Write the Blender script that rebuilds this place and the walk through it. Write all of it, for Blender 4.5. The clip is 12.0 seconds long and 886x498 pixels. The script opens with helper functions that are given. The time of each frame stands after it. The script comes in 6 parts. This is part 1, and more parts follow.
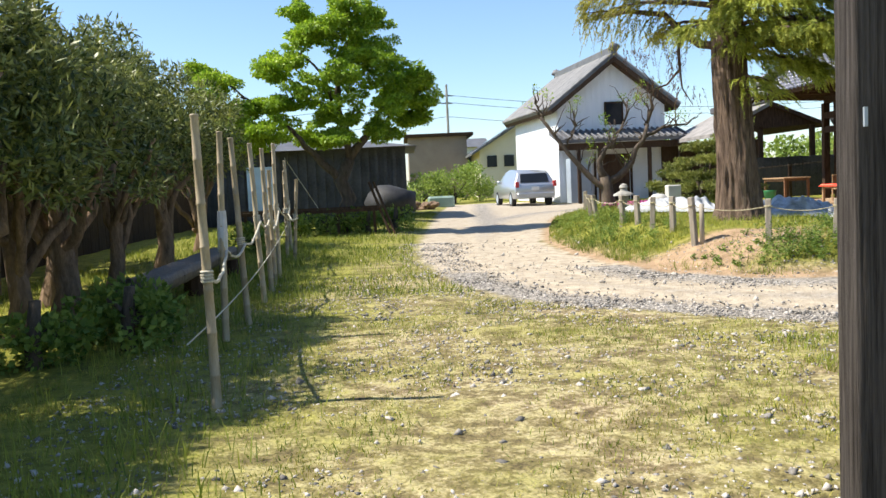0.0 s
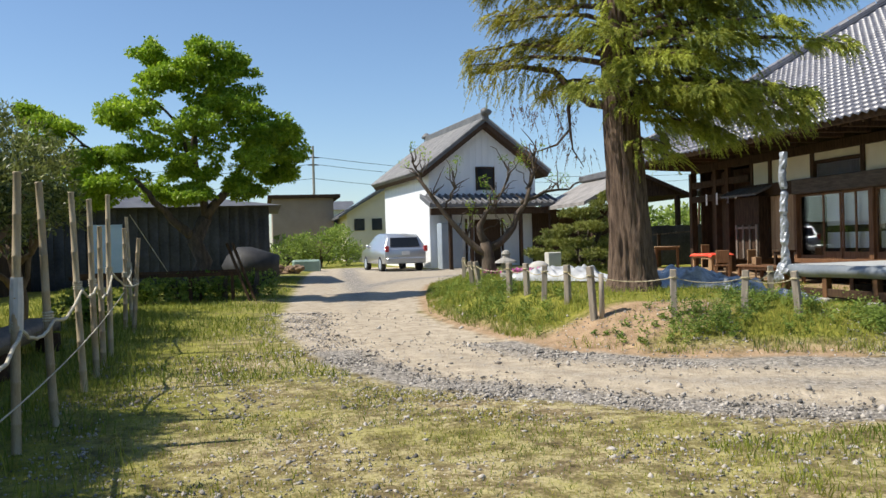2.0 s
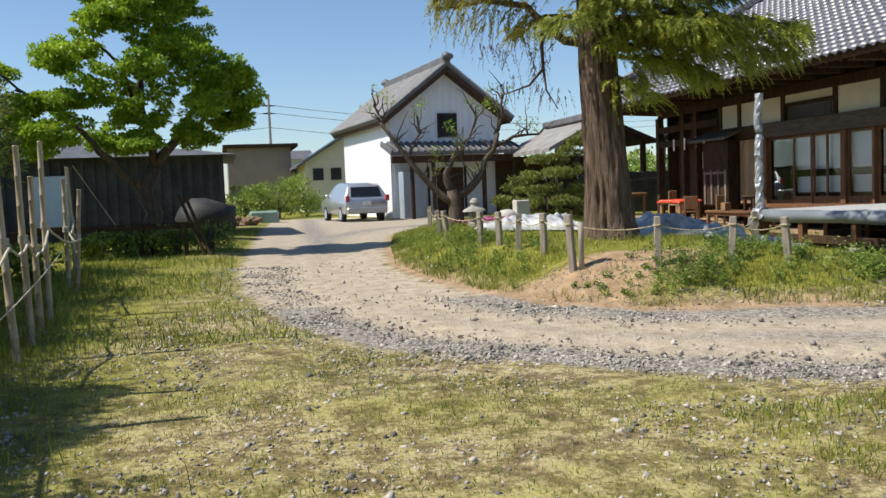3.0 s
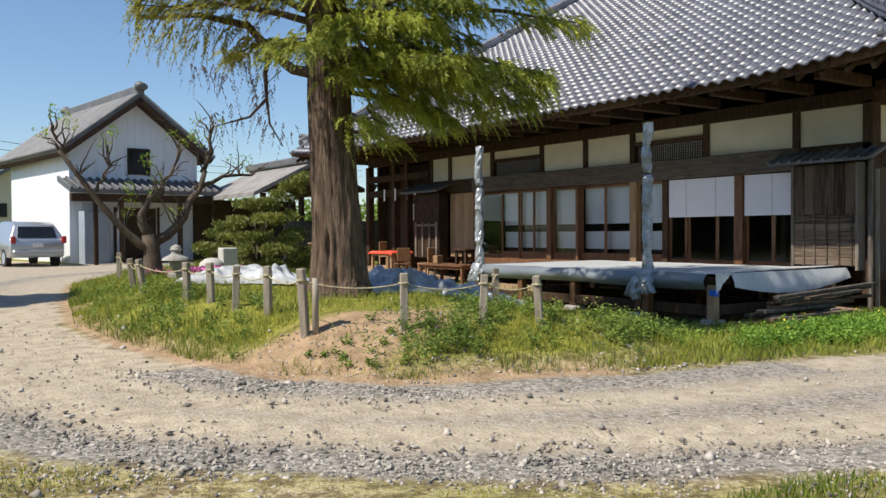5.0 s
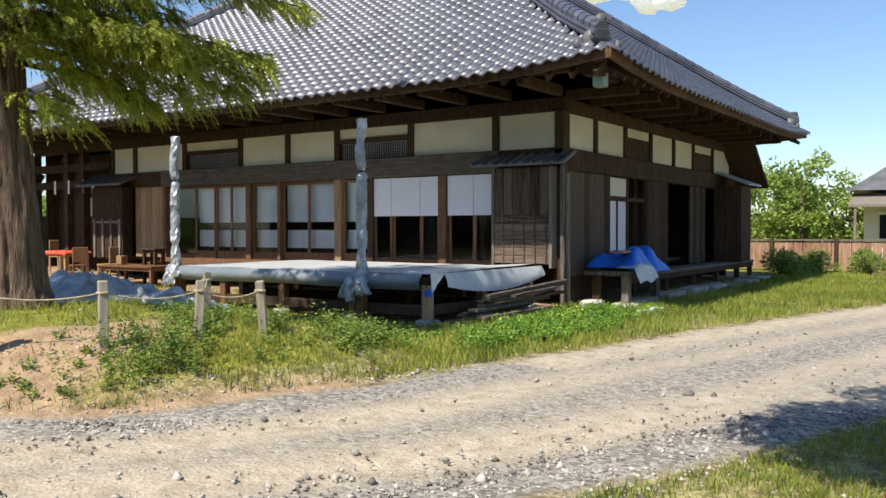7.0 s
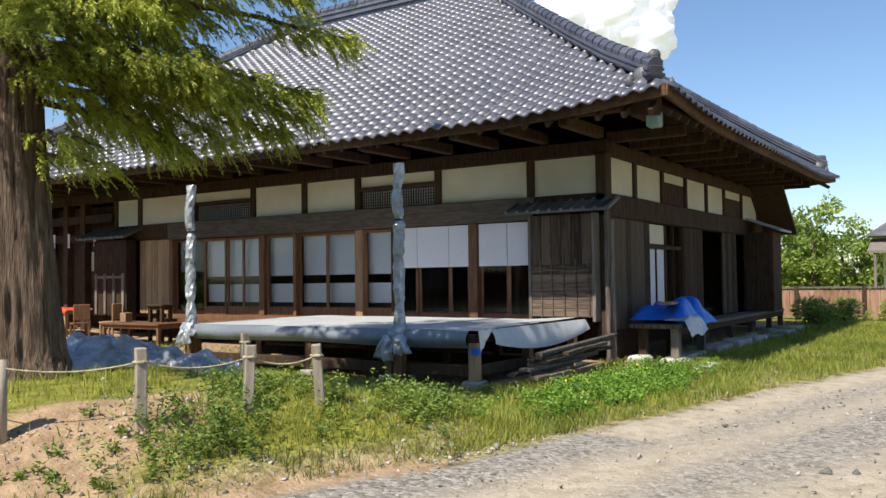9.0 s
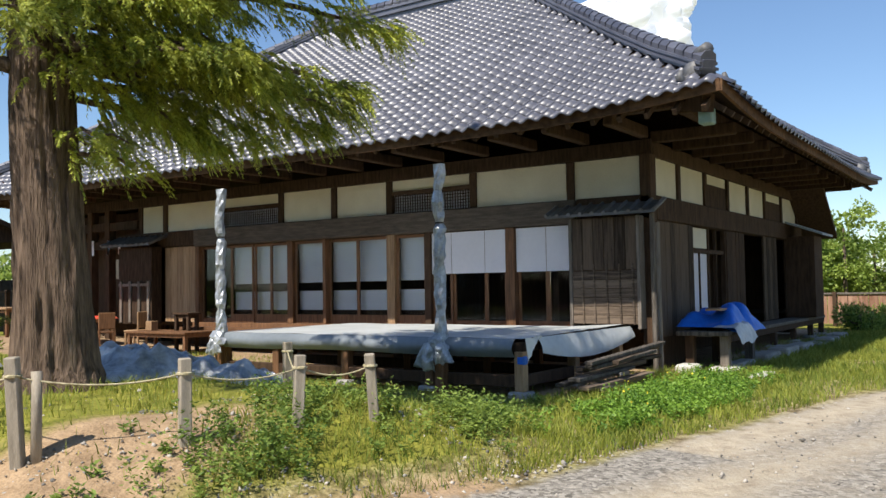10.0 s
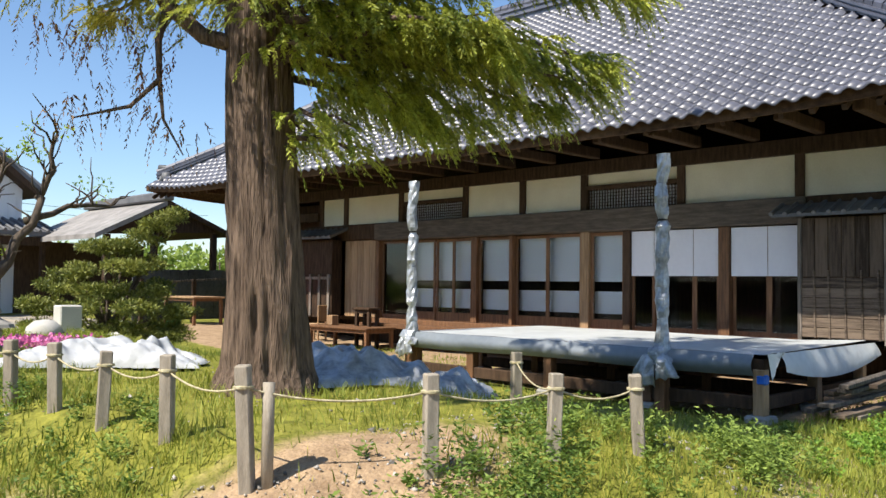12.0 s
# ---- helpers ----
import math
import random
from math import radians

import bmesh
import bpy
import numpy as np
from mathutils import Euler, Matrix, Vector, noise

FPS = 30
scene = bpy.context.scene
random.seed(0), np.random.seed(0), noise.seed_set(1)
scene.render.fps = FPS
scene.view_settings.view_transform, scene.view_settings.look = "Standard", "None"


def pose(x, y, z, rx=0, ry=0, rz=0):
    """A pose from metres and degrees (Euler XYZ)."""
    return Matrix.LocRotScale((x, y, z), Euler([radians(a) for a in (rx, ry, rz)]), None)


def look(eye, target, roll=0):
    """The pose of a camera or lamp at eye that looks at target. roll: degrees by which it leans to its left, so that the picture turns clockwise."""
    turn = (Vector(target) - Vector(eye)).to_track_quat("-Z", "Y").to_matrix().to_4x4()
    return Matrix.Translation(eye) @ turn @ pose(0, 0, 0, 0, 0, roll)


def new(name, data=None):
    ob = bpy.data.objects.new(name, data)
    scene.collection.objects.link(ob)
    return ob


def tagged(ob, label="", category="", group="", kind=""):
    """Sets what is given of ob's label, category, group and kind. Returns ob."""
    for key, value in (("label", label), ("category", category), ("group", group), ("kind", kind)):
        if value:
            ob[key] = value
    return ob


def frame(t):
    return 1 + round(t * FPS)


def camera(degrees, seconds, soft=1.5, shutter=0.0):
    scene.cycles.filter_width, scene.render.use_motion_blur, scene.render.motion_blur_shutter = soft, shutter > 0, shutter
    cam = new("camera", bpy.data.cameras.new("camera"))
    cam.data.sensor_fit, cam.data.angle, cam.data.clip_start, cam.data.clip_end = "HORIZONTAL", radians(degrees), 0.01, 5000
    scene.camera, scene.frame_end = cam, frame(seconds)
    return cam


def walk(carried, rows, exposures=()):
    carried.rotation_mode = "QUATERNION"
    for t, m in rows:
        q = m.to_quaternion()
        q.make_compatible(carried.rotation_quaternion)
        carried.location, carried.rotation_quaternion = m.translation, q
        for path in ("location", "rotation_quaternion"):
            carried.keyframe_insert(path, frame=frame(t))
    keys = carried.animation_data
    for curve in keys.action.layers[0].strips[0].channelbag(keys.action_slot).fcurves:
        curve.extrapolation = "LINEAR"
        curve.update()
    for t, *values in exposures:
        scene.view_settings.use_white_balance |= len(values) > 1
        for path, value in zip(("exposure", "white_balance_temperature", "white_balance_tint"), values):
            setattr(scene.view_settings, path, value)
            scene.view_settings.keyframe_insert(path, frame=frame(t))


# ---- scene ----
cam = camera(54.8, 12.0)
METRES, EYE, TILT, LEAN, TURN = 8.7, 1.5, 0.0, 0.0, -2.6
ROWS = [
    (0.0, 0.0, 0.0, 0.0, -0.2, -4.28, 2.63),
    (0.5, 0.004, 0.0447, -0.0013, -3.45, -2.68, 3.96),
    (1.0, 0.0019, 0.0948, -0.0008, -3.87, -0.46, 3.3),
    (1.5, 0.0004, 0.1454, 0.0018, -4.85, 0.24, 1.28),
    (2.0, -0.0081, 0.1963, 0.0004, -9.25, -0.32, 1.6),
    (2.5, -0.0078, 0.24, -0.0009, -9.64, -2.79, 2.5),
    (4.5, 0.0063, 0.4541, 0.0001, -28.94, -2.75, -0.16),
    (5.0, 0.0184, 0.4941, 0.0029, -32.22, -1.1, 0.37),
    (5.5, 0.0297, 0.5176, 0.0054, -32.14, 0.08, 0.78),
    (6.0, 0.0347, 0.5349, 0.0034, -39.33, -1.0, 1.06),
    (6.5, 0.034, 0.5653, 0.0072, -51.47, -2.75, 0.02),
    (7.0, 0.0404, 0.5975, 0.007, -53.22, -1.38, 0.1),
    (7.5, 0.0556, 0.6316, 0.0101, -51.15, 0.77, -0.03),
    (9.5, 0.0931, 0.7863, 0.0108, -54.42, 2.16, 0.87),
    (10.0, 0.1082, 0.8207, 0.0077, -52.85, 2.55, 0.96),
    (10.5, 0.1229, 0.8543, 0.0088, -53.23, 1.96, 0.43),
    (11.0, 0.1258, 0.8955, 0.0134, -53.04, 0.87, 1.24),
    (11.5, 0.1379, 0.9358, 0.0117, -49.56, 0.08, 0.45),
    (12.0, 0.1414, 0.9728, 0.015, -42.77, 2.37, -0.69),
]
walk(cam, [(t, pose(0, 0, EYE, TILT, LEAN, TURN) @ pose(METRES * x, METRES * y, METRES * z, 90 + pitch, roll, yaw)) for t, x, y, z, yaw, pitch, roll in ROWS], [(0.0, 0.82), (0.6, 0.6), (1.2, 0.46), (2.5, 0.26), (5.0, 0.24), (6.0, 0.34), (7.0, 0.5), (9.5, 0.42), (11.0, 0.46), (12.0, 0.66)])

# ---- world, sun ----
SUN_FROM = Vector((-1.0, 0.06, 1.28)).normalized()
world = bpy.data.worlds.new("sky")
scene.world = world
world.use_nodes = True
sky = world.node_tree.nodes.new("ShaderNodeTexSky")
sky.sky_type, sky.sun_disc = "NISHITA", False
sky.sun_elevation = math.asin(SUN_FROM.z)
sky.sun_rotation = math.atan2(SUN_FROM.x, SUN_FROM.y)
sky.air_density, sky.dust_density, sky.ozone_density = 1.0, 0.3, 5.0
world.node_tree.links.new(sky.outputs[0], world.node_tree.nodes["Background"].inputs[0])
world.node_tree.nodes["Background"].inputs[1].default_value = 0.115
sun = new("sun", bpy.data.lights.new("sun", "SUN"))
sun.data.energy, sun.data.angle, sun.data.color = 5.0, radians(0.55), (1.0, 0.93, 0.82)
sun.matrix_world = look(SUN_FROM * 60, (0, 0, 0))


# ---- materials ----
def material(name, a, b=None, rough=0.8, metal=0.0, scale=4.0, fine=40.0, bump=0.3, stretch=(1, 1, 1), island=0.0, per_object=0.0,
             thin=0.0, coat=0.0, distance=0.01, spec=0.5):
    """A two-scale procedural surface: broad patches from a to b, fine grain, and relief."""
    m = bpy.data.materials.new(name)
    m.use_nodes = True
    nt = m.node_tree
    n, link = nt.nodes, nt.links.new
    p = n["Principled BSDF"]
    b = b or tuple(c * 0.75 for c in a)
    tc, mp = n.new("ShaderNodeTexCoord"), n.new("ShaderNodeMapping")
    link(tc.outputs["Object"], mp.inputs[0])
    mp.inputs["Scale"].default_value = stretch
    n1, n2 = n.new("ShaderNodeTexNoise"), n.new("ShaderNodeTexNoise")
    for node, s, det in ((n1, scale, 5), (n2, fine, 4)):
        link(mp.outputs[0], node.inputs["Vector"])
        node.inputs["Scale"].default_value, node.inputs["Detail"].default_value = s, det
    add = n.new("ShaderNodeMath")
    add.operation = "MULTIPLY_ADD"
    link(n2.outputs[0], add.inputs[0])
    add.inputs[1].default_value = 0.5
    link(n1.outputs[0], add.inputs[2])
    fac = add.outputs[0]
    for amount, node, socket in ((island, "ShaderNodeNewGeometry", "Random Per Island"), (per_object, "ShaderNodeObjectInfo", "Random")):
        if amount:
            r, ma = n.new(node), n.new("ShaderNodeMath")
            ma.operation = "MULTIPLY_ADD"
            link(r.outputs[socket], ma.inputs[0])
            ma.inputs[1].default_value = amount
            link(fac, ma.inputs[2])
            sub = n.new("ShaderNodeMath")
            sub.operation = "SUBTRACT"
            link(ma.outputs[0], sub.inputs[0])
            sub.inputs[1].default_value = amount / 2
            fac = sub.outputs[0]
    ramp = n.new("ShaderNodeValToRGB")
    ramp.color_ramp.elements[0].position, ramp.color_ramp.elements[1].position = 0.48, 1.02
    ramp.color_ramp.elements[0].color, ramp.color_ramp.elements[1].color = (*a, 1), (*b, 1)
    link(fac, ramp.inputs[0])
    link(ramp.outputs[0], p.inputs["Base Color"])
    p.inputs["Roughness"].default_value, p.inputs["Metallic"].default_value = rough, metal
    p.inputs["Coat Weight"].default_value = coat
    p.inputs["Specular IOR Level"].default_value = spec
    if bump:
        bm = n.new("ShaderNodeBump")
        bm.inputs["Strength"].default_value, bm.inputs["Distance"].default_value = bump, distance
        link(add.outputs[0], bm.inputs["Height"])
        link(bm.outputs[0], p.inputs["Normal"])
    if thin:
        tr, mix = n.new("ShaderNodeBsdfTranslucent"), n.new("ShaderNodeMixShader")
        link(ramp.outputs[0], tr.inputs[0])
        mix.inputs[0].default_value = thin
        link(p.outputs[0], mix.inputs[1])
        link(tr.outputs[0], mix.inputs[2])
        link(mix.outputs[0], n["Material Output"].inputs[0])
    return m


def glass(name, tint=(0.93, 0.95, 0.95)):
    m = bpy.data.materials.new(name)
    m.use_nodes = True
    nt = m.node_tree
    n, link = nt.nodes, nt.links.new
    tr, gl, mix, fr = (n.new("ShaderNode" + k) for k in ("BsdfTransparent", "BsdfGlossy", "MixShader", "Fresnel"))
    tr.inputs[0].default_value = (*tint, 1)
    gl.inputs["Roughness"].default_value = 0.02
    fr.inputs[0].default_value = 1.22
    link(fr.outputs[0], mix.inputs[0])
    link(tr.outputs[0], mix.inputs[1])
    link(gl.outputs[0], mix.inputs[2])
    link(mix.outputs[0], n["Material Output"].inputs[0])
    return m


def ground_material():
    """Gravel road, lawn, bare soil: the plan's masks in the sheet's attributes, broken up by noise."""
    m = bpy.data.materials.new("yard_ground")
    m.use_nodes = True
    nt = m.node_tree
    n, link = nt.nodes, nt.links.new
    p = n["Principled BSDF"]
    tc = n.new("ShaderNodeTexCoord")

    def noise_at(scale, detail=6, rough=0.6):
        node = n.new("ShaderNodeTexNoise")
        node.inputs["Scale"].default_value, node.inputs["Detail"].default_value, node.inputs["Roughness"].default_value = scale, detail, rough
        link(tc.outputs["Object"], node.inputs["Vector"])
        return node.outputs[0]

    def ramp(fac, *stops):
        node = n.new("ShaderNodeValToRGB")
        while len(node.color_ramp.elements) < len(stops):
            node.color_ramp.elements.new(0.5)
        for e, (pos, c) in zip(node.color_ramp.elements, stops):
            e.position, e.color = pos, (*c, 1)
        link(fac, node.inputs[0])
        return node.outputs[0]

    def math_node(op, x, y, z=None):
        node = n.new("ShaderNodeMath")
        node.operation = op
        for i, v in enumerate((x, y, z)):
            if v is None:
                continue
            if isinstance(v, (int, float)):
                node.inputs[i].default_value = v
            else:
                link(v, node.inputs[i])
        return node.outputs[0]

    def attribute(name):
        node = n.new("ShaderNodeAttribute")
        node.attribute_name = name
        return node.outputs["Fac"]

    def mix(fac, x, y):
        node = n.new("ShaderNodeMix")
        node.data_type = "RGBA"
        link(fac, node.inputs[0])
        link(x, node.inputs[6])
        link(y, node.inputs[7])
        return node.outputs[2]

    vor = n.new("ShaderNodeTexVoronoi")
    vor.inputs["Scale"].default_value = 26
    link(tc.outputs["Object"], vor.inputs["Vector"])
    patch, mid, grit = noise_at(0.7, 5), noise_at(5, 6), noise_at(60, 3)
    pebble = noise_at(22, 4, 0.75)
    sand = ramp(math_node("MULTIPLY_ADD", grit, 0.5, mid), (0.45, (0.25, 0.205, 0.15)), (1.0, (0.58, 0.50, 0.38)))
    stone_grey = ramp(vor.outputs["Color"], (0.1, (0.125, 0.113, 0.097)), (0.9, (0.42, 0.385, 0.335)))
    loose = math_node("MULTIPLY_ADD", mid, 0.7, attribute("loose"))
    road = mix(ramp(loose, (0.42, (0, 0, 0)), (0.85, (1, 1, 1))), sand, stone_grey)
    soil = ramp(math_node("MULTIPLY_ADD", grit, 0.6, mid), (0.45, (0.17, 0.11, 0.062)), (1.1, (0.46, 0.325, 0.20)))
    dry = ramp(math_node("MULTIPLY_ADD", pebble, 0.75, mid), (0.58, (0.062, 0.047, 0.025)), (0.84, (0.21, 0.16, 0.085)), (1.12, (0.52, 0.43, 0.28)))
    turf = ramp(math_node("MULTIPLY_ADD", pebble, 0.6, mid), (0.5, (0.06, 0.075, 0.010)), (1.1, (0.30, 0.29, 0.05)))
    lawn = mix(ramp(math_node("MULTIPLY_ADD", mid, 0.55, math_node("MULTIPLY_ADD", patch, 0.7, attribute("green"))), (0.62, (0, 0, 0)), (1.0, (1, 1, 1))), dry, turf)
    land = mix(ramp(math_node("MULTIPLY_ADD", mid, 0.5, attribute("soil")), (0.62, (0, 0, 0)), (0.85, (1, 1, 1))), lawn, soil)
    col = mix(ramp(math_node("MULTIPLY_ADD", mid, 0.6, attribute("road")), (0.70, (0, 0, 0)), (0.92, (1, 1, 1))), land, road)
    link(col, p.inputs["Base Color"])
    p.inputs["Roughness"].default_value = 0.95
    p.inputs["Specular IOR Level"].default_value = 0.2
    b = n.new("ShaderNodeBump")
    b.inputs["Strength"].default_value, b.inputs["Distance"].default_value = 0.7, 0.03
    link(math_node("MULTIPLY_ADD", vor.outputs["Distance"], -0.5, math_node("MULTIPLY_ADD", grit, 0.5, mid)), b.inputs["Height"])
    link(b.outputs[0], p.inputs["Normal"])
    return m


DARK_WOOD = material("dark_weathered_wood", (0.028, 0.017, 0.0105), (0.088, 0.053, 0.032), 0.85, scale=3, fine=30, stretch=(6, 6, 1), per_object=0.25, spec=0.2)
BEAM_WOOD = material("lintel_wood", (0.05, 0.037, 0.027), (0.14, 0.108, 0.08), 0.75, scale=3, fine=25, stretch=(6, 1, 8), per_object=0.15)
GREY_WOOD = material("grey_weathered_boards", (0.06, 0.052, 0.045), (0.24, 0.205, 0.17), 0.9, spec=0.2, scale=3, fine=30, stretch=(8, 8, 0.8), per_object=0.4)
SIDE_WOOD = material("dark_brown_wall_boards", (0.030, 0.021, 0.015), (0.13, 0.095, 0.068), 0.9, scale=3, fine=28, stretch=(9, 9, 0.7), per_object=0.45, spec=0.2)
EAVE_WOOD = material("reddish_eave_board", (0.05, 0.026, 0.014), (0.16, 0.088, 0.045), 0.85, scale=2, fine=20, stretch=(4, 4, 6), per_object=0.3, spec=0.2)
BROWN_WOOD = material("brown_door_wood", (0.09, 0.045, 0.022), (0.25, 0.125, 0.06), 0.65, spec=0.3, scale=3, fine=30, stretch=(8, 8, 0.8), per_object=0.25)
TAN_WOOD = material("tan_door_boards", (0.20, 0.115, 0.055), (0.44, 0.28, 0.15), 0.65, scale=2.5, fine=25, stretch=(9, 9, 0.7), per_object=0.25)
STAKE_WOOD = material("sun_bleached_stake", (0.16, 0.135, 0.10), (0.40, 0.35, 0.28), 0.9, scale=5, fine=60, stretch=(4, 4, 0.6), per_object=0.3, bump=0.6)
FENCE_WOOD = material("reddish_fence_boards", (0.20, 0.095, 0.055), (0.42, 0.25, 0.17), 0.85, scale=2, fine=30, stretch=(6, 6, 0.8), per_object=0.35)
PLASTER = material("cream_plaster", (0.70, 0.655, 0.52), (0.58, 0.53, 0.41), 0.9, scale=1.3, fine=45, bump=0.15)
WHITE_WALL = material("white_painted_boards", (0.80, 0.81, 0.82), (0.68, 0.70, 0.72), 0.75, scale=1.2, fine=30, bump=0.1, stretch=(3, 3, 0.6))
PAPER = material("white_paper_screen", (0.83, 0.82, 0.86), (0.76, 0.75, 0.80), 0.85, scale=1.0, fine=12, bump=0.05, thin=0.15)
TILE = material("silver_grey_glazed_tile", (0.058, 0.061, 0.082), (0.125, 0.128, 0.160), 0.36, scale=1.5, fine=14, bump=0.1, per_object=0.3, island=0.3, spec=0.6)
OLD_TILE = material("old_dark_tile", (0.06, 0.062, 0.068), (0.15, 0.15, 0.155), 0.55, scale=2, fine=20, bump=0.2, island=0.3)
STONE = material("grey_granite", (0.20, 0.19, 0.17), (0.42, 0.40, 0.36), 0.9, scale=3, fine=60, bump=0.5)
CONCRETE = material("pale_concrete", (0.42, 0.40, 0.36), (0.60, 0.58, 0.53), 0.9, scale=2, fine=50, bump=0.3)
BARK = material("reddish_grey_bark", (0.032, 0.021, 0.016), (0.26, 0.185, 0.135), 0.95, scale=4.5, fine=16, bump=1.0, stretch=(5, 5, 0.5), distance=0.06, spec=0.2)
DARK_BARK = material("dark_bark", (0.035, 0.027, 0.02), (0.14, 0.105, 0.075), 0.95, scale=6, fine=30, bump=0.8, stretch=(2, 2, 0.6), distance=0.03)
TAN_BARK = material("tan_trunk_bark", (0.09, 0.06, 0.038), (0.30, 0.20, 0.125), 0.95, scale=6, fine=30, bump=0.8, stretch=(2, 2, 0.6), distance=0.03)
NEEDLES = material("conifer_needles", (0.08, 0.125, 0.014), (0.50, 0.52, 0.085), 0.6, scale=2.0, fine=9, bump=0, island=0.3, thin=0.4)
RED_NEEDLES = material("rusty_needles", (0.13, 0.055, 0.03), (0.27, 0.16, 0.07), 0.7, scale=0.8, fine=5, bump=0, island=0.5, thin=0.3)
HEDGE_LEAF = material("dark_hedge_leaves", (0.035, 0.06, 0.011), (0.31, 0.34, 0.085), 0.45, scale=2.0, fine=8, bump=0, island=0.6, thin=0.25)
MAPLE_LEAF = material("fresh_maple_leaves", (0.14, 0.26, 0.014), (0.40, 0.54, 0.04), 0.5, scale=0.7, fine=5, bump=0, island=0.4, thin=0.45)
SHRUB_LEAF = material("glossy_shrub_leaves", (0.07, 0.10, 0.014), (0.30, 0.31, 0.06), 0.55, scale=1.2, fine=6, bump=0, island=0.5, thin=0.2)
WOOD_LEAF = material("spring_wood_leaves", (0.14, 0.22, 0.03), (0.36, 0.45, 0.09), 0.6, scale=0.4, fine=3, bump=0, island=0.5, thin=0.35)
CLOVER = material("clover_leaves", (0.07, 0.17, 0.015), (0.26, 0.42, 0.05), 0.6, scale=2.0, fine=9, bump=0, island=0.4, thin=0.3)
GRASS = material("grass_blades", (0.11, 0.17, 0.018), (0.36, 0.38, 0.06), 0.7, scale=0.5, fine=3, bump=0, island=0.5, thin=0.35)
DRY_GRASS = material("yellowed_grass_blades", (0.22, 0.21, 0.024), (0.52, 0.46, 0.10), 0.7, scale=0.5, fine=3, bump=0, island=0.5, thin=0.3)
WEED = material("weed_leaves", (0.075, 0.145, 0.018), (0.29, 0.38, 0.07), 0.7, scale=0.7, fine=4, bump=0, island=0.5, thin=0.3)
SILVER = material("silver_plastic_sheet", (0.16, 0.18, 0.20), (0.58, 0.60, 0.63), 0.32, metal=0.35, scale=5, fine=22, bump=0.8, distance=0.03)
GREY_SHEET = material("grey_vinyl_sheet", (0.40, 0.42, 0.42), (0.58, 0.60, 0.60), 0.5, scale=1.2, fine=10, bump=0.3, distance=0.02)
WHITE_SHEET = material("white_plastic_sheet", (0.34, 0.355, 0.37), (0.60, 0.61, 0.62), 0.4, scale=2, fine=14, bump=0.4, distance=0.03)
BLUE_SHEET = material("blue_tarpaulin", (0.01, 0.10, 0.55), (0.02, 0.19, 0.75), 0.4, scale=3, fine=20, bump=0.3)
RED_CLOTH = material("red_felt_cloth", (0.62, 0.04, 0.018), (0.74, 0.07, 0.03), 0.9, scale=3, fine=60, bump=0.2)
BAMBOO = material("dry_bamboo", (0.26, 0.20, 0.12), (0.50, 0.42, 0.29), 0.6, scale=3, fine=40, bump=0.3, stretch=(4, 4, 0.6), per_object=0.3)
ROPE = material("pale_rope", (0.42, 0.38, 0.28), (0.66, 0.62, 0.50), 0.9, scale=30, fine=120, bump=0.8)
YELLOW_ROPE = material("yellow_black_rope", (0.26, 0.22, 0.12), (0.58, 0.52, 0.34), 0.85, scale=25, fine=90, bump=0.8)
CAR_PAINT = material("silver_car_paint", (0.50, 0.52, 0.54), (0.54, 0.56, 0.58), 0.28, metal=0.65, scale=1, fine=200, bump=0, coat=0.6)
BLACK = material("black_rubber", (0.012, 0.012, 0.013), (0.03, 0.03, 0.03), 0.7, scale=5, fine=40)
DARK_GLASS = material("dark_glass", (0.012, 0.014, 0.016), (0.02, 0.022, 0.024), 0.06, scale=1, fine=4, bump=0)
TAIL_RED = material("red_lamp_plastic", (0.35, 0.03, 0.03), (0.45, 0.05, 0.05), 0.2, bump=0)
METAL_GREY = material("blue_grey_sheet_metal", (0.28, 0.33, 0.38), (0.38, 0.43, 0.47), 0.55, scale=1.5, fine=20, bump=0.1)
BEIGE = material("beige_siding", (0.60, 0.53, 0.40), (0.70, 0.63, 0.50), 0.85, scale=1, fine=15, bump=0.1)
TAUPE = material("taupe_siding", (0.22, 0.175, 0.145), (0.30, 0.245, 0.205), 0.85, scale=1, fine=15, bump=0.1)
SHED_GREY = material("dark_corrugated_wall", (0.026, 0.027, 0.03), (0.08, 0.08, 0.086), 0.8, scale=1.5, fine=12, bump=0.2)
GREEN_ROOF = material("green_tin_roof", (0.17, 0.25, 0.20), (0.26, 0.35, 0.29), 0.6, scale=1.5, fine=12, bump=0.1)
ORANGE = material("orange_cone_plastic", (0.68, 0.06, 0.02), (0.74, 0.09, 0.035), 0.5, scale=6, fine=50, bump=0.1)
WHITE_PLASTIC = material("white_reflective_band", (0.78, 0.78, 0.76), (0.66, 0.66, 0.64), 0.4, scale=6, fine=50, bump=0.05)
PINK = material("pink_moss_phlox", (0.62, 0.10, 0.36), (0.78, 0.28, 0.55), 0.7, scale=2, fine=20, bump=0, island=0.5, thin=0.2)
YELLOW = material("yellow_dandelion", (0.75, 0.55, 0.02), (0.8, 0.65, 0.05), 0.7, bump=0)
GRAVEL = material("loose_gravel", (0.14, 0.13, 0.115), (0.50, 0.46, 0.41), 0.9, scale=2, fine=60, bump=0.3, island=0.9)
GREEN_BUCKET = material("green_plastic", (0.02, 0.20, 0.07), (0.03, 0.26, 0.10), 0.4, bump=0)
CLOUD = material("cloud_vapour", (0.88, 0.89, 0.92), (0.92, 0.92, 0.94), 1.0, scale=0.01, fine=0.06, bump=0, spec=0.0, thin=0.3)
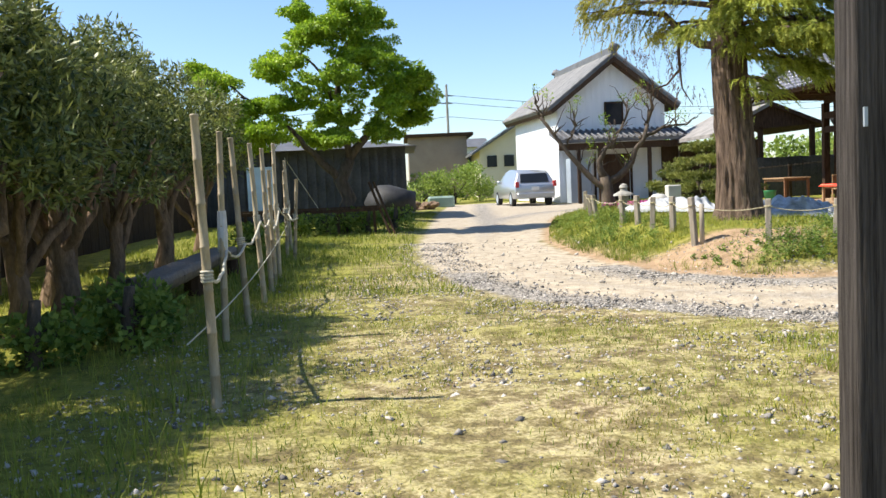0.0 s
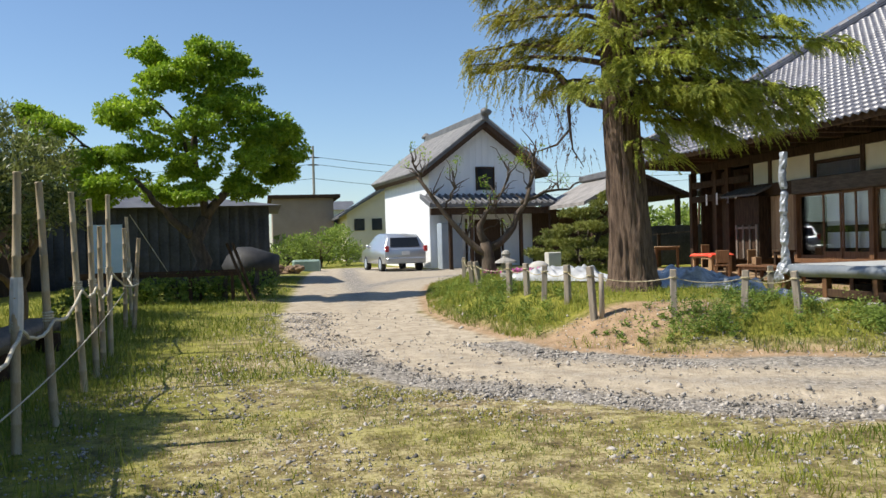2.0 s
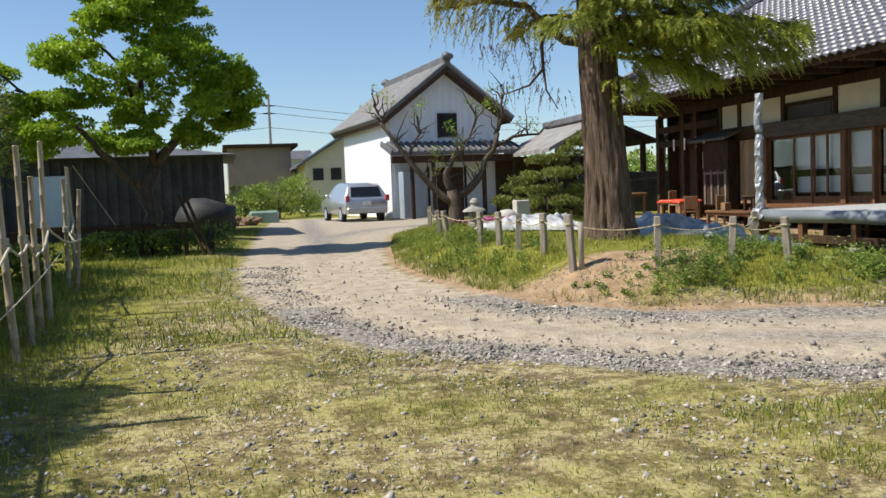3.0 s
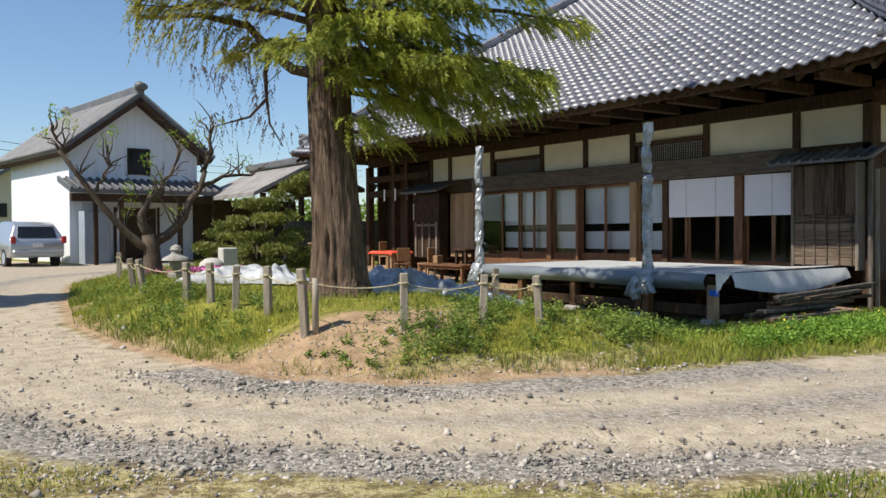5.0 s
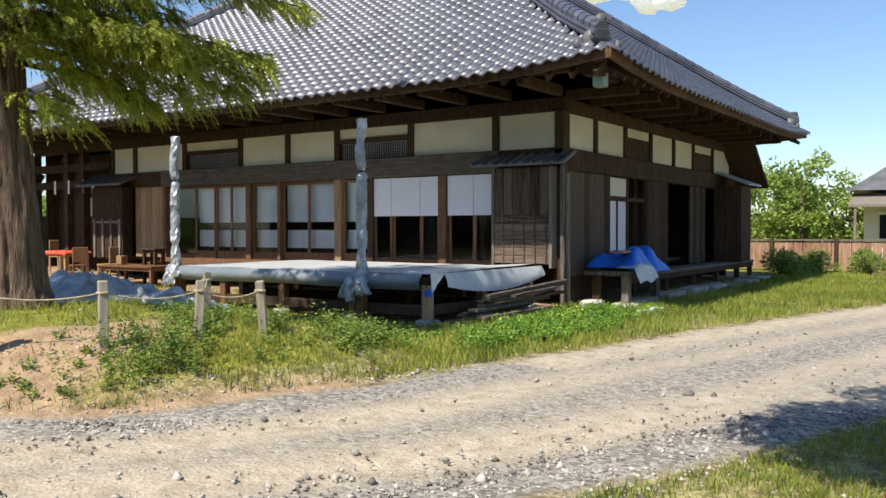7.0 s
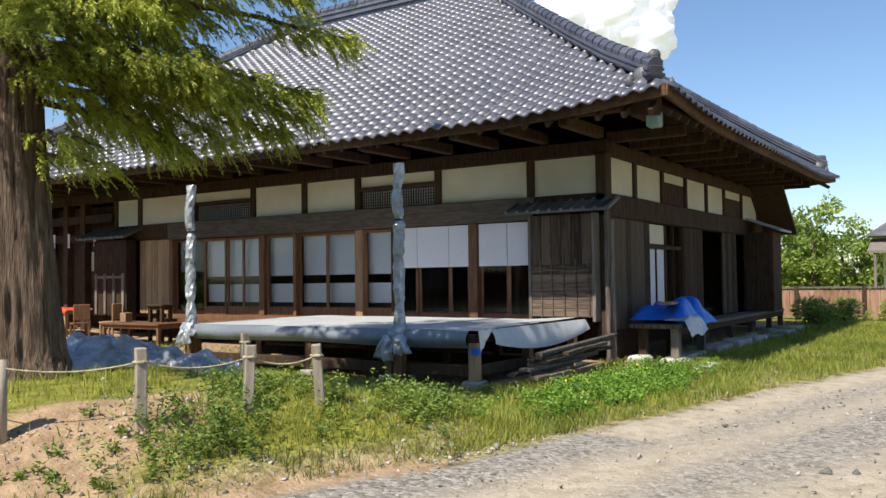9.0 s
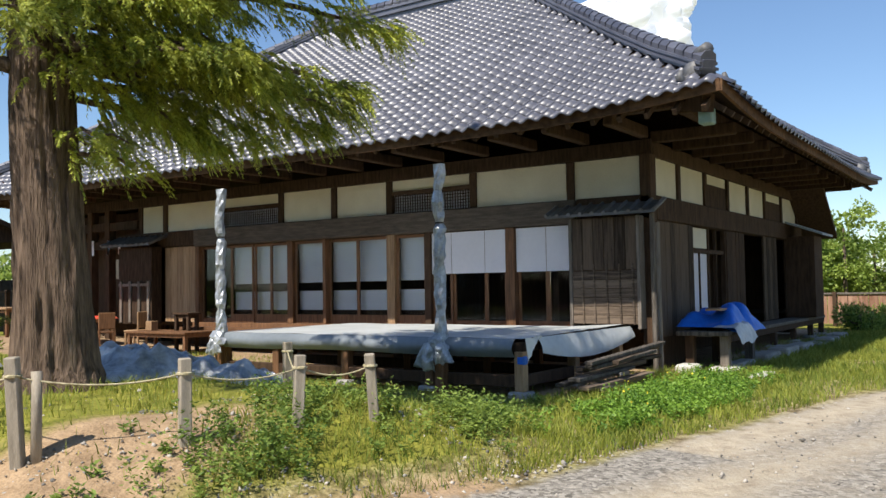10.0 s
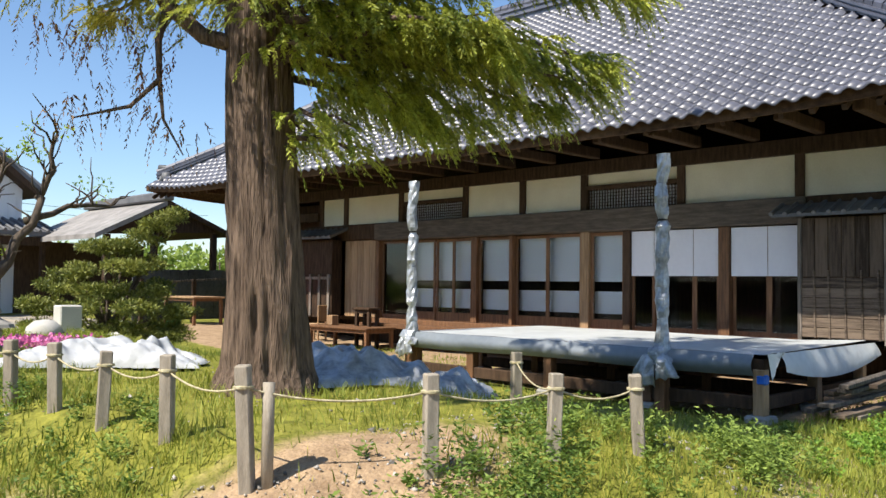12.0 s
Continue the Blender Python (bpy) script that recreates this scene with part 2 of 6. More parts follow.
# faint added glow that whitens the cloud's underside in place of sky light
CLOUD.node_tree.nodes["Principled BSDF"].inputs["Emission Color"].default_value = (0.92, 0.95, 1.0, 1)
CLOUD.node_tree.nodes["Principled BSDF"].inputs["Emission Strength"].default_value = 0.22
PANE = glass("window_glass")


# ---- mesh helpers ----
class Shape:
    """Collects vertices and faces of one mesh."""

    def __init__(self):
        self.v, self.f = [], []

    def add(self, verts, faces):
        k = len(self.v)
        self.v += [tuple(p) for p in verts]
        self.f += [tuple(i + k for i in face) for face in faces]
        return self

    def box(self, x0, x1, y0, y1, z0, z1, m=None):
        p = [Vector((x, y, z)) for z in (z0, z1) for x, y in ((x0, y0), (x1, y0), (x1, y1), (x0, y1))]
        if m is not None:
            p = [m @ q for q in p]
        return self.add(p, [(3, 2, 1, 0), (4, 5, 6, 7), (0, 1, 5, 4), (1, 2, 6, 5), (2, 3, 7, 6), (3, 0, 4, 7)])

    def bar(self, a, b, w, h, up=(0, 0, 1)):
        """A squared timber from a to b."""
        a, b = Vector(a), Vector(b)
        d = (b - a).normalized()
        s = d.cross(Vector(up))
        s = s.normalized() if s.length > 1e-4 else Vector((1, 0, 0))
        u = s.cross(d)
        p = [q + s * i * w / 2 + u * j * h / 2 for q in (a, b) for i, j in ((-1, -1), (1, -1), (1, 1), (-1, 1))]
        return self.add(p, [(0, 1, 2, 3), (7, 6, 5, 4), (0, 4, 5, 1), (1, 5, 6, 2), (2, 6, 7, 3), (3, 7, 4, 0)])

    def tube(self, points, radii, n=8, wobble=0.0, rng=None):
        points = [Vector(p) for p in points]
        if isinstance(radii, (int, float)):
            radii = [radii] * len(points)
        rings, side = [], None
        for i, p in enumerate(points):
            d = (points[min(i + 1, len(points) - 1)] - points[max(i - 1, 0)]).normalized()
            if side is None:
                side = d.orthogonal()
            side = (side - d * side.dot(d)).normalized()
            up = d.cross(side)
            for j in range(n):
                t = 2 * math.pi * j / n
                r = radii[i] * (1 + (wobble * (rng.random() - 0.5) if wobble else 0))
                rings.append(p + (side * math.cos(t) + up * math.sin(t)) * r)
        f = [(i * n + j, i * n + (j + 1) % n, (i + 1) * n + (j + 1) % n, (i + 1) * n + j) for i in range(len(points) - 1) for j in range(n)]
        f += [tuple(reversed(range(n))), tuple((len(points) - 1) * n + j for j in range(n))]
        return self.add(rings, f)

    def lathe(self, centre, profile, n=16):
        c = Vector(centre)
        v = [c + Vector((r * math.cos(2 * math.pi * j / n), r * math.sin(2 * math.pi * j / n), z)) for r, z in profile for j in range(n)]
        f = [(i * n + j, i * n + (j + 1) % n, (i + 1) * n + (j + 1) % n, (i + 1) * n + j) for i in range(len(profile) - 1) for j in range(n)]
        f += [tuple(reversed(range(n))), tuple((len(profile) - 1) * n + j for j in range(n))]
        return self.add(v, f)

    def rock(self, c, r, rng, squash=0.7):
        k = len(self.v)
        bm = bmesh.new()
        bmesh.ops.create_icosphere(bm, subdivisions=2, radius=1)
        sx, sy = rng.uniform(0.8, 1.25), rng.uniform(0.8, 1.25)
        off = Vector((rng.uniform(0, 50), 0, 0))
        for v in bm.verts:
            d = 1 + 0.35 * noise.noise(v.co * 1.6 + off)
            v.co = Vector((v.co.x * sx, v.co.y * sy, v.co.z * squash)) * r * d + Vector(c)
        bm.verts.index_update()
        self.add([v.co[:] for v in bm.verts], [[v.index for v in f.verts] for f in bm.faces])
        bm.free()
        return self

    def sheet(self, fn, nu, nv, closed=False):
        p = [fn(i / nu, j / nv) for j in range(nv + 1) for i in range(nu + 1)]
        w = nu + 1
        return self.add(p, [(j * w + i, j * w + i + 1, (j + 1) * w + i + 1, (j + 1) * w + i) for j in range(nv) for i in range(nu)])

    def mesh(self, name, mat, smooth=False, bevel=0.0):
        me = bpy.data.meshes.new(name)
        me.from_pydata(self.v, [], self.f)
        if bevel:
            bm = bmesh.new()
            bm.from_mesh(me)
            bmesh.ops.bevel(bm, geom=list(bm.edges), offset=bevel, segments=1, affect="EDGES", clamp_overlap=True)
            bm.to_mesh(me)
            bm.free()
        me.materials.append(mat)
        if smooth:
            me.polygons.foreach_set("use_smooth", [True] * len(me.polygons))
        me.update()
        return me


def part(name, shape, mat, parent=None, label="", smooth=False, bevel=0.0):
    ob = new(name, shape.mesh(name, mat, smooth, bevel))
    if parent is not None:
        ob.parent = parent
    return tagged(ob, label)


def thing(name, label, category, at=None, group="", kind=""):
    ob = new(name)
    if at is not None:
        ob.location = at
    return tagged(ob, label, category, group, kind)


def moved(ob, m):
    ob.matrix_basis = m
    return ob


def raw_mesh(name, verts, faces, mat, smooth=False):
    """A mesh from arrays of points and of equal-sided faces."""
    me = bpy.data.meshes.new(name)
    verts, faces = np.asarray(verts, np.float32), np.asarray(faces, np.int32)
    k = faces.shape[1]
    me.vertices.add(len(verts))
    me.vertices.foreach_set("co", verts.ravel())
    me.loops.add(faces.size)
    me.loops.foreach_set("vertex_index", faces.ravel())
    me.polygons.add(len(faces))
    me.polygons.foreach_set("loop_start", np.arange(0, faces.size, k, dtype=np.int32))
    me.materials.append(mat)
    if smooth:
        me.polygons.foreach_set("use_smooth", np.ones(len(faces), bool))
    me.update(calc_edges=True)
    return me


def unit(a):
    return a / np.maximum(np.linalg.norm(a, axis=-1, keepdims=True), 1e-6)


def leaf_mesh(name, centres, axes, length, width, mat, rng):
    """Diamond leaves: one at each centre, pointing along its axis, folded about the rib."""
    n = len(centres)
    d = unit(axes)
    s = unit(np.cross(d, rng.normal(size=(n, 3))))
    ln, wd = length * rng.uniform(0.6, 1.25, (n, 1)), width * rng.uniform(0.6, 1.25, (n, 1))
    up = np.cross(s, d)
    v = np.stack([centres, centres + d * ln * 0.45 + s * wd / 2 + up * wd * 0.12, centres + d * ln, centres + d * ln * 0.45 - s * wd / 2 + up * wd * 0.12], 1).reshape(-1, 3)
    return raw_mesh(name, v, np.arange(4 * n).reshape(-1, 4), mat)


def clump_points(clumps, count, rng, shell=0.55):
    """Points in flattened clumps (x, y, z, radius, height), more of them near the skin; and the outward directions."""
    c = np.asarray(clumps, float)
    pick = rng.choice(len(c), count, p=c[:, 3] ** 2 / (c[:, 3] ** 2).sum())
    d = unit(rng.normal(size=(count, 3)))
    r = rng.uniform(shell, 1.0, (count, 1)) * (1 + 0.18 * rng.normal(size=(count, 1)))
    k = c[pick]
    return k[:, :3] + d * r * np.stack([k[:, 3], k[:, 3], k[:, 4]], 1), d


def sprays(clumps, k, size, flat, rng):
    """Breaks each clump up into k small sprays, so that the crown has gaps and an uneven outline."""
    out = []
    for x, y, z, r, h in clumps:
        for _ in range(k):
            d = Vector((rng.gauss(0, 1), rng.gauss(0, 1), rng.gauss(0, 1))).normalized() * rng.uniform(0.45, 1.05)
            out.append((x + d.x * r, y + d.y * r, z + d.z * h, size * rng.uniform(0.6, 1.4), size * flat * rng.uniform(0.6, 1.4)))
    return out


def curve(a, b, sag=0.0, n=6, wiggle=0.0, rng=None):
    a, b = Vector(a), Vector(b)
    out = []
    for i in range(n + 1):
        t = i / n
        p = a.lerp(b, t)
        p.z += sag * 4 * t * (1 - t)
        if wiggle and 0 < i:
            p += Vector([rng.uniform(-1, 1) for _ in range(3)]) * wiggle
        out.append(p)
    return out


# ---- the lie of the land ----
ROAD=[(60,-6),(30,0.5),(19,3.8),(12,5.2),(8.4,6.1),(6,6.9),(4.5,7.6),(3.6,8.15),(2.9,8.7),(2.2,9.4),(1.28,10.3),(.65,12.),(.25,15),(.3,18),(.9,27),(1.6,36),(2.5,46),(6.2,46),(6.8,39.5),(13,39),(14,33),(9,31),(6.2,29),(4.6,26),(3.5,21),(2.8,17),(2.9,15),(3.3,13.2),(3.8,12.),(4.8,11.1),(6.8,10.4),(10,9.9),(14,9.1),(19,7.7),(30,4.5),(60,-2)]
def road_distance(x,y):
    """Signed distance to the road's outline, negative on the road."""
    d=np.full(np.shape(x),1e9); inside=np.zeros(np.shape(x),bool)
    for (ax,ay),(bx,by) in zip(ROAD,ROAD[1:]+ROAD[:1]):
        ex,ey=bx-ax,by-ay
        s=np.clip(((x-ax)*ex+(y-ay)*ey)/(ex*ex+ey*ey),0,1)
        d=np.minimum(d,np.hypot(x-ax-s*ex,y-ay-s*ey))
        if ay!=by: inside^=((ay>y)!=(by>y))&(x<(bx-ax)*(y-ay)/(by-ay)+ax)
    return np.where(inside,-d,d)
def smooth(a,b,v):
    s=np.clip((v-a)/(b-a),0,1); return s*s*(3-2*s)
def mound(x,y,d):
    return smooth(0,1.5,d)*smooth(2.4,3.2,x)*smooth(9.8,10.8,y)*(1-smooth(6.8,9.2,x))*(1-smooth(22,27,y))
def height(x,y):
    x,y=np.asarray(x,float),np.asarray(y,float)
    rise=np.interp(y,[6,11,13,17,22,40,70],[0,.08,.14,.27,.34,.4,.45])
    rise=rise*(1-.75*smooth(7.5,11,x)*(1-smooth(24,30,y)))
    d=road_distance(x,y)
    return rise+.44*mound(x,y,d)+.03*smooth(0,.5,d)


def ground_z(x, y):
    return float(height(x, y))


def spot(x, y):
    return (x, y, ground_z(x, y))

def spread(fine_from, fine_to, step, far):
    inner = np.arange(fine_from, fine_to + step / 2, step)
    grow = []
    d, s = 0.0, step
    while d < far:
        s *= 1.25
        d += s
        grow.append(d)
    grow = np.array(grow)
    return np.concatenate([fine_from - grow[::-1], inner, fine_to + grow])


gx, gy = spread(-7, 20, 0.16, 1500), spread(-1, 30, 0.16, 1500)
X, Y = np.meshgrid(gx, gy)
D = road_distance(X, Y)
rough_z = np.array([noise.noise((x * 1.3, y * 1.3, 0)) * 0.022 + noise.noise((x * 5, y * 5, 4)) * 0.008 for x, y in zip(X.ravel(), Y.ravel())]).reshape(X.shape)
MO = mound(X, Y, D)
Z = height(X, Y) + rough_z * (1 + 1.2 * MO) - 0.02 * (1 - smooth(0, 0.6, np.abs(D + 0.9)))
# the stream of faces is one sheet out to the horizon
w = len(gx)
idx = (np.arange(len(gy) - 1)[:, None] * w + np.arange(w - 1)[None, :]).ravel()
ground_me = raw_mesh("ground", np.stack([X.ravel(), Y.ravel(), Z.ravel()], 1), np.stack([idx, idx + 1, idx + w + 1, idx + w], 1), ground_material(), True)
near_edge = (Y < 13) & (X < 9)
SOIL = np.exp(-((X - 5.0) ** 2 / 3.2 + (Y - 12.4) ** 2 / 0.7)) * 0.78 + np.exp(-((X - 3.7) ** 2 / 1.0 + (Y - 12.0) ** 2 / 0.8)) * 0.4
SOIL = np.maximum(SOIL, 0.62 * np.exp(-((D - 0.05) / 0.5) ** 2) * smooth(2.2, 3.0, X) * (1 - smooth(6.5, 8.0, X)) * smooth(9.6, 10.4, Y))
under_house = smooth(11.2, 12.2, X) * smooth(11.6, 12.4, Y) * (1 - smooth(30, 32, Y)) * (1 - smooth(29, 31, X))
SOIL = np.maximum(SOIL, under_house * 0.9)
GREEN = 0.12 + 0.5 * smooth(0.3, 1.2, MO * 2) + 0.25 * smooth(9, 12, X) * smooth(9.3, 10.5, Y) + 0.3 * (1 - smooth(-2.5, 0.2, X)) + 0.12 * smooth(12, 18, Y) + 0.3 * smooth(25, 40, np.hypot(X, Y - 10))
LOOSE = 0.6 * np.exp(-((D + 0.3) / 0.5) ** 2) * near_edge - 0.12 * np.exp(-((D + 1.05) / 0.25) ** 2) * near_edge + 0.42 * np.exp(-((D + 1.75) / 0.38) ** 2) + 0.14 * smooth(14, 25, Y)
LOOSE = LOOSE + smooth(6, 11, X) * (0.22 + 0.2 * np.sin(D * 5.5 + 0.6) - 0.15 * smooth(0.5, 2.0, -D))
for key, val in (("road", smooth(-0.5, 0.5, -D) * 0.9), ("soil", SOIL), ("green", GREEN), ("loose", LOOSE)):
    a = ground_me.attributes.new(key, "FLOAT", "POINT")
    a.data.foreach_set("value", val.ravel().astype(np.float32))
ground = tagged(new("ground", ground_me), "gravel drive and weedy lawn with a bare earth mound", "ground", kind="structure")

# ---- main house ----
WX, WY = 15.4, 12.5            # front wall and side wall
HN = 30.4                      # far end of the front
EAVE_X, EAVE_Y, EAVE_Z, PITCH = 13.0, 10.5, 4.18, 0.695
END_Y, BACK_X = 31.6, 27.4
house = thing("farmhouse", "old dark timber farmhouse with a silver tiled hip roof", "house")


def board(name, x0, x1, y0, y1, z0, z1, mat, parent=house, label="", bevel=0.006):
    return part(name, Shape().box(x0, x1, y0, y1, z0, z1), mat, parent, label, bevel=bevel)


front_posts = [12.5, 13.96, 16.07, 18.16, 19.71, 21.34, 23.45, 25.53, 26.55]
for y in front_posts:
    board("post", WX - 0.02, WX + 0.14, y - 0.075, y + 0.075, 3.1, 3.86, DARK_WOOD)
board("wall_plate", WX - 0.06, WX + 0.2, WY - 0.1, HN, 3.80, 4.06, DARK_WOOD)
board("lintel_beam", WX - 0.09, WX + 0.2, 13.85, 24.33, 2.68, 3.11, BEAM_WOOD, label="weathered heavy lintel beam", bevel=0.02)
board("lintel_beam", WX - 0.05, WX + 0.2, 24.335, 27.2, 2.72, 3.11, DARK_WOOD, bevel=0.02)
board("lintel_beam", WX - 0.06, WX + 0.2, WY - 0.06, 13.845, 2.68, 3.11, DARK_WOOD, bevel=0.02)
for y0, y1 in zip(front_posts, front_posts[1:]):
    lattice = (y0, y1) in ((16.07, 18.16), (21.34, 23.45))
    z0 = 3.58 if lattice else 3.11
    board("plaster_panel", WX + 0.03, WX + 0.11, y0 + 0.076, y1 - 0.076, z0, 3.80, PLASTER, bevel=0)
    if lattice:
        board("lattice_rail", WX - 0.01, WX + 0.11, y0 + 0.076, y1 - 0.076, 3.50, 3.58, DARK_WOOD)
        win = part("lattice_window", Shape().box(WX + 0.095, WX + 0.11, y0 + 0.076, y1 - 0.076, 3.11, 3.499), PAPER, house, "fine square wooden lattice over pale paper")
        k = int((y1 - y0 - 0.15) / 0.062)
        for i in range(k + 1):
            y = y0 + 0.08 + i * (y1 - y0 - 0.16) / k
            part("lattice_bar", Shape().box(WX + 0.04, WX + 0.06, y - 0.007, y + 0.007, 3.112, 3.498), DARK_WOOD, win)
        for i in range(7):
            z = 3.125 + i * 0.06
            part("lattice_bar", Shape().box(WX + 0.062, WX + 0.08, y0 + 0.077, y1 - 0.077, z - 0.007, z + 0.007), DARK_WOOD, win)


def glazed_door(y0, y1, x, shade, mid=True):
    """A glazed sliding door with a brown frame and white paper or a pulled shade behind the glass."""
    d = part("sliding_door", Shape(), BROWN_WOOD, house, "brown framed glass sliding door")
    s = Shape()
    for a, b, z0, z1 in ((y0, y0 + 0.055, 0.8, 2.66), (y1 - 0.055, y1, 0.8, 2.66)):
        s.box(x, x + 0.035, a, b, z0, z1)
    s.box(x, x + 0.035, y0 + 0.055, y1 - 0.055, 2.6, 2.66).box(x, x + 0.035, y0 + 0.055, y1 - 0.055, 0.8, 1.0 if shade == "paper" else 0.9)
    part("frame", s, BROWN_WOOD, d)
    pane = part("pane", Shape().box(x + 0.014, x + 0.020, y0 + 0.056, y1 - 0.056, 0.9, 2.6), PANE, d)
    pane.visible_shadow = False
    if shade == "paper":
        for z0, z1 in ((1.72, 2.62), (1.10, 1.53)):
            part("paper_screen", Shape().box(x + 0.16, x + 0.168, y0 - 0.02, y1 + 0.02, z0, z1), PAPER, d, "white paper behind the glass")
        part("screen_rail", Shape().box(x + 0.15, x + 0.19, y0 - 0.02, y1 + 0.02, 0.84, 1.095), DARK_WOOD, d)
    elif shade:
        part("roller_shade", Shape().box(WX + 0.02, WX + 0.026, y0 + 0.006, y1 - 0.006, 1.83, 2.655), PAPER, d, "white shade pulled halfway down")


for y0, y1, kind, off in ((13.86, 14.50, "shade", 0.05), (14.50, 15.14, "shade", 0.09), (15.36, 15.84, "shade", 0.05), (15.84, 16.62, "shade", 0.09), (16.62, 17.1, "shade", 0.05),
                          (17.26, 18.02, "paper", 0.05), (18.24, 19.10, "paper", 0.05), (19.10, 19.95, "paper", 0.09), (20.05, 20.95, "paper", 0.05),
                          (21.15, 21.75, "paper", 0.05), (21.75, 22.32, "paper", 0.09), (22.32, 23.1, "paper", 0.05), (23.1, 24.2, "", 0.09)):
    glazed_door(y0, y1, WX + off, kind)
for y, wdt, m in ((13.80, 0.1, DARK_WOOD), (15.25, 0.2, BROWN_WOOD), (17.18, 0.15, DARK_WOOD), (18.13, 0.2, TAN_WOOD), (20.0, 0.09, BROWN_WOOD), (21.05, 0.17, BROWN_WOOD), (24.26, 0.12, BROWN_WOOD)):
    board("door_post", WX - 0.03, WX + 0.19, y - wdt / 2, y + wdt / 2, 0.8, 2.677, m)
board("door_sill", WX - 0.12, WX + 0.25, 13.7, 24.33, 0.68, 0.797, BROWN_WOOD)
board("veranda_edge", WX - 0.55, WX - 0.125, 15.5, 24.3, 0.60, 0.70, BROWN_WOOD)
CASE_WOOD = material("brown_grey_case_boards", (0.05, 0.037, 0.028), (0.20, 0.15, 0.11), 0.9, scale=3, fine=30, stretch=(1, 0.8, 10), per_object=0.4, spec=0.2)
# shutter case beside the corner
case = part("shutter_case", Shape().box(WX - 0.24, WX - 0.03, 12.62, 13.84, 0.86, 2.74), DARK_WOOD, house, "weathered board shutter case with a tiled cap")
for i in range(6):
    z = 0.88 + i * 0.155
    part("board", Shape().box(WX - 0.262, WX - 0.242, 12.63, 13.83, z, z + 0.145), CASE_WOOD, case, bevel=0.004)
for i in range(6):
    y = 12.63 + i * 0.2
    part("board", Shape().box(WX - 0.258, WX - 0.242, y + 0.004, y + 0.192, 1.82, 2.735), SIDE_WOOD, case, bevel=0.004)
for y in (12.68, 12.92, 13.16, 13.4, 13.62):
    part("batten", Shape().tube(curve((WX - 0.28, y, 0.87), (WX - 0.275, y + 0.02, 1.92), n=4), 0.017, 6), CASE_WOOD, case)
for y in (12.59, 13.86):
    part("edge_post", Shape().box(WX - 0.28, WX - 0.0, y - 0.03, y + 0.03, 0.8, 2.74), GREY_WOOD, case)


def tiled_cap(parent, a, b, out, n):
    """A small tiled lean-to cap from a to b, leaning out by the vector out."""
    a, b, out = Vector(a), Vector(b), Vector(out)
    cap = part("awning", Shape().add([a, b, b + out, a + out, a - Vector((0, 0, 0.05)), b - Vector((0, 0, 0.05)), b + out - Vector((0, 0, 0.05)), a + out - Vector((0, 0, 0.05))],
                                     [(0, 1, 2, 3), (7, 6, 5, 4), (0, 4, 5, 1), (1, 5, 6, 2), (2, 6, 7, 3), (3, 7, 4, 0)]), OLD_TILE, parent, "small cap of dark tiles")
    for i in range(n + 1):
        p = a.lerp(b, i / n) + Vector((0, 0, 0.01))
        part("tile", Shape().tube([p - out * 0.05, p + out * 1.06], 0.035, 6), OLD_TILE, cap)
    return cap


tiled_cap(house, (WX - 0.04, 12.2, 3.0), (WX - 0.04, 14.2, 3.0), (-0.48, 0, -0.2), 9)
board("corner_post", WX - 0.06, WX + 0.22, WY - 0.08, WY + 0.12, 0.3, 3.86, DARK_WOOD, bevel=0.015)
part("downpipe", Shape().tube([(WX - 0.35, WY - 0.2, 0.08), (WX - 0.35, WY - 0.2, 2.75)], 0.045, 8), GREY_WOOD, house, "pale weathered upright pole")
part("downpipe", Shape().tube([(WX - 0.15, WY - 0.22, 0.08), (WX - 0.16, WY - 0.22, 2.6)], 0.04, 8), GREY_WOOD, house)
# boarded entrance end
for i in range(5):
    y = 24.36 + i * 0.235
    board("door_board", WX + 0.0, WX + 0.03, y, y + 0.228, 0.8, 2.7, TAN_WOOD)
case2 = part("shutter_case", Shape().box(WX - 0.35, WX - 0.05, 25.62, 27.0, 0.75, 2.72), DARK_WOOD, house, "black board shutter case with upright slats")
for i in range(4):
    y = 25.72 + i * 0.38
    part("slat", Shape().box(WX - 0.40, WX - 0.352, y - 0.045, y + 0.045, 0.78, 1.85), GREY_WOOD, case2, bevel=0.005)
part("slat_rail", Shape().box(WX - 0.395, WX - 0.355, 25.66, 26.95, 1.72, 1.79), GREY_WOOD, case2)
tiled_cap(house, (WX - 0.04, 25.4, 3.02), (WX - 0.04, 27.4, 3.02), (-0.55, 0, -0.22), 9)
for y0, y1 in ((27.15, 27.85), (27.95, 28.6)):
    board("plaster_panel", WX + 0.6, WX + 0.66, y0, y1, 1.95, 2.5, PLASTER)
board("recess_wall", WX + 0.68, WX + 0.8, 26.6, HN, 0.1, 3.8, DARK_WOOD)
for y in (27.9, 28.7, HN):
    board("post", WX - 0.1, WX + 0.12, y - 0.1, y + 0.1, 0.25, 3.8, DARK_WOOD)
for z in (2.75, 3.25):
    board("recess_beam", WX - 0.08, WX + 0.1, 26.6, HN, z, z + 0.22, DARK_WOOD)
for y in (27.3, 27.8, 28.5, 29.2):
    board("paper_slip", WX - 0.1, WX - 0.09, y, y + 0.1, 2.6, 3.0, PAPER)

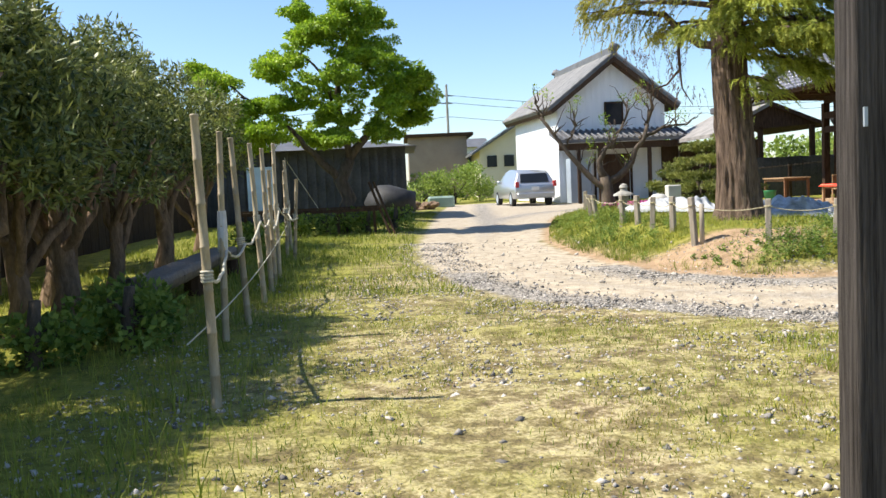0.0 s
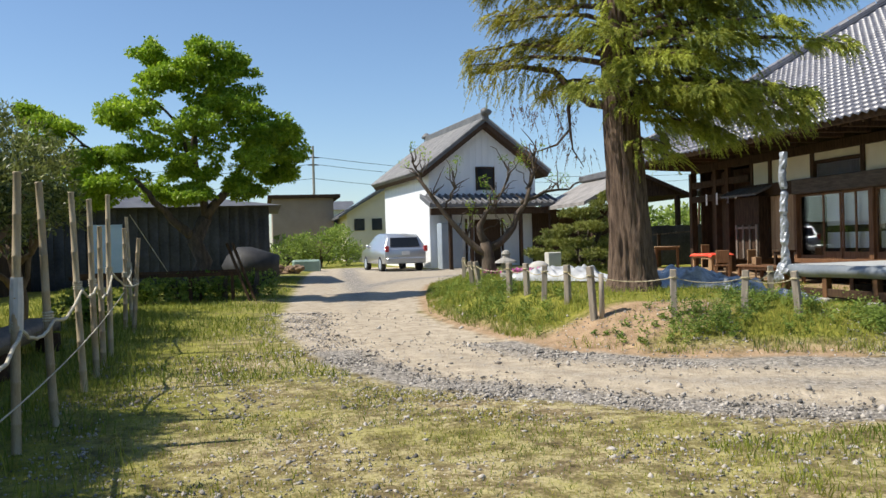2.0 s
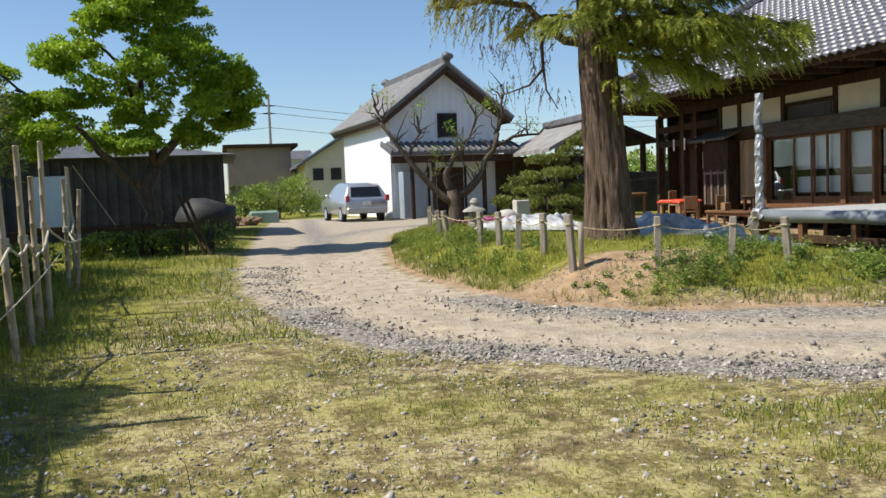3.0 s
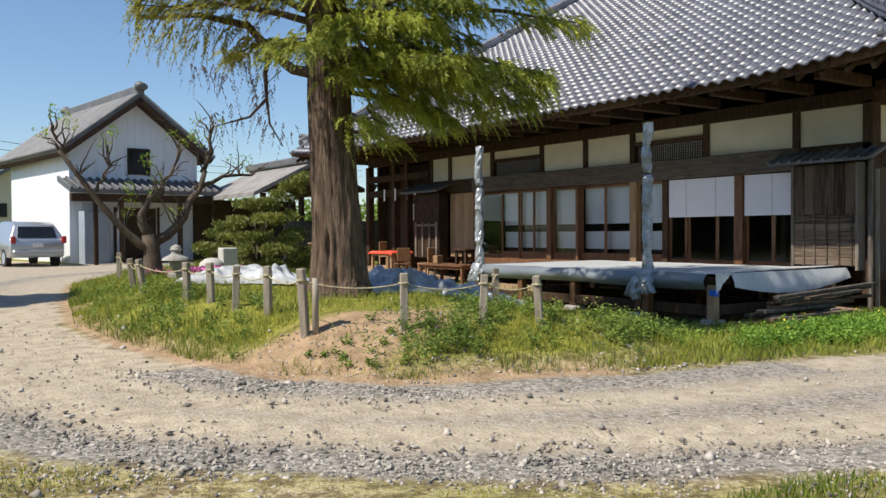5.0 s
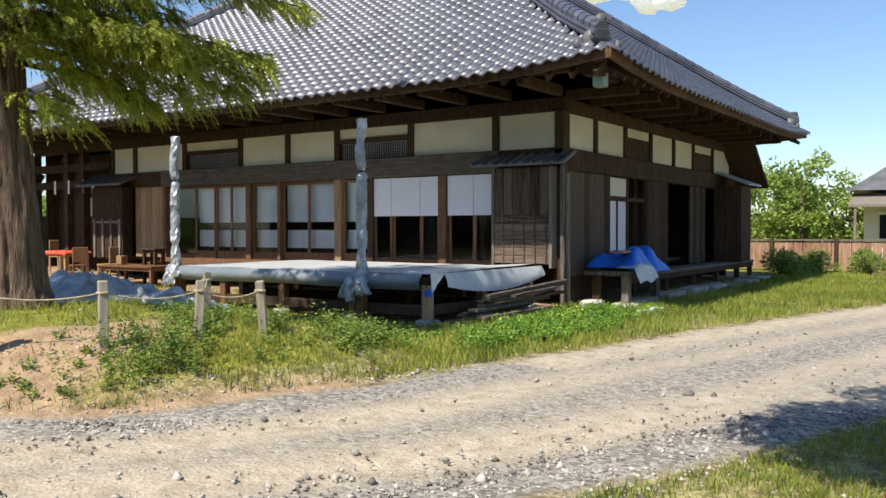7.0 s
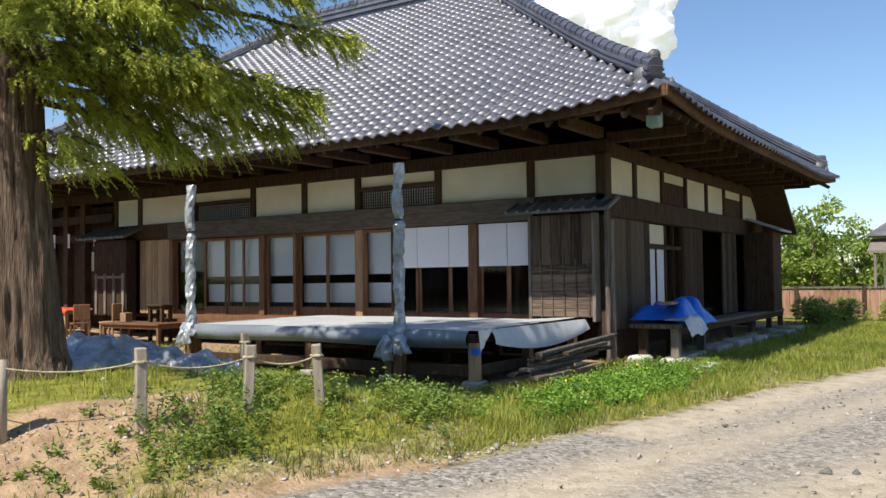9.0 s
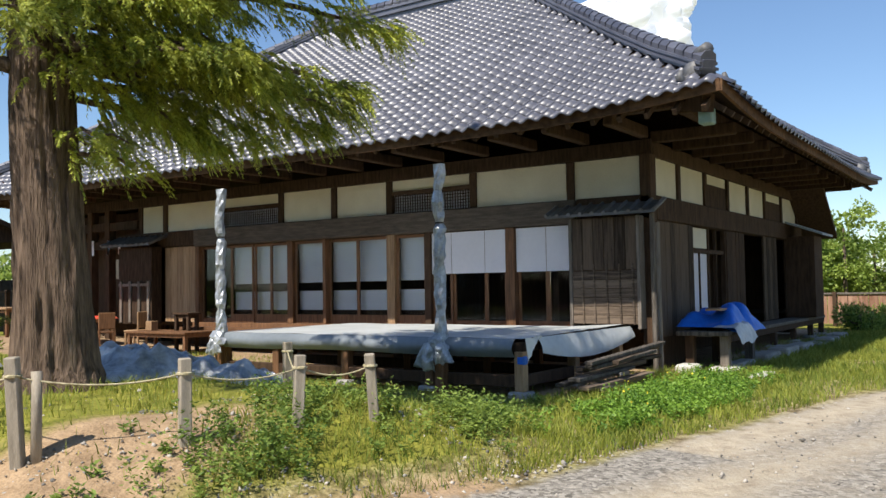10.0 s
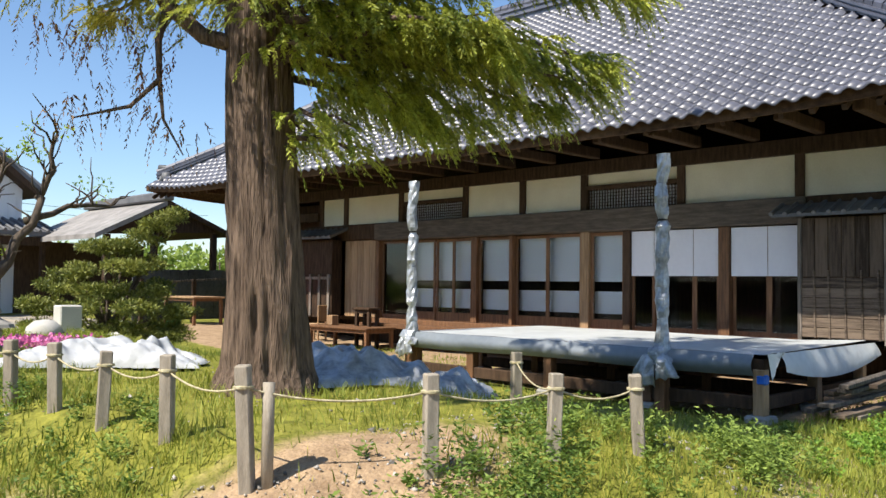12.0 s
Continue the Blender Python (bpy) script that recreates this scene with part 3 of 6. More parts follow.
# side wall
side_posts = [15.5, 17.0, 18.59, 20.15, 21.75, 23.3, 25.0, 26.8]
board("wall_plate", WX + 0.2, 27.0, WY - 0.04, WY + 0.2, 3.80, 4.06, DARK_WOOD)
board("lintel_beam", WX + 0.225, 27.0, WY - 0.08, WY + 0.2, 2.68, 3.11, DARK_WOOD, bevel=0.02)
for x in side_posts[1:]:
    board("post", x - 0.075, x + 0.075, WY - 0.02, WY + 0.14, 3.112, 3.798, DARK_WOOD)
for i, (x0, x1) in enumerate(zip(side_posts, side_posts[1:])):
    x0 = max(x0 + 0.076, WX + 0.225)
    opening = i in (2, 5)
    board("plaster_panel", x0, x1 - 0.076, WY + 0.03, WY + 0.11, 3.6 if opening else 3.112, 3.798, PLASTER, bevel=0)
    if opening:
        board("shutter_panel", x0, x1 - 0.076, WY + 0.02, WY + 0.12, 3.112, 3.598, DARK_WOOD)


def side_boards(x0, x1, mat, z0=0.62, z1=2.678, y=WY - 0.02):
    n = max(1, round((x1 - x0) / 0.24))
    for i in range(n):
        a = x0 + i * (x1 - x0) / n
        board("wall_board", a + 0.003, a + (x1 - x0) / n - 0.003, y + random.uniform(-0.006, 0.006), y + 0.05, z0, z1, mat, bevel=0.004)


side_boards(15.66, 17.65, SIDE_WOOD)
side_boards(19.9, 21.3, DARK_WOOD)
side_boards(23.0, 24.3, SIDE_WOOD)
side_boards(25.2, 27.6, DARK_WOOD)
screen = part("screen_door", Shape().box(17.7, 18.75, WY + 0.06, WY + 0.07, 0.75, 2.15), PAPER, house, "white paper screen door with dark bars")
part("door_frame", Shape().box(17.7, 19.9, WY + 0.03, WY + 0.1, 2.16, 2.24).box(17.66, 17.72, WY - 0.01, WY + 0.1, 0.65, 2.67).box(18.2, 18.24, WY + 0.03, WY + 0.058, 0.75, 2.15)
     .box(18.75, 18.82, WY + 0.02, WY + 0.1, 0.65, 2.67).box(19.84, 19.9, WY, WY + 0.1, 0.65, 2.67).box(19.3, 19.34, WY + 0.03, WY + 0.1, 0.65, 2.67), DARK_WOOD, screen)
part("upper_paper", Shape().box(17.73, 18.74, WY + 0.05, WY + 0.06, 2.26, 2.66), PLASTER, screen)
part("pale_door", Shape().box(21.5, 22.3, WY + 0.5, WY + 0.54, 0.7, 2.4), METAL_GREY, house, "pale grey inner door")
board("side_veranda", 17.6, 27.4, WY - 0.55, WY + 0.0, 0.53, 0.60, GREY_WOOD)
board("veranda_beam", 17.6, 27.4, WY - 0.52, WY - 0.42, 0.40, 0.527, DARK_WOOD)
for x in (17.8, 19.8, 21.8, 23.8, 25.8, 27.2):
    board("short_post", x - 0.06, x + 0.06, WY - 0.53, WY - 0.4, 0.05, 0.40, DARK_WOOD)
    part("foot_stone", Shape().rock((x, WY - 0.46, 0.04), 0.2, random, 0.45), STONE, house)
end_case = part("shutter_case", Shape().box(25.2, 26.2, WY - 0.75, WY - 0.03, 0.62, 2.75), DARK_WOOD, house, "dark projecting board closet with a tin cap")
part("tin_cap", Shape().add([(25.0, WY - 0.09, 3.15), (26.4, WY - 0.09, 3.15), (26.4, WY - 1.0, 2.8), (25.0, WY - 1.0, 2.8), (25.0, WY - 0.09, 3.1), (26.4, WY - 0.09, 3.1), (26.4, WY - 1.0, 2.75), (25.0, WY - 1.0, 2.75)],
                            [(0, 1, 2, 3), (7, 6, 5, 4), (0, 4, 5, 1), (1, 5, 6, 2), (2, 6, 7, 3), (3, 7, 4, 0)]), METAL_GREY, end_case)
part("lean_to_roof", Shape().add([(25.8, 11.6, 4.2), (25.8, 15.5, 4.2), (27.6, 15.5, 2.9), (27.6, 11.6, 2.9), (25.8, 11.6, 4.06), (25.8, 15.5, 4.06), (27.6, 15.5, 2.76), (27.6, 11.6, 2.76)],
                                  [(0, 3, 2, 1), (4, 5, 6, 7), (0, 1, 5, 4), (1, 2, 6, 5), (2, 3, 7, 6), (3, 0, 4, 7)]), DARK_WOOD, house, "steep dark lean-to roof at the far end")
# dim inside: floor, back walls, ceiling, so that the openings look into rooms
board("inner_floor", WX + 0.26, 27, WY + 0.3, HN, 0.70, 0.78, DARK_WOOD)
# unseen walls in dark wood, so their colour carries the rooms' dimness
board("inner_wall", WX + 3.4, WX + 3.5, WY + 0.3, HN, 0.78, 4.0, DARK_WOOD)
board("inner_wall", WX + 0.3, 27, WY + 1.9, WY + 2.0, 0.78, 4.0, DARK_WOOD)
board("inner_wall", WX + 0.3, 27, HN - 0.1, HN, 0.1, 4.0, DARK_WOOD)
board("inner_ceiling", WX + 0.21, 27, WY + 0.21, HN, 4.0, 4.06, DARK_WOOD)
board("inner_wall", 27.0, 27.1, WY + 0.2, HN, 0.1, 4.0, DARK_WOOD)
# dark boards added in place of the shadow below the floor
board("under_floor", WX + 0.9, WX + 1.0, WY + 0.4, HN, 0.0, 0.7, DARK_WOOD)
board("under_floor", WX + 0.9, 27, WY + 0.9, WY + 1.0, 0.0, 0.7, DARK_WOOD)
board("side_kick", 15.6, 17.6, WY, WY + 0.05, 0.0, 0.62, DARK_WOOD)

# roof: boarded slopes, then rafters, then tiles
RX, RZ = (EAVE_X + BACK_X) / 2, EAVE_Z + PITCH * (BACK_X - EAVE_X) / 2
run = (BACK_X - EAVE_X) / 2
corners = [(EAVE_X, EAVE_Y), (BACK_X, EAVE_Y), (BACK_X, END_Y), (EAVE_X, END_Y)]


def roof_z(x, y):
    d = min(x - EAVE_X, BACK_X - x, y - EAVE_Y, END_Y - y)
    lift = 0.0
    for cx, cy in corners:
        lift = max(lift, 0.2 * max(0.0, 1 - math.hypot(x - cx, y - cy) / 3.5) ** 2)
    return EAVE_Z + PITCH * d + lift


def slope_sheet(fn, drop, nu=24, nv=10):
    return Shape().sheet(lambda u, v: (lambda q: (q[0], q[1], roof_z(*q) - drop))(fn(u, v)), nu, nv)


slopes = [lambda u, v: (EAVE_X + run * v, EAVE_Y + run * v + u * (END_Y - EAVE_Y - 2 * run * v)),
          lambda u, v: (EAVE_X + run * v + u * (BACK_X - EAVE_X - 2 * run * v), EAVE_Y + run * v),
          lambda u, v: (BACK_X - run * v, EAVE_Y + run * v + u * (END_Y - EAVE_Y - 2 * run * v)),
          lambda u, v: (EAVE_X + run * v + u * (BACK_X - EAVE_X - 2 * run * v), END_Y - run * v)]
for i, fn in enumerate(slopes):
    part("roof_slope", slope_sheet(fn, 0.03), OLD_TILE if i > 1 else DARK_WOOD, house, "tiled slope")
    part("roof_boarding", slope_sheet(fn, 0.14, 24, 6), DARK_WOOD, house, "dark boarding under the eaves")
for (ax, ay), (bx, by) in zip(corners, corners[1:] + corners[:1]):
    pts = [(ax + (bx - ax) * i / 16, ay + (by - ay) * i / 16) for i in range(17)]
    for (px, py), (qx, qy) in zip(pts, pts[1:]):
        part("eave_board", Shape().bar((px, py, roof_z(px, py) - 0.10), (qx, qy, roof_z(qx, qy) - 0.10), 0.05, 0.17), EAVE_WOOD, house)
y = EAVE_Y + 0.25
while y < END_Y - 0.2:
    reach = min(2.4, max(0.3, y - EAVE_Y), max(0.3, END_Y - y))
    part("rafter", Shape().bar((EAVE_X + 0.05, y, EAVE_Z - 0.19), (EAVE_X + reach, y, EAVE_Z - 0.19 + PITCH * (reach - 0.05)), 0.07, 0.09), DARK_WOOD, house)
    y += 0.42
x = EAVE_X + 0.35
while x < BACK_X - 0.2:
    reach = min(2.0, max(0.3, x - EAVE_X), max(0.3, BACK_X - x))
    part("rafter", Shape().bar((x, EAVE_Y + 0.05, EAVE_Z - 0.19), (x, EAVE_Y + reach, EAVE_Z - 0.19 + PITCH * (reach - 0.05)), 0.07, 0.09), DARK_WOOD, house)
    x += 0.42
board("eave_purlin", 14.05, 14.27, 11.3, END_Y - 0.8, 4.28, 4.52, DARK_WOOD, bevel=0.02)
board("eave_purlin", 14.3, 27.0, 11.35, 11.57, 4.22, 4.44, DARK_WOOD, bevel=0.02)
for y in [12.5, 13.6, 14.65, 15.7, 16.75, 17.8, 18.85, 19.9, 20.95, 22.0, 23.05, 24.1, 25.2, 26.3, 27.4, 28.5, 29.6]:
    board("cantilever_beam", 13.75, 15.32, y - 0.08, y + 0.08, 4.07, 4.27, DARK_WOOD, bevel=0.02)
for x in [15.5, 16.6, 17.7, 18.8, 19.9, 21.0, 22.1, 23.2, 24.3, 25.4, 26.5]:
    board("cantilever_beam", x - 0.08, x + 0.08, 11.0, 12.44, 4.0, 4.2, DARK_WOOD, bevel=0.02)
part("hip_beam", Shape().bar((13.25, 10.75, 4.1), (15.4, 12.5, 4.75), 0.18, 0.26), DARK_WOOD, house)
part("bronze_cap", Shape().box(13.3, 13.5, 10.72, 10.92, 3.82, 4.06), GREEN_ROOF, house, "green copper cap on the hip beam", bevel=0.02)

# hip and ridge courses
def ridge_course(a, b, wide, high, n):
    a, b = Vector(a), Vector(b)
    course = part("ridge", Shape().bar(a + Vector((0, 0, high / 2)), b + Vector((0, 0, high / 2)), wide, high).bar(a + Vector((0, 0, high * 0.35)), b + Vector((0, 0, high * 0.35)), wide * 1.5, 0.04)
                  .bar(a + Vector((0, 0, high * 0.75)), b + Vector((0, 0, high * 0.75)), wide * 1.35, 0.04), TILE, house, "layered ridge tiles")
    s = Shape()
    for i in range(n):
        p, q = a.lerp(b, i / n), a.lerp(b, (i + 0.94) / n)
        s.tube([p + Vector((0, 0, high + 0.02)), q + Vector((0, 0, high + 0.02))], [wide * 0.62, wide * 0.56], 8)
    part("cap_tiles", s, TILE, course)


top = [(RX, EAVE_Y + run, RZ), (RX, END_Y - run, RZ)]
ridge_course((RX, EAVE_Y + run - 0.3, RZ - 0.05), (RX, END_Y - run + 0.3, RZ - 0.05), 0.26, 0.42, 26)
for (cx, cy), t in ((corners[0], top[0]), (corners[1], top[0]), (corners[2], top[1]), (corners[3], top[1])):
    a = Vector((cx, cy, roof_z(cx, cy))).lerp(Vector(t), 0.02)
    steps = 6
    for i in range(steps):
        u0, u1 = 0.03 + 0.97 * i / steps, 0.03 + 0.97 * (i + 1) / steps
        p, q = (cx + (t[0] - cx) * u0, cy + (t[1] - cy) * u0), (cx + (t[0] - cx) * u1, cy + (t[1] - cy) * u1)
        ridge_course((*p, roof_z(*p)), (*q, roof_z(*q)), 0.2, 0.2, 6)
    o = Vector((cx + (t[0] - cx) * 0.055, cy + (t[1] - cy) * 0.055, roof_z(cx, cy) + 0.2))
    out = Vector((cx - t[0], cy - t[1], 0)).normalized()
    across = Vector((-out.y, out.x, 0))
    orn = part("ridge_ornament", Shape().tube([o - out * 0.12, o + out * 0.1], [0.22, 0.2], 14).tube([o + out * 0.1, o + out * 0.16], [0.13, 0.12], 12)
               .tube([o - out * 0.2 + Vector((0, 0, 0.24)), o + Vector((0, 0, 0.27)), o + out * 0.24 + Vector((0, 0, 0.29))], [0.1, 0.1, 0.095], 10), OLD_TILE, house, "dark moulded end tile with a round crest", smooth=True)
    for side in (-1, 1):
        part("curl", Shape().tube([o + across * side * 0.16 + Vector((0, 0, -0.1)), o + across * side * 0.28 + out * 0.03 + Vector((0, 0, -0.16)), o + across * side * 0.36 + out * 0.06 + Vector((0, 0, -0.08)), o + across * side * 0.33 + out * 0.07 + Vector((0, 0, 0.0))], [0.09, 0.08, 0.06, 0.03], 8), OLD_TILE, orn, smooth=True)

# kura
KX0, KX1, KY0, KY1 = 7.45, 12.75, 40.0, 48.0
KZ = 0.38
kura = thing("storehouse", "white two-storey storehouse with a grey tiled gable roof", "storehouse")
KE, KR = 4.95, 7.1
km = (KX0 + KX1) / 2
part("body", Shape().add([(KX0, KY0, KZ - 0.2), (KX1, KY0, KZ - 0.2), (KX1, KY0, KE), (km, KY0, KR - 0.25), (KX0, KY0, KE), (KX0, KY1, KZ - 0.2), (KX1, KY1, KZ - 0.2), (KX1, KY1, KE), (km, KY1, KR - 0.25), (KX0, KY1, KE)],
                         [(0, 1, 2, 3, 4), (9, 8, 7, 6, 5), (0, 4, 9, 5), (1, 6, 7, 2), (4, 3, 8, 9), (3, 2, 7, 8), (0, 5, 6, 1)]), WHITE_WALL, kura, "white board walls")
for i in range(17):
    x = KX0 + 0.16 + i * 0.31
    z1 = KE + (KR - 0.3 - KE) * (1 - abs(x - km) / (km - KX0)) - 0.06
    part("wall_batten", Shape().box(x - 0.012, x + 0.012, KY0 - 0.02, KY0 - 0.001, 2.3 if 8.0 < x < 12.4 else KZ, z1), WHITE_WALL, kura)
part("upper_window", Shape().box(9.78, 10.62, KY0 - 0.05, KY0 - 0.002, 3.98, 5.02), DARK_GLASS, kura, "small dark upper window")
part("window_frame", Shape().box(9.74, 9.80, KY0 - 0.09, KY0 - 0.003, 3.95, 5.05).box(10.60, 10.66, KY0 - 0.09, KY0 - 0.003, 3.95, 5.05).box(9.8, 10.6, KY0 - 0.09, KY0 - 0.055, 4.98, 5.05), DARK_WOOD, kura)
ROLL_TILE = material("pale_tile_roll", (0.20, 0.2, 0.205), (0.36, 0.35, 0.34), 0.5, per_object=0.3)
for sx in (-1, 1):
    ex, ez = km + sx * (km - KX0 + 0.5), KE - 0.25
    n = Vector((sx * (KR - ez), 0, abs(ex - km))).normalized()
    for nm, lo, hi, mt in (("roof_slope", 0.0, 0.14, OLD_TILE), ("roof_boarding", -0.2, -0.004, DARK_WOOD)):
        q = [Vector((km, y, KR)) + n * t for y in (KY0 - 0.55, KY1 + 0.5) for t in (lo, hi)] + [Vector((ex, y, ez)) + n * t for y in (KY0 - 0.55, KY1 + 0.5) for t in (lo, hi)]
        part(nm, Shape().add(q, [(0, 1, 3, 2), (4, 6, 7, 5), (0, 4, 5, 1), (2, 3, 7, 6), (1, 5, 7, 3), (0, 2, 6, 4)]), mt, kura, "grey tiles" if hi > 0 else "")
    for i in range(30):
        y = KY0 - 0.5 + i * 0.31
        part("tile_roll", Shape().tube([Vector((km, y, KR)) + n * 0.16, Vector((ex, y, ez)) + n * 0.16], 0.07, 6), ROLL_TILE, kura)
part("ridge", Shape().box(km - 0.16, km + 0.16, KY0 - 0.6, KY1 + 0.5, KR + 0.02, KR + 0.45), OLD_TILE, kura, bevel=0.04)
for y in (KY0 - 0.6, KY1 + 0.45):
    part("ridge_ornament", Shape().rock((km, y, KR + 0.42), 0.25, random, 0.8), OLD_TILE, kura, smooth=True)
porch = part("porch_roof", Shape().add([(7.0, KY0, 3.75), (13.3, KY0, 3.75), (13.3, KY0 - 1.5, 3.28), (7.0, KY0 - 1.5, 3.28), (7.0, KY0, 3.6), (13.3, KY0, 3.6), (13.3, KY0 - 1.5, 3.13), (7.0, KY0 - 1.5, 3.13)],
                                       [(0, 1, 2, 3), (7, 6, 5, 4), (0, 4, 5, 1), (1, 5, 6, 2), (2, 6, 7, 3), (3, 7, 4, 0)]), OLD_TILE, kura, "tiled lean-to porch roof")
for i in range(22):
    part("tile_roll", Shape().tube([(7.05 + i * 0.296, KY0, 3.78), (7.05 + i * 0.296, KY0 - 1.55, 3.3)], 0.06, 6), OLD_TILE, porch)
part("porch_beam", Shape().box(7.1, 13.2, KY0 - 1.35, KY0 - 1.2, 2.8, 3.1), DARK_WOOD, kura)
for x in (8.0, 9.0, 11.4, 12.9):
    part("porch_post", Shape().box(x - 0.07, x + 0.07, KY0 - 1.36, KY0 - 1.2, KZ - 0.1, 2.8), DARK_WOOD, kura)
# no opening is cut; a dark panel paints the doorway's shade on the wall
part("doorway", Shape().box(9.6, 10.9, KY0 - 0.04, KY0 - 0.003, KZ, 2.6), DARK_WOOD, kura, "dark panel standing for the shade of an open doorway")
for x in (9.2, 11.0, 11.9):
    part("door_frame", Shape().box(x - 0.05, x + 0.05, KY0 - 0.06, KY0 - 0.004, KZ, 2.65), DARK_WOOD, kura)
part("leaning_door", Shape().box(7.75, 8.75, KY0 - 0.75, KY0 - 0.1, KZ - 0.05, 2.45), METAL_GREY, kura, "blue-grey metal locker", bevel=0.02)
# the storehouse stands a little turned to the house
pivot = Matrix.Translation((KX0, KY0, 0))
moved(kura, pivot @ pose(0, 0, 0, 0, 0, 6.5) @ pivot.inverted())

# ---- trees ----
rs = np.random.default_rng(7)
rng = random.Random(5)


def grow_tree(name, label, category, limbs, bark, crown_sets, group="", n=10, furrows=False):
    """limbs: lists of (points, radii); crown_sets: (part name, clumps, count, leaf length, leaf width, material, droop)."""
    base = limbs[0][0][0]
    t = thing(name, label, category, base, group)
    off = Vector(base)
    for i, (pts, rad) in enumerate(limbs):
        if i == 0 and furrows:
            s = furrowed_trunk([Vector(p) - off for p in pts], rad, 3.0)
        else:
            s = Shape().tube([Vector(p) - off for p in pts], rad, n if i == 0 else 7, 0.12, rng)
        part("trunk" if i == 0 else "limb", s, bark, t, smooth=True)
    for nm, clumps, count, ln, wd, mat, droop in crown_sets:
        c, d = clump_points(clumps, count, rs)
        ax = d * 0.7 + rs.normal(size=d.shape) * 0.5
        ax[:, 2] -= droop
        ob = new(nm, leaf_mesh(nm, c - np.array(base), ax, ln, wd, mat, rs))
        ob.parent = t
    return t


def furrowed_trunk(points, radii, seed, n=90, sub=7):
    """A trunk whose bark stands in long broken ridges, with buttresses at the foot."""
    pts, rad = [], []
    for i in range(len(points) - 1):
        for j in range(sub):
            f = j / sub
            pts.append(Vector(points[i]).lerp(Vector(points[i + 1]), f))
            rad.append(radii[i] + (radii[i + 1] - radii[i]) * f)
    z0 = points[1][2]

    def fn(u, v):
        k = min(len(pts) - 1, round(v * (len(pts) - 1)))
        c, r = pts[k], rad[k]
        a = u * 2 * math.pi
        h = max(0.0, c.z - z0)
        q = Vector((math.cos(a), math.sin(a), 0))
        ridge = 1 - abs(noise.noise(q * 5.5 + Vector((seed, 0, h * 0.55)))) * 2.2
        strip = noise.noise(q * 11 + Vector((0, seed, h * 2.2)))
        flute = 0.5 + 0.5 * math.cos(a * 5 + 0.9 + 0.35 * math.sin(h * 1.4))
        r = r * (1 + 0.12 * math.exp(-h / 0.7) * flute + 0.02 * flute) + 0.03 * ridge + 0.03 * strip
        return c + q * r
    return Shape().sheet(fn, n, len(pts) - 1)


def bent(a, b, bow, n=6, wig=0.05):
    a, b, bow = Vector(a), Vector(b), Vector(bow)
    return [a.lerp(b, i / n) + bow * 4 * (i / n) * (1 - i / n) + (Vector([rng.uniform(-wig, wig) for _ in range(3)]) if 0 < i else Vector()) for i in range(n + 1)]


def taper(r0, r1, n=6):
    return [r0 + (r1 - r0) * i / n for i in range(n + 1)]


# the great conifer on the mound
TX, TY = 5.95, 14.85
tz = ground_z(TX, TY)
trunk_pts = [(TX, TY, tz - 0.25), (TX, TY, tz + 0.02), (TX, TY, tz + 0.22), (TX - 0.02, TY, tz + 0.6), (TX - 0.05, TY, tz + 1.2), (TX - 0.1, TY + 0.03, tz + 2.2), (TX - 0.14, TY + 0.05, tz + 3.4), (TX - 0.17, TY, tz + 5), (TX - 0.15, TY, tz + 7), (TX - 0.1, TY, tz + 10), (TX, TY, tz + 13)]
limbs = [(trunk_pts, [0.50, 0.42, 0.36, 0.325, 0.30, 0.28, 0.255, 0.225, 0.19, 0.12, 0.03])]


def frond_mesh(name, twigs, per, ln, wd, mat, origin):
    """Feathery sprays: each twig droops and bears two ranks of narrow leaflets."""
    a = np.array([t[0] for t in twigs])[:, None, :] - np.array(origin)
    d = unit(np.array([t[1] for t in twigs]))[:, None, :]
    L = np.array([t[2] for t in twigs])[:, None, None]
    n = len(twigs)
    f = np.linspace(0.08, 1.0, per)[None, :, None] + rs.uniform(-0.02, 0.02, (n, per, 1))
    down = np.array([0.0, 0.0, -1.0])
    c = a + d * f * L + down * 0.6 * f ** 2 * L
    side = unit(np.cross(d, down) + rs.normal(0, 0.35, (n, 1, 3)))
    sign = np.where(np.arange(per) % 2 == 0, 1.0, -1.0)[None, :, None]
    ax = d * 0.75 + side * sign * 0.75 + down * (0.25 + 0.5 * f) + rs.normal(0, 0.22, (n, per, 3))
    size = (1.15 - 0.55 * f) * np.ones((n, per, 1))
    c, ax, size = c.reshape(-1, 3), unit(ax.reshape(-1, 3)), size.reshape(-1, 1) * rs.uniform(0.7, 1.25, (n * per, 1))
    s = unit(np.cross(ax, unit(rs.normal(size=ax.shape) * 0.5 + np.array([0, 0, 1.0]))))
    v = np.stack([c, c + ax * ln * size * 0.4 + s * wd * size / 2, c + ax * ln * size, c + ax * ln * size * 0.4 - s * wd * size / 2], 1).reshape(-1, 3)
    return raw_mesh(name, v, np.arange(len(v)).reshape(-1, 4), mat)


def bough(az, ln, z0, rise, count, spread_out, out):
    """One bough from the trunk, with its side shoots; the shoots' twigs go to out."""
    a = Vector((TX - 0.12, TY, z0))
    tip = Vector((TX + math.cos(az) * ln, TY + math.sin(az) * ln, z0 + rise))
    p = bent(a, tip, (0, 0, 0.16 * ln * 0.4), 7, 0.05)
    limbs.append((p, taper(0.02 + 0.016 * ln, 0.008, 7)))
    fwd = (tip - a).normalized()
    lat = Vector((-fwd.y, fwd.x, 0))
    nodes = [0.3, 0.46, 0.6, 0.72, 0.83, 0.92, 1.0]
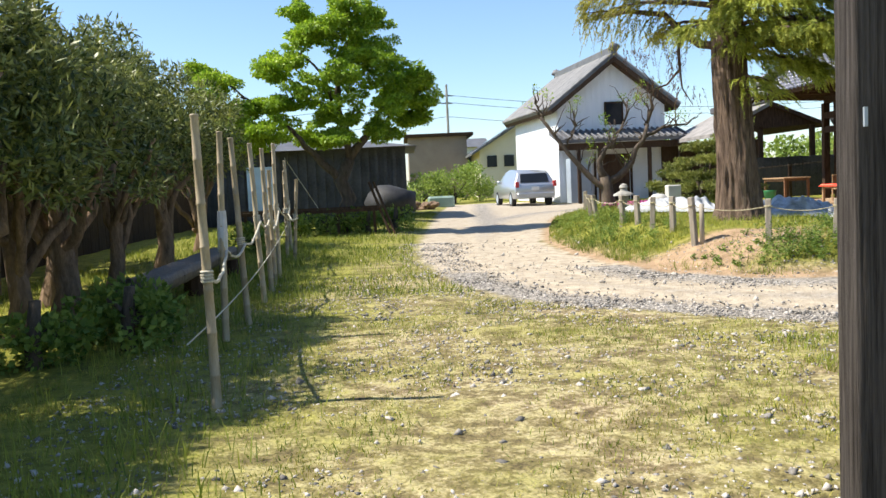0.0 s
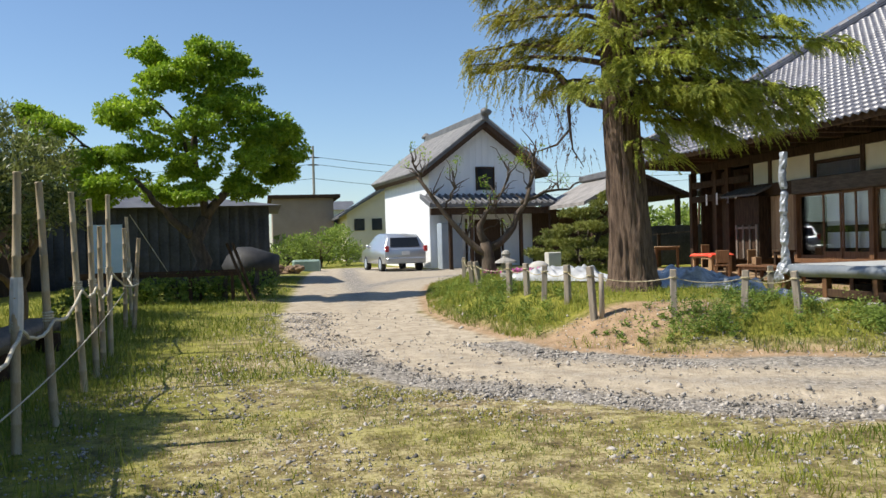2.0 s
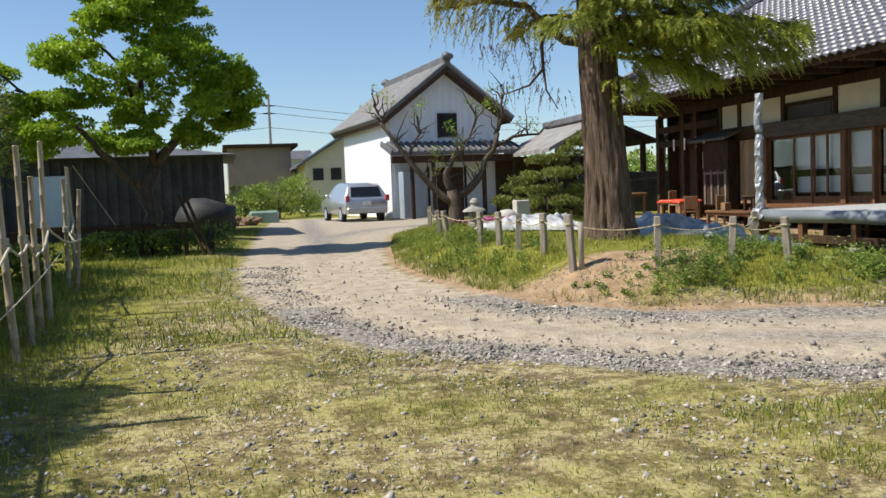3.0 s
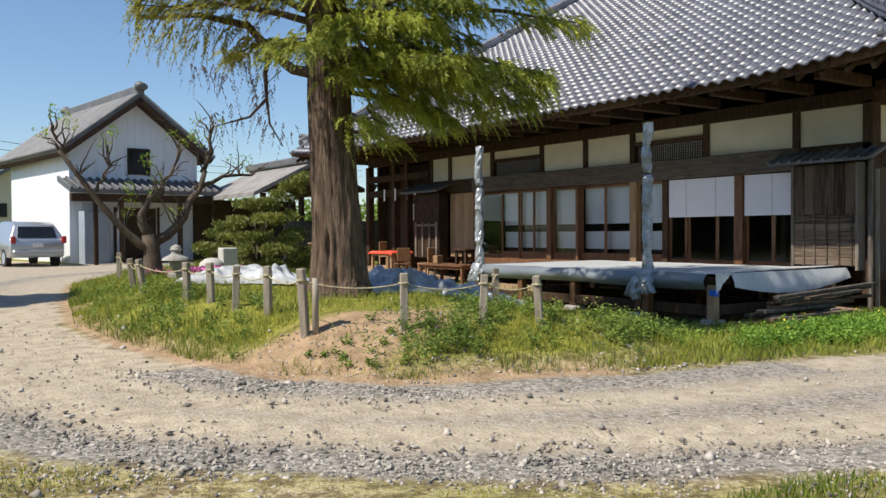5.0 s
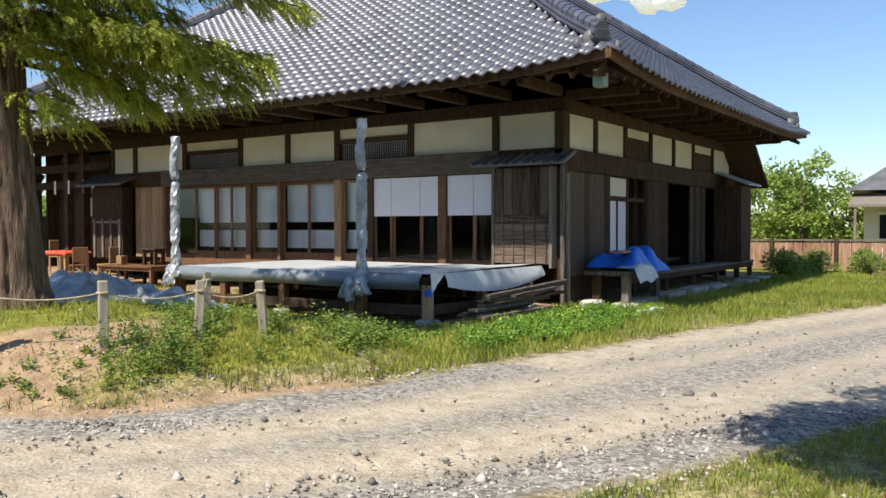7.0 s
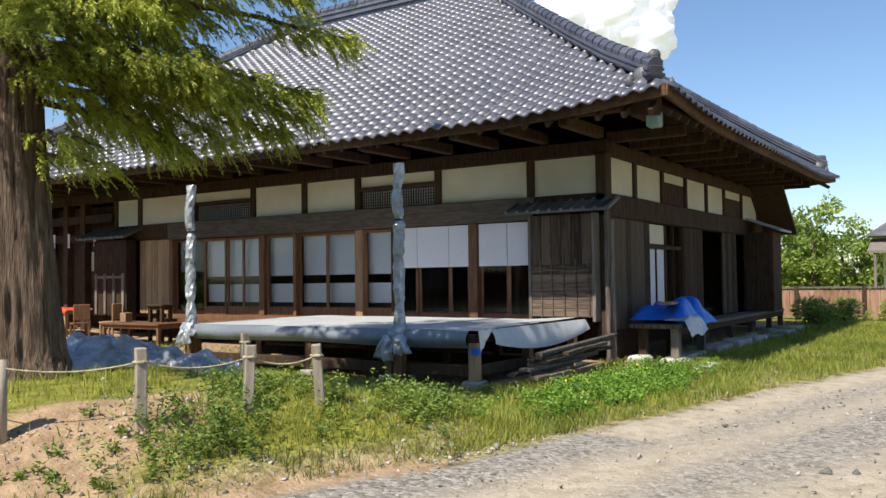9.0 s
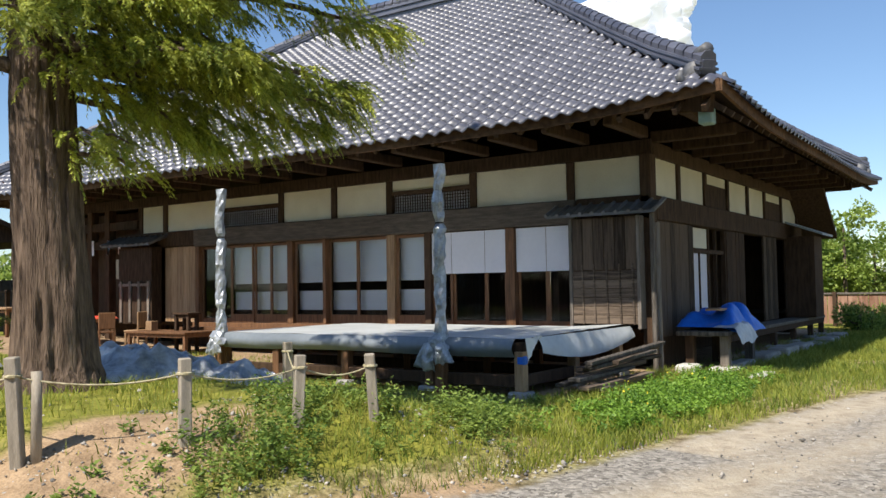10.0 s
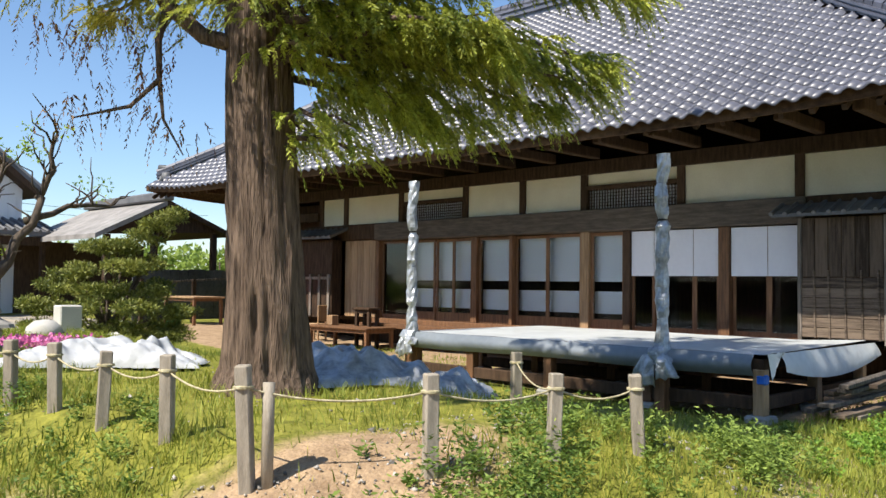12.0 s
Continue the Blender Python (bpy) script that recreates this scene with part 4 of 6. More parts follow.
    for k in range(count):
        f = min(1.0, max(0.2, rng.choice(nodes) + rng.gauss(0, 0.035)))
        i = min(6, int(f * 7))
        q = p[i].lerp(p[i + 1], f * 7 - i)
        w = spread_out * (1.15 - f) * rng.uniform(-1, 1) + 0.12 * rng.uniform(-1, 1)
        start = q + lat * w + fwd * abs(w) * 0.35 + Vector((0, 0, rng.uniform(-0.08, 0.07) - abs(w) * 0.12))
        go = fwd * rng.uniform(0.3, 0.9) + lat * (0.8 if w > 0 else -0.8) * rng.uniform(0.2, 1.0) + Vector((0, 0, rng.uniform(-0.5, 0.25)))
        out.append((tuple(start), tuple(go), rng.uniform(0.16, 0.34)))


# twigs sorted by painted tone: dark needles for shade, lighter ones as sunlit
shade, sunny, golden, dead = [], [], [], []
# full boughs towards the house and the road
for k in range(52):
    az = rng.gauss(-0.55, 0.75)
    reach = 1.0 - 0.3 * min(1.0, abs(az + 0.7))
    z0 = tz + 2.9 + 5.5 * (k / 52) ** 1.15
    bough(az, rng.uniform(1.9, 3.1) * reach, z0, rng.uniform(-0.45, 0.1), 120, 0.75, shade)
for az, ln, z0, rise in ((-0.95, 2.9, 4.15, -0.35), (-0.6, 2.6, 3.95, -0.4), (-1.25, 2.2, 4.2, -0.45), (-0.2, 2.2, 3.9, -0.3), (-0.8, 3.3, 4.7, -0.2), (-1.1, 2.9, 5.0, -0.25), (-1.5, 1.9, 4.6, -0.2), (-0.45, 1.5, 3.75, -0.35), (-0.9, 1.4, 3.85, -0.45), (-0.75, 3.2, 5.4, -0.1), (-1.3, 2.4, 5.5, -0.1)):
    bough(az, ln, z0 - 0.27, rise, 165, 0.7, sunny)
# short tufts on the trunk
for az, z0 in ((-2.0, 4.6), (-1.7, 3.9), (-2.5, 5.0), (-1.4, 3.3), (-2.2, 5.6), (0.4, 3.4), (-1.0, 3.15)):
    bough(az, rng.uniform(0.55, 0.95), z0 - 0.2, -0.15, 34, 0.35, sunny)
# the open side: one long crooked limb and thin upper boughs
main = [(TX - 0.2, TY, 3.68), (TX - 0.55, TY + 0.28, 3.78), (TX - 0.8, TY + 0.45, 4.03), (TX - 1.05, TY + 0.62, 4.38), (TX - 1.6, TY + 1.0, 4.53), (TX - 2.2, TY + 1.4, 4.48)]
limbs.append((main, [0.085, 0.075, 0.065, 0.055, 0.04, 0.018]))
limbs.append(([(TX - 0.8, TY + 0.48, 4.03), (TX - 0.86, TY + 0.5, 3.73), (TX - 0.84, TY + 0.5, 3.38), (TX - 1.05, TY + 0.6, 3.13), (TX - 1.45, TY + 0.85, 3.00)], [0.04, 0.032, 0.026, 0.018, 0.007]))
limbs.append(([(TX - 0.84, TY + 0.5, 3.38), (TX - 0.82, TY + 0.45, 3.03), (TX - 0.65, TY + 0.4, 2.73)], [0.022, 0.014, 0.006]))
for k in range(17):
    az = rng.uniform(1.9, 3.1)
    bough(az, rng.uniform(1.6, 2.9), tz + 3.45 + 3.2 * k / 17, rng.uniform(0.0, 0.5), 95, 0.6, golden)
for f in range(90):
    i = rng.randint(2, 4)
    q = Vector(main[i]).lerp(Vector(main[i + 1]), rng.random())
    golden.append((tuple(q + Vector((rng.uniform(-0.3, 0.3), rng.uniform(-0.3, 0.3), rng.uniform(-0.3, 0.1)))), (rng.uniform(-1, 0.4), rng.uniform(-0.4, 0.8), -0.5), rng.uniform(0.2, 0.4)))
for x, y, z in ((-0.85, 0.5, 3.48), (-1.1, 0.6, 3.23), (-1.3, 0.75, 3.68), (-0.75, 0.45, 3.03), (-1.4, 0.85, 3.13), (-1.6, 1.0, 3.88), (-0.95, 0.55, 3.78)):
    for _ in range(11):
        q = Vector((TX + x + rng.uniform(-0.22, 0.22), TY + y + rng.uniform(-0.22, 0.22), z + rng.uniform(-0.12, 0.15)))
        e = (rng.uniform(-0.8, 0.5), rng.uniform(-0.4, 0.4), -0.8)
        dead.append((tuple(q), e, rng.uniform(0.15, 0.32)))
# lighter copies of NEEDLES: sunlight on the outer boughs painted into the colour
SUNLIT_NEEDLES = material("painted_sunlit_needles", (0.17, 0.23, 0.02), (0.62, 0.64, 0.10), 0.6, scale=2.2, fine=9, bump=0, island=0.3, thin=0.3)
SUNNY_NEEDLES = material("painted_sunny_needles", (0.15, 0.17, 0.016), (0.48, 0.43, 0.07), 0.6, scale=2.2, fine=9, bump=0, island=0.3, thin=0.3)
conifer = grow_tree("conifer_tree", "tall conifer with reddish furrowed bark and drooping sprays", "tree", limbs, BARK, [], n=28, furrows=True)
for nm, twigs, per, mat in (("crown", shade, 46, NEEDLES), ("lit_crown", sunny, 46, SUNLIT_NEEDLES), ("outer_crown", golden, 40, SUNNY_NEEDLES), ("dead_sprays", dead, 14, RED_NEEDLES)):
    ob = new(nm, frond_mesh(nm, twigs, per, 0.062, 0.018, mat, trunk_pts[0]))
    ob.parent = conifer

# hedge of pruned evergreens on a row of bare trunks
# first four are unseen, added to shade the lawn; last five darken the background
HEDGE = [(-4.6, 1.0), (-4.5, 2.3), (-4.5, 3.6), (-4.4, 5.0), (-4.0, 6.4), (-3.9, 7.7), (-4.0, 8.9), (-3.9, 9.9), (-4.7, 11.6), (-4.3, 12.8), (-4.6, 13.8), (-4.2, 15.1), (-4.6, 16.6), (-4.3, 18.2), (-6.2, 4.2), (-6.1, 7.0), (-6.2, 9.8), (-6.1, 12.8), (-6.2, 16.0)]
for i, (x, y) in enumerate(HEDGE):
    z = ground_z(x, y)
    r = rng.uniform(0.1, 0.15)
    lean = rng.uniform(-0.25, 0.35)
    limbs = [([(x, y, z - 0.1), (x, y, z + 0.05), (x + 0.06, y, z + 0.4), (x + lean * 0.4, y + 0.1, z + 1.1), (x + lean, y + 0.2, z + 2.2)], [r * 1.5, r * 1.3, r, r * 0.85, r * 0.5])]
    for k in range(5):
        a = (x + lean * rng.uniform(0.1, 0.5), y + 0.08, z + rng.uniform(0.4, 1.3))
        limbs.append((bent(a, (x + rng.uniform(-0.8, 1.0), y + rng.uniform(-0.8, 0.8), z + rng.uniform(1.8, 2.6)), (rng.uniform(-0.1, 0.1), 0, -0.1), wig=0.06), taper(r * 0.55, 0.03)))
    cl = []
    top = 3.9 if i < 3 else 3.8 if i < 7 else 3.55
    for k in range(26):
        hz = rng.uniform(1.75, top - 0.35)
        cl.append((x + rng.uniform(-0.9, 1.0) - 0.3 * (hz - 1.75), y + rng.uniform(-0.95, 0.95), z + hz, rng.uniform(0.33, 0.55), rng.uniform(0.28, 0.45)))
    for k in range(5):
        cl.append((x - 0.6 + rng.uniform(-0.5, 0.5), y + rng.uniform(-0.8, 0.8), z + top - rng.uniform(-0.25, 0.2), 0.22, 0.4))
    grow_tree("hedge_tree", "clipped evergreen with gnarled bare trunks below a dark crown", "tree", limbs, TAN_BARK,
              [("crown", sprays(cl, 7, 0.2, 0.9, rng), 15000, 0.12, 0.032, HEDGE_LEAF, -0.2)], "hedge row", n=9)

# fresh green maple by the drive
MX, MY = -1.6, 22.2
mz = ground_z(MX, MY)
limbs = [([(MX, MY, mz - 0.1), (MX + 0.02, MY, mz + 0.35), (MX + 0.25, MY, mz + 0.9), (MX + 0.05, MY, mz + 1.35), (MX + 0.3, MY, mz + 1.9)], [0.28, 0.22, 0.19, 0.18, 0.15])]
for a, b, r in (((0.3, 0, 1.9), (1.3, 0.2, 3.3), 0.12), ((0.1, 0, 1.35), (-1.0, -0.3, 2.6), 0.12), ((0.3, 0, 1.9), (0.1, 0.2, 4.4), 0.1), ((-1.0, -0.3, 2.6), (-2.3, -0.2, 3.6), 0.06), ((0.1, 0.1, 3.2), (0.7, 0, 5.3), 0.06), ((0.2, 0, 2.6), (-0.8, 0.3, 4.7), 0.06), ((-2.0, -0.2, 3.4), (-3.0, 0, 4.3), 0.03)):
    limbs.append((bent((MX + a[0], MY + a[1], mz + a[2]), (MX + b[0], MY + b[1], mz + b[2]), (rng.uniform(-0.2, 0.2), 0, 0.1), wig=0.06), taper(r, r * 0.4)))
cl = [(MX + dx, MY + rng.uniform(-0.9, 0.9), mz + dz, r, r * 0.55) for dx, dz, r in ((0.9, 5.5, 0.55), (0.4, 5.7, 0.5), (0.0, 5.2, 0.6), (-0.7, 5.7, 0.4), (-0.5, 4.9, 0.5), (0.9, 4.9, 0.7), (1.3, 4.3, 0.6), (-1.3, 4.6, 0.55), (-1.6, 4.2, 0.5), (1.9, 3.9, 0.6), (2.2, 3.4, 0.6),
      (1.5, 3.2, 0.7), (1.2, 2.6, 0.5), (0.4, 3.9, 0.6), (0.2, 3.1, 0.7), (-0.6, 3.7, 0.6), (-1.2, 3.2, 0.7), (-0.6, 2.6, 0.6), (-1.6, 2.6, 0.6), (-2.3, 2.5, 0.6), (-2.9, 2.4, 0.5), (-2.3, 3.3, 0.4), (-2.9, 4.0, 0.4), (-3.2, 3.6, 0.35), (-3.4, 4.3, 0.3), (-2.6, 3.0, 0.4), (2.1, 2.9, 0.4), (0.6, 4.5, 0.6), (1.6, 3.7, 0.6), (0.0, 2.5, 0.5)) for _ in (0, 1)]
grow_tree("maple_tree", "maple in bright fresh green leaf beside the drive", "tree", limbs, DARK_BARK, [("crown", sprays(cl, 9, 0.2, 0.5, rng), 105000, 0.09, 0.055, MAPLE_LEAF, 0.3)])

# old plum, nearly bare
PX, PY = 4.85, 19.9
pz = ground_z(PX, PY)
limbs = [([(PX, PY, pz - 0.1), (PX, PY, pz + 0.1), (PX - 0.02, PY, pz + 0.5), (PX - 0.08, PY, pz + 0.75)], [0.22, 0.17, 0.14, 0.12])]
mains = [((0, 0, 0.45), (-1.5, 0.3, 2.2), 0.085, (0.1, 0, -0.25)), ((0, 0, 0.6), (0.95, 0.1, 1.9), 0.1, (0.1, 0, -0.15)), ((-0.05, 0, 0.7), (0.15, 0, 1.5), 0.1, (-0.2, 0, 0)), ((0.95, 0.1, 1.9), (1.15, 0, 2.75), 0.05, (0.05, 0, 0)), ((0.8, 0.1, 1.6), (2.0, 0.3, 1.85), 0.05, (0, 0, 0.1)), ((0.1, 0, 1.4), (0.6, 0.3, 2.3), 0.04, (0, 0, 0)), ((-0.9, 0.2, 1.5), (-0.7, 0, 2.1), 0.03, (0, 0, 0)), ((-1.3, 0.3, 2.0), (-1.6, 0.2, 2.6), 0.03, (0, 0, 0))]
tips = []
for a, b, r, bow in mains:
    p = bent((PX + a[0], PY + a[1], pz + a[2]), (PX + b[0], PY + b[1], pz + b[2]), bow, wig=0.05)
    limbs.append((p, taper(r, r * 0.45)))
    for k in range(9):
        q = p[rng.randint(2, 6)]
        e = q + Vector((rng.uniform(-0.45, 0.45), rng.uniform(-0.4, 0.4), rng.uniform(0.15, 0.65)))
        limbs.append((bent(q, e, (0, 0, 0.03), 4, 0.04), taper(0.017, 0.005, 4)))
        tips.append(e)
cl = [(e.x, e.y, e.z, 0.12, 0.1) for e in tips[::3]]
grow_tree("plum_tree", "gnarled old plum with few leaves", "tree", limbs, DARK_BARK, [("crown", cl, 700, 0.06, 0.03, MAPLE_LEAF, 0.0)])


def bush(name, label, x, y, clumps, count, ln, wd, mat, every=3, z=None):
    z = ground_z(x, y) if z is None else z
    limbs = [([(x, y, z - 0.05), (x, y, z + 0.2), (x + 0.05, y, z + 0.6)], [0.08, 0.07, 0.05])]
    for c in clumps[::every]:
        limbs.append((bent((x, y, z + 0.2), (x + c[0], y + c[1], z + c[2]), (0, 0, 0.05), 4), taper(0.035, 0.012, 4)))
    return grow_tree(name, label, "bush", limbs, DARK_BARK, [("foliage", [(x + c[0], y + c[1], z + c[2], c[3], c[4]) for c in clumps], count, ln, wd, mat, -0.2)])


cl = []
for h, r, n in ((0.35, 1.25, 9), (0.75, 1.3, 8), (1.15, 1.05, 7), (1.5, 0.75, 5), (1.85, 0.4, 3)):
    for i in range(n):
        a = i * 6.283 / n + h * 3
        q = r * rng.uniform(0.7, 1.1)
        cl.append((math.cos(a) * q, math.sin(a) * q, h + rng.uniform(-0.1, 0.1), 0.36, 0.1))
cl += [(0.75, -0.5, 2.3, 0.34, 0.12), (0.95, -0.4, 2.5, 0.28, 0.1), (0.5, -0.3, 2.1, 0.3, 0.1)]
bush("garden_pine", "layered garden pine clipped into flat clouds", 8.6, 24.0, sprays(cl, 7, 0.15, 0.55, rng), 46000, 0.085, 0.026, SHRUB_LEAF, every=8)
for x, y, r, h in ((1.2, 47, 1.1, 1.5), (3.0, 48, 1.0, 1.8), (-0.6, 46, 1.2, 1.4), (4.6, 50, 0.9, 2.0), (-2.4, 44, 1.2, 1.0)):
    cl = [(rng.uniform(-r, r), rng.uniform(-r, r), rng.uniform(0.3, h), 0.5, 0.4) for _ in range(14)]
    bush("garden_bush", "loose green bush at the edge of the yard", x, y, cl, 2200, 0.16, 0.09, WOOD_LEAF)
for x, y in ((-1.9, 21.7), (-0.9, 21.9), (-2.6, 21.5), (-2.9, 9.0), (-3.3, 7.6), (-2.7, 8.3), (-3.0, 17.5), (-0.2, 22.5)):
    cl = [(rng.uniform(-0.35, 0.35), rng.uniform(-0.35, 0.35), rng.uniform(0.12, 0.5), 0.25, 0.18) for _ in range(8)]
    bush("low_shrub", "low dark green shrub in the shade", x, y, cl, 900, 0.09, 0.06, WEED)
for x, y in ((29.0, 11.0), (30.2, 10.6), (30.6, 9.2), (31.0, 8.2), (28.2, 11.2)):
    cl = [(rng.uniform(-0.5, 0.5), rng.uniform(-0.4, 0.4), rng.uniform(0.15, 0.65), 0.3, 0.2) for _ in range(10)]
    bush("low_shrub", "low dark green shrub by the board fence", x, y, cl, 1300, 0.16, 0.04, WEED)

# broad-leaved tree by the gate, its boughs over the drive
OX, OY = 5.4, 3.4
oz = ground_z(OX, OY)
limbs = [([(OX, OY, oz - 0.1), (OX, OY, oz + 0.1), (OX - 0.05, OY, oz + 1.5), (OX, OY + 0.1, oz + 3.0), (OX, OY + 0.2, oz + 4.5)], [0.26, 0.2, 0.16, 0.14, 0.08])]
cl = []
for b in ((3.4, 5.4, 3.9), (3.6, 6.0, 4.3), (4.2, 6.6, 4.7), (5.0, 6.1, 4.9), (4.2, 6.0, 4.6), (3.5, 6.3, 4.7), (4.6, 6.5, 4.3), (6.0, 5.7, 5.0), (6.3, 2.6, 4.5), (5.3, 3.5, 5.6), (3.4, 5.0, 4.9)):
    limbs.append((bent((OX, OY + 0.1, oz + 2.9), b, (0, 0, 0.3), wig=0.06), taper(0.07, 0.015)))
    for _ in range(4):
        cl.append((b[0] + rng.uniform(-0.5, 0.5), b[1] + rng.uniform(-0.5, 0.5), b[2] + rng.uniform(-0.15, 0.4), 0.5, 0.3))
grow_tree("gate_tree", "broad-leaved tree reaching over the drive by the gate", "tree", limbs, DARK_BARK, [("crown", cl, 30000, 0.10, 0.06, SHRUB_LEAF, 0.4)])

# distant woods
for i in range(16):
    x, y = 47 + rng.uniform(-2, 7), 13.0 + i * 1.0
    h = rng.uniform(3.2, 5.5)
    cl = [(x + rng.uniform(-1.7, 1.7), y + rng.uniform(-1.7, 1.7), rng.uniform(0.9, h), rng.uniform(0.6, 1.0), rng.uniform(0.5, 0.8)) for _ in range(20)]
    grow_tree("woodland_tree", "young green tree beyond the board fence", "tree", [([(x, y, -0.1), (x, y, 1.2), (x, y, h * 0.8)], [0.16, 0.12, 0.05])], DARK_BARK, [("crown", sprays(cl, 6, 0.35, 0.8, rng), 4000, 0.24, 0.14, WOOD_LEAF, 0.1)], "wood behind the fence")
for i in range(9):
    x, y = 20 + i * 4 + rng.uniform(-1, 1), 62 + rng.uniform(-3, 3)
    cl = [(x + rng.uniform(-2.2, 2.2), y + rng.uniform(-2, 2), rng.uniform(0.8, 3.6), 1.0, 0.8) for _ in range(16)]
    grow_tree("woodland_tree", "green tree far beyond the sheds", "tree", [([(x, y, 0), (x, y, 1.2), (x, y, 3)], [0.16, 0.12, 0.05])], DARK_BARK, [("crown", cl, 1800, 0.4, 0.25, WOOD_LEAF, 0.1)], "far trees")

# ---- bamboo rail along the hedge ----
POLES = [(-1.36, 5.95, 2.1, -0.02), (-1.79, 8.4, 2.12, 0.06), (-1.72, 9.3, 2.1, -0.08), (-1.80, 10.9, 2.1, -0.08), (-1.83, 11.7, 2.05, -0.03), (-1.9, 12.5, 1.75, 0.0), (-1.95, 13.3, 2.15, 0.02), (-2.0, 15.6, 1.55, 0.12), (-2.2, 16.2, 1.7, 0.02), (-2.3, 17.6, 1.9, -0.05)]
knots = []
for x, y, h, lean in POLES:
    z = ground_z(x, y)
    p = thing("bamboo_pole", "dry bamboo pole driven into the grass", "pole", (x, y, z), "bamboo rail")
    pts, rad = [], []
    k = 7
    for i in range(k + 1):
        t = i / k
        for dt, dr in ((-0.004, 1.0), (0.0, 1.14), (0.004, 1.0)):
            pts.append((lean * (t + dt), 0.02 * math.sin(t * 5 + x * 9), -0.08 + h * (t + dt)))
            rad.append((0.036 - 0.008 * t) * dr)
    part("cane", Shape().tube(pts, rad, 10), BAMBOO, p, smooth=True)
    zk = h * (0.42 if y < 9.5 else 0.5)
    for j in range(4):
        part("lashing", Shape().lathe((lean * zk / h, 0, zk + j * 0.022), [(0.036, -0.01), (0.047, -0.005), (0.047, 0.005), (0.036, 0.01)], 10), ROPE, p)
    knots.append(Vector((x + lean * zk / h + 0.04, y, z + zk)))
for a, b in zip(knots, knots[1:]):
    tagged(part("rope", Shape().tube(curve(a, b, -0.1, 10, 0.008, rng), 0.014, 6), ROPE, smooth=True), "knotted pale rope slung between bamboo poles", "rope", "rail ropes")
a, b = Vector((-1.5, 5.8, 0.5)), Vector((-1.95, 14.5, 0.95))
tagged(part("cord", Shape().tube(curve(a, b, -0.12, 14), 0.006, 5), ROPE), "thin pale cord running along the bamboo poles", "cord")
pot_row = thing("pole_sleeve", "white tape wrapped round a bamboo pole", "tape")
part("wrap", Shape().tube([(-1.762, 8.4, 0.95), (-1.757, 8.4, 1.15), (-1.751, 8.4, 1.35)], [0.045, 0.05, 0.043], 10, 0.15, rng), WHITE_SHEET, pot_row)

log = thing("log_bench", "weathered half-log bench on dark stumps", "bench", spot(-2.95, 11.9))
part("plank", Shape().sheet(lambda u, v: (0.1 - 0.2 * v + 0.23 * math.cos(u * 6.283) * (1 + 0.06 * noise.noise((v * 9, u * 3, 0))), -2.7 + 5.4 * v, 0.42 + min(0.07, 0.16 * math.sin(u * 6.283)) + 0.015 * noise.noise((v * 20, u * 8, 1))), 20, 40).box(-0.13, 0.13, 2.66, 2.69, 0.3, 0.47).box(0.0, 0.3, -2.69, -2.66, 0.3, 0.47), GREY_WOOD, log, smooth=True)
for y in (-2.4, 0.0, 2.3):
    part("stump", Shape().tube([(0.05, y, -0.1), (0.05, y, 0.3)], [0.17, 0.15], 10, 0.1, rng), DARK_WOOD, log)
fence_back = thing("board_wall", "dark board wall behind the hedge", "wall")
# run lengthened beyond the known planks, so the trunk gaps look dark
for i in range(64):
    y = -1 + i * 0.5
    part("board", Shape().box(-7.05, -7.0, y, y + 0.48, -0.1, 1.9 + rng.uniform(-0.03, 0.03)), DARK_WOOD, fence_back)

# timber frame beside the maple
rack = thing("timber_rack", "low dark timber rack beside the maple", "rack", spot(-1.9, 21.3))
part("top_rail", Shape().bar((-2.2, 0, 0.62), (1.35, 0, 0.62), 0.07, 0.08), DARK_WOOD, rack)
part("top_rail", Shape().bar((-2.2, 0.7, 0.66), (1.35, 0.7, 0.66), 0.07, 0.08), DARK_WOOD, rack)
for x in (-2.1, -0.9, 0.3, 1.2):
    for y in (0, 0.7):
        part("leg", Shape().bar((x, y, -0.05), (x, y, 0.6), 0.06, 0.06), DARK_WOOD, rack)
for dx in (0, 0.12):
    part("prop", Shape().bar((1.1 + dx, 0.1, 1.3), (1.6 + dx, -0.2, -0.05), 0.05, 0.05), DARK_WOOD, rack)
part("stay_wire", Shape().tube([(-0.2, 0.3, 0.7), (-1.0, 0.5, 2.0)], 0.008, 5), ROPE, rack)

# the gate's timbers beside the way in
gate = thing("gate_post", "dark weathered timber gate post with side boards", "gate")
OLD_POST = material("cracked_black_timber", (0.012, 0.010, 0.009), (0.12, 0.105, 0.095), 0.9, scale=4, fine=26, stretch=(14, 14, 0.35), bump=1.0, distance=0.02, spec=0.15)
part("post", Shape().sheet(lambda u, v: (1.945 + (0.07 + 0.006 * noise.noise((u * 20, v * 6, 0))) * max(-1, min(1, 1.35 * math.cos(u * 6.2832))), 3.535 + (0.085 + 0.006 * noise.noise((u * 20, v * 6, 4))) * max(-1, min(1, 1.35 * math.sin(u * 6.2832))), -0.05 + 4.25 * v), 48, 60), OLD_POST, gate)
part("side_board", Shape().box(2.03, 2.2, 3.52, 3.58, -0.02, 4.0), OLD_POST, gate, "cracked grey-brown board", bevel=0.008)
part("side_board", Shape().box(2.206, 2.5, 3.525, 3.575, -0.02, 4.0), OLD_POST, gate, "cracked grey-brown board", bevel=0.008)
part("iron_tab", Shape().box(1.905, 1.92, 3.437, 3.452, 1.66, 1.74), METAL_GREY, gate)
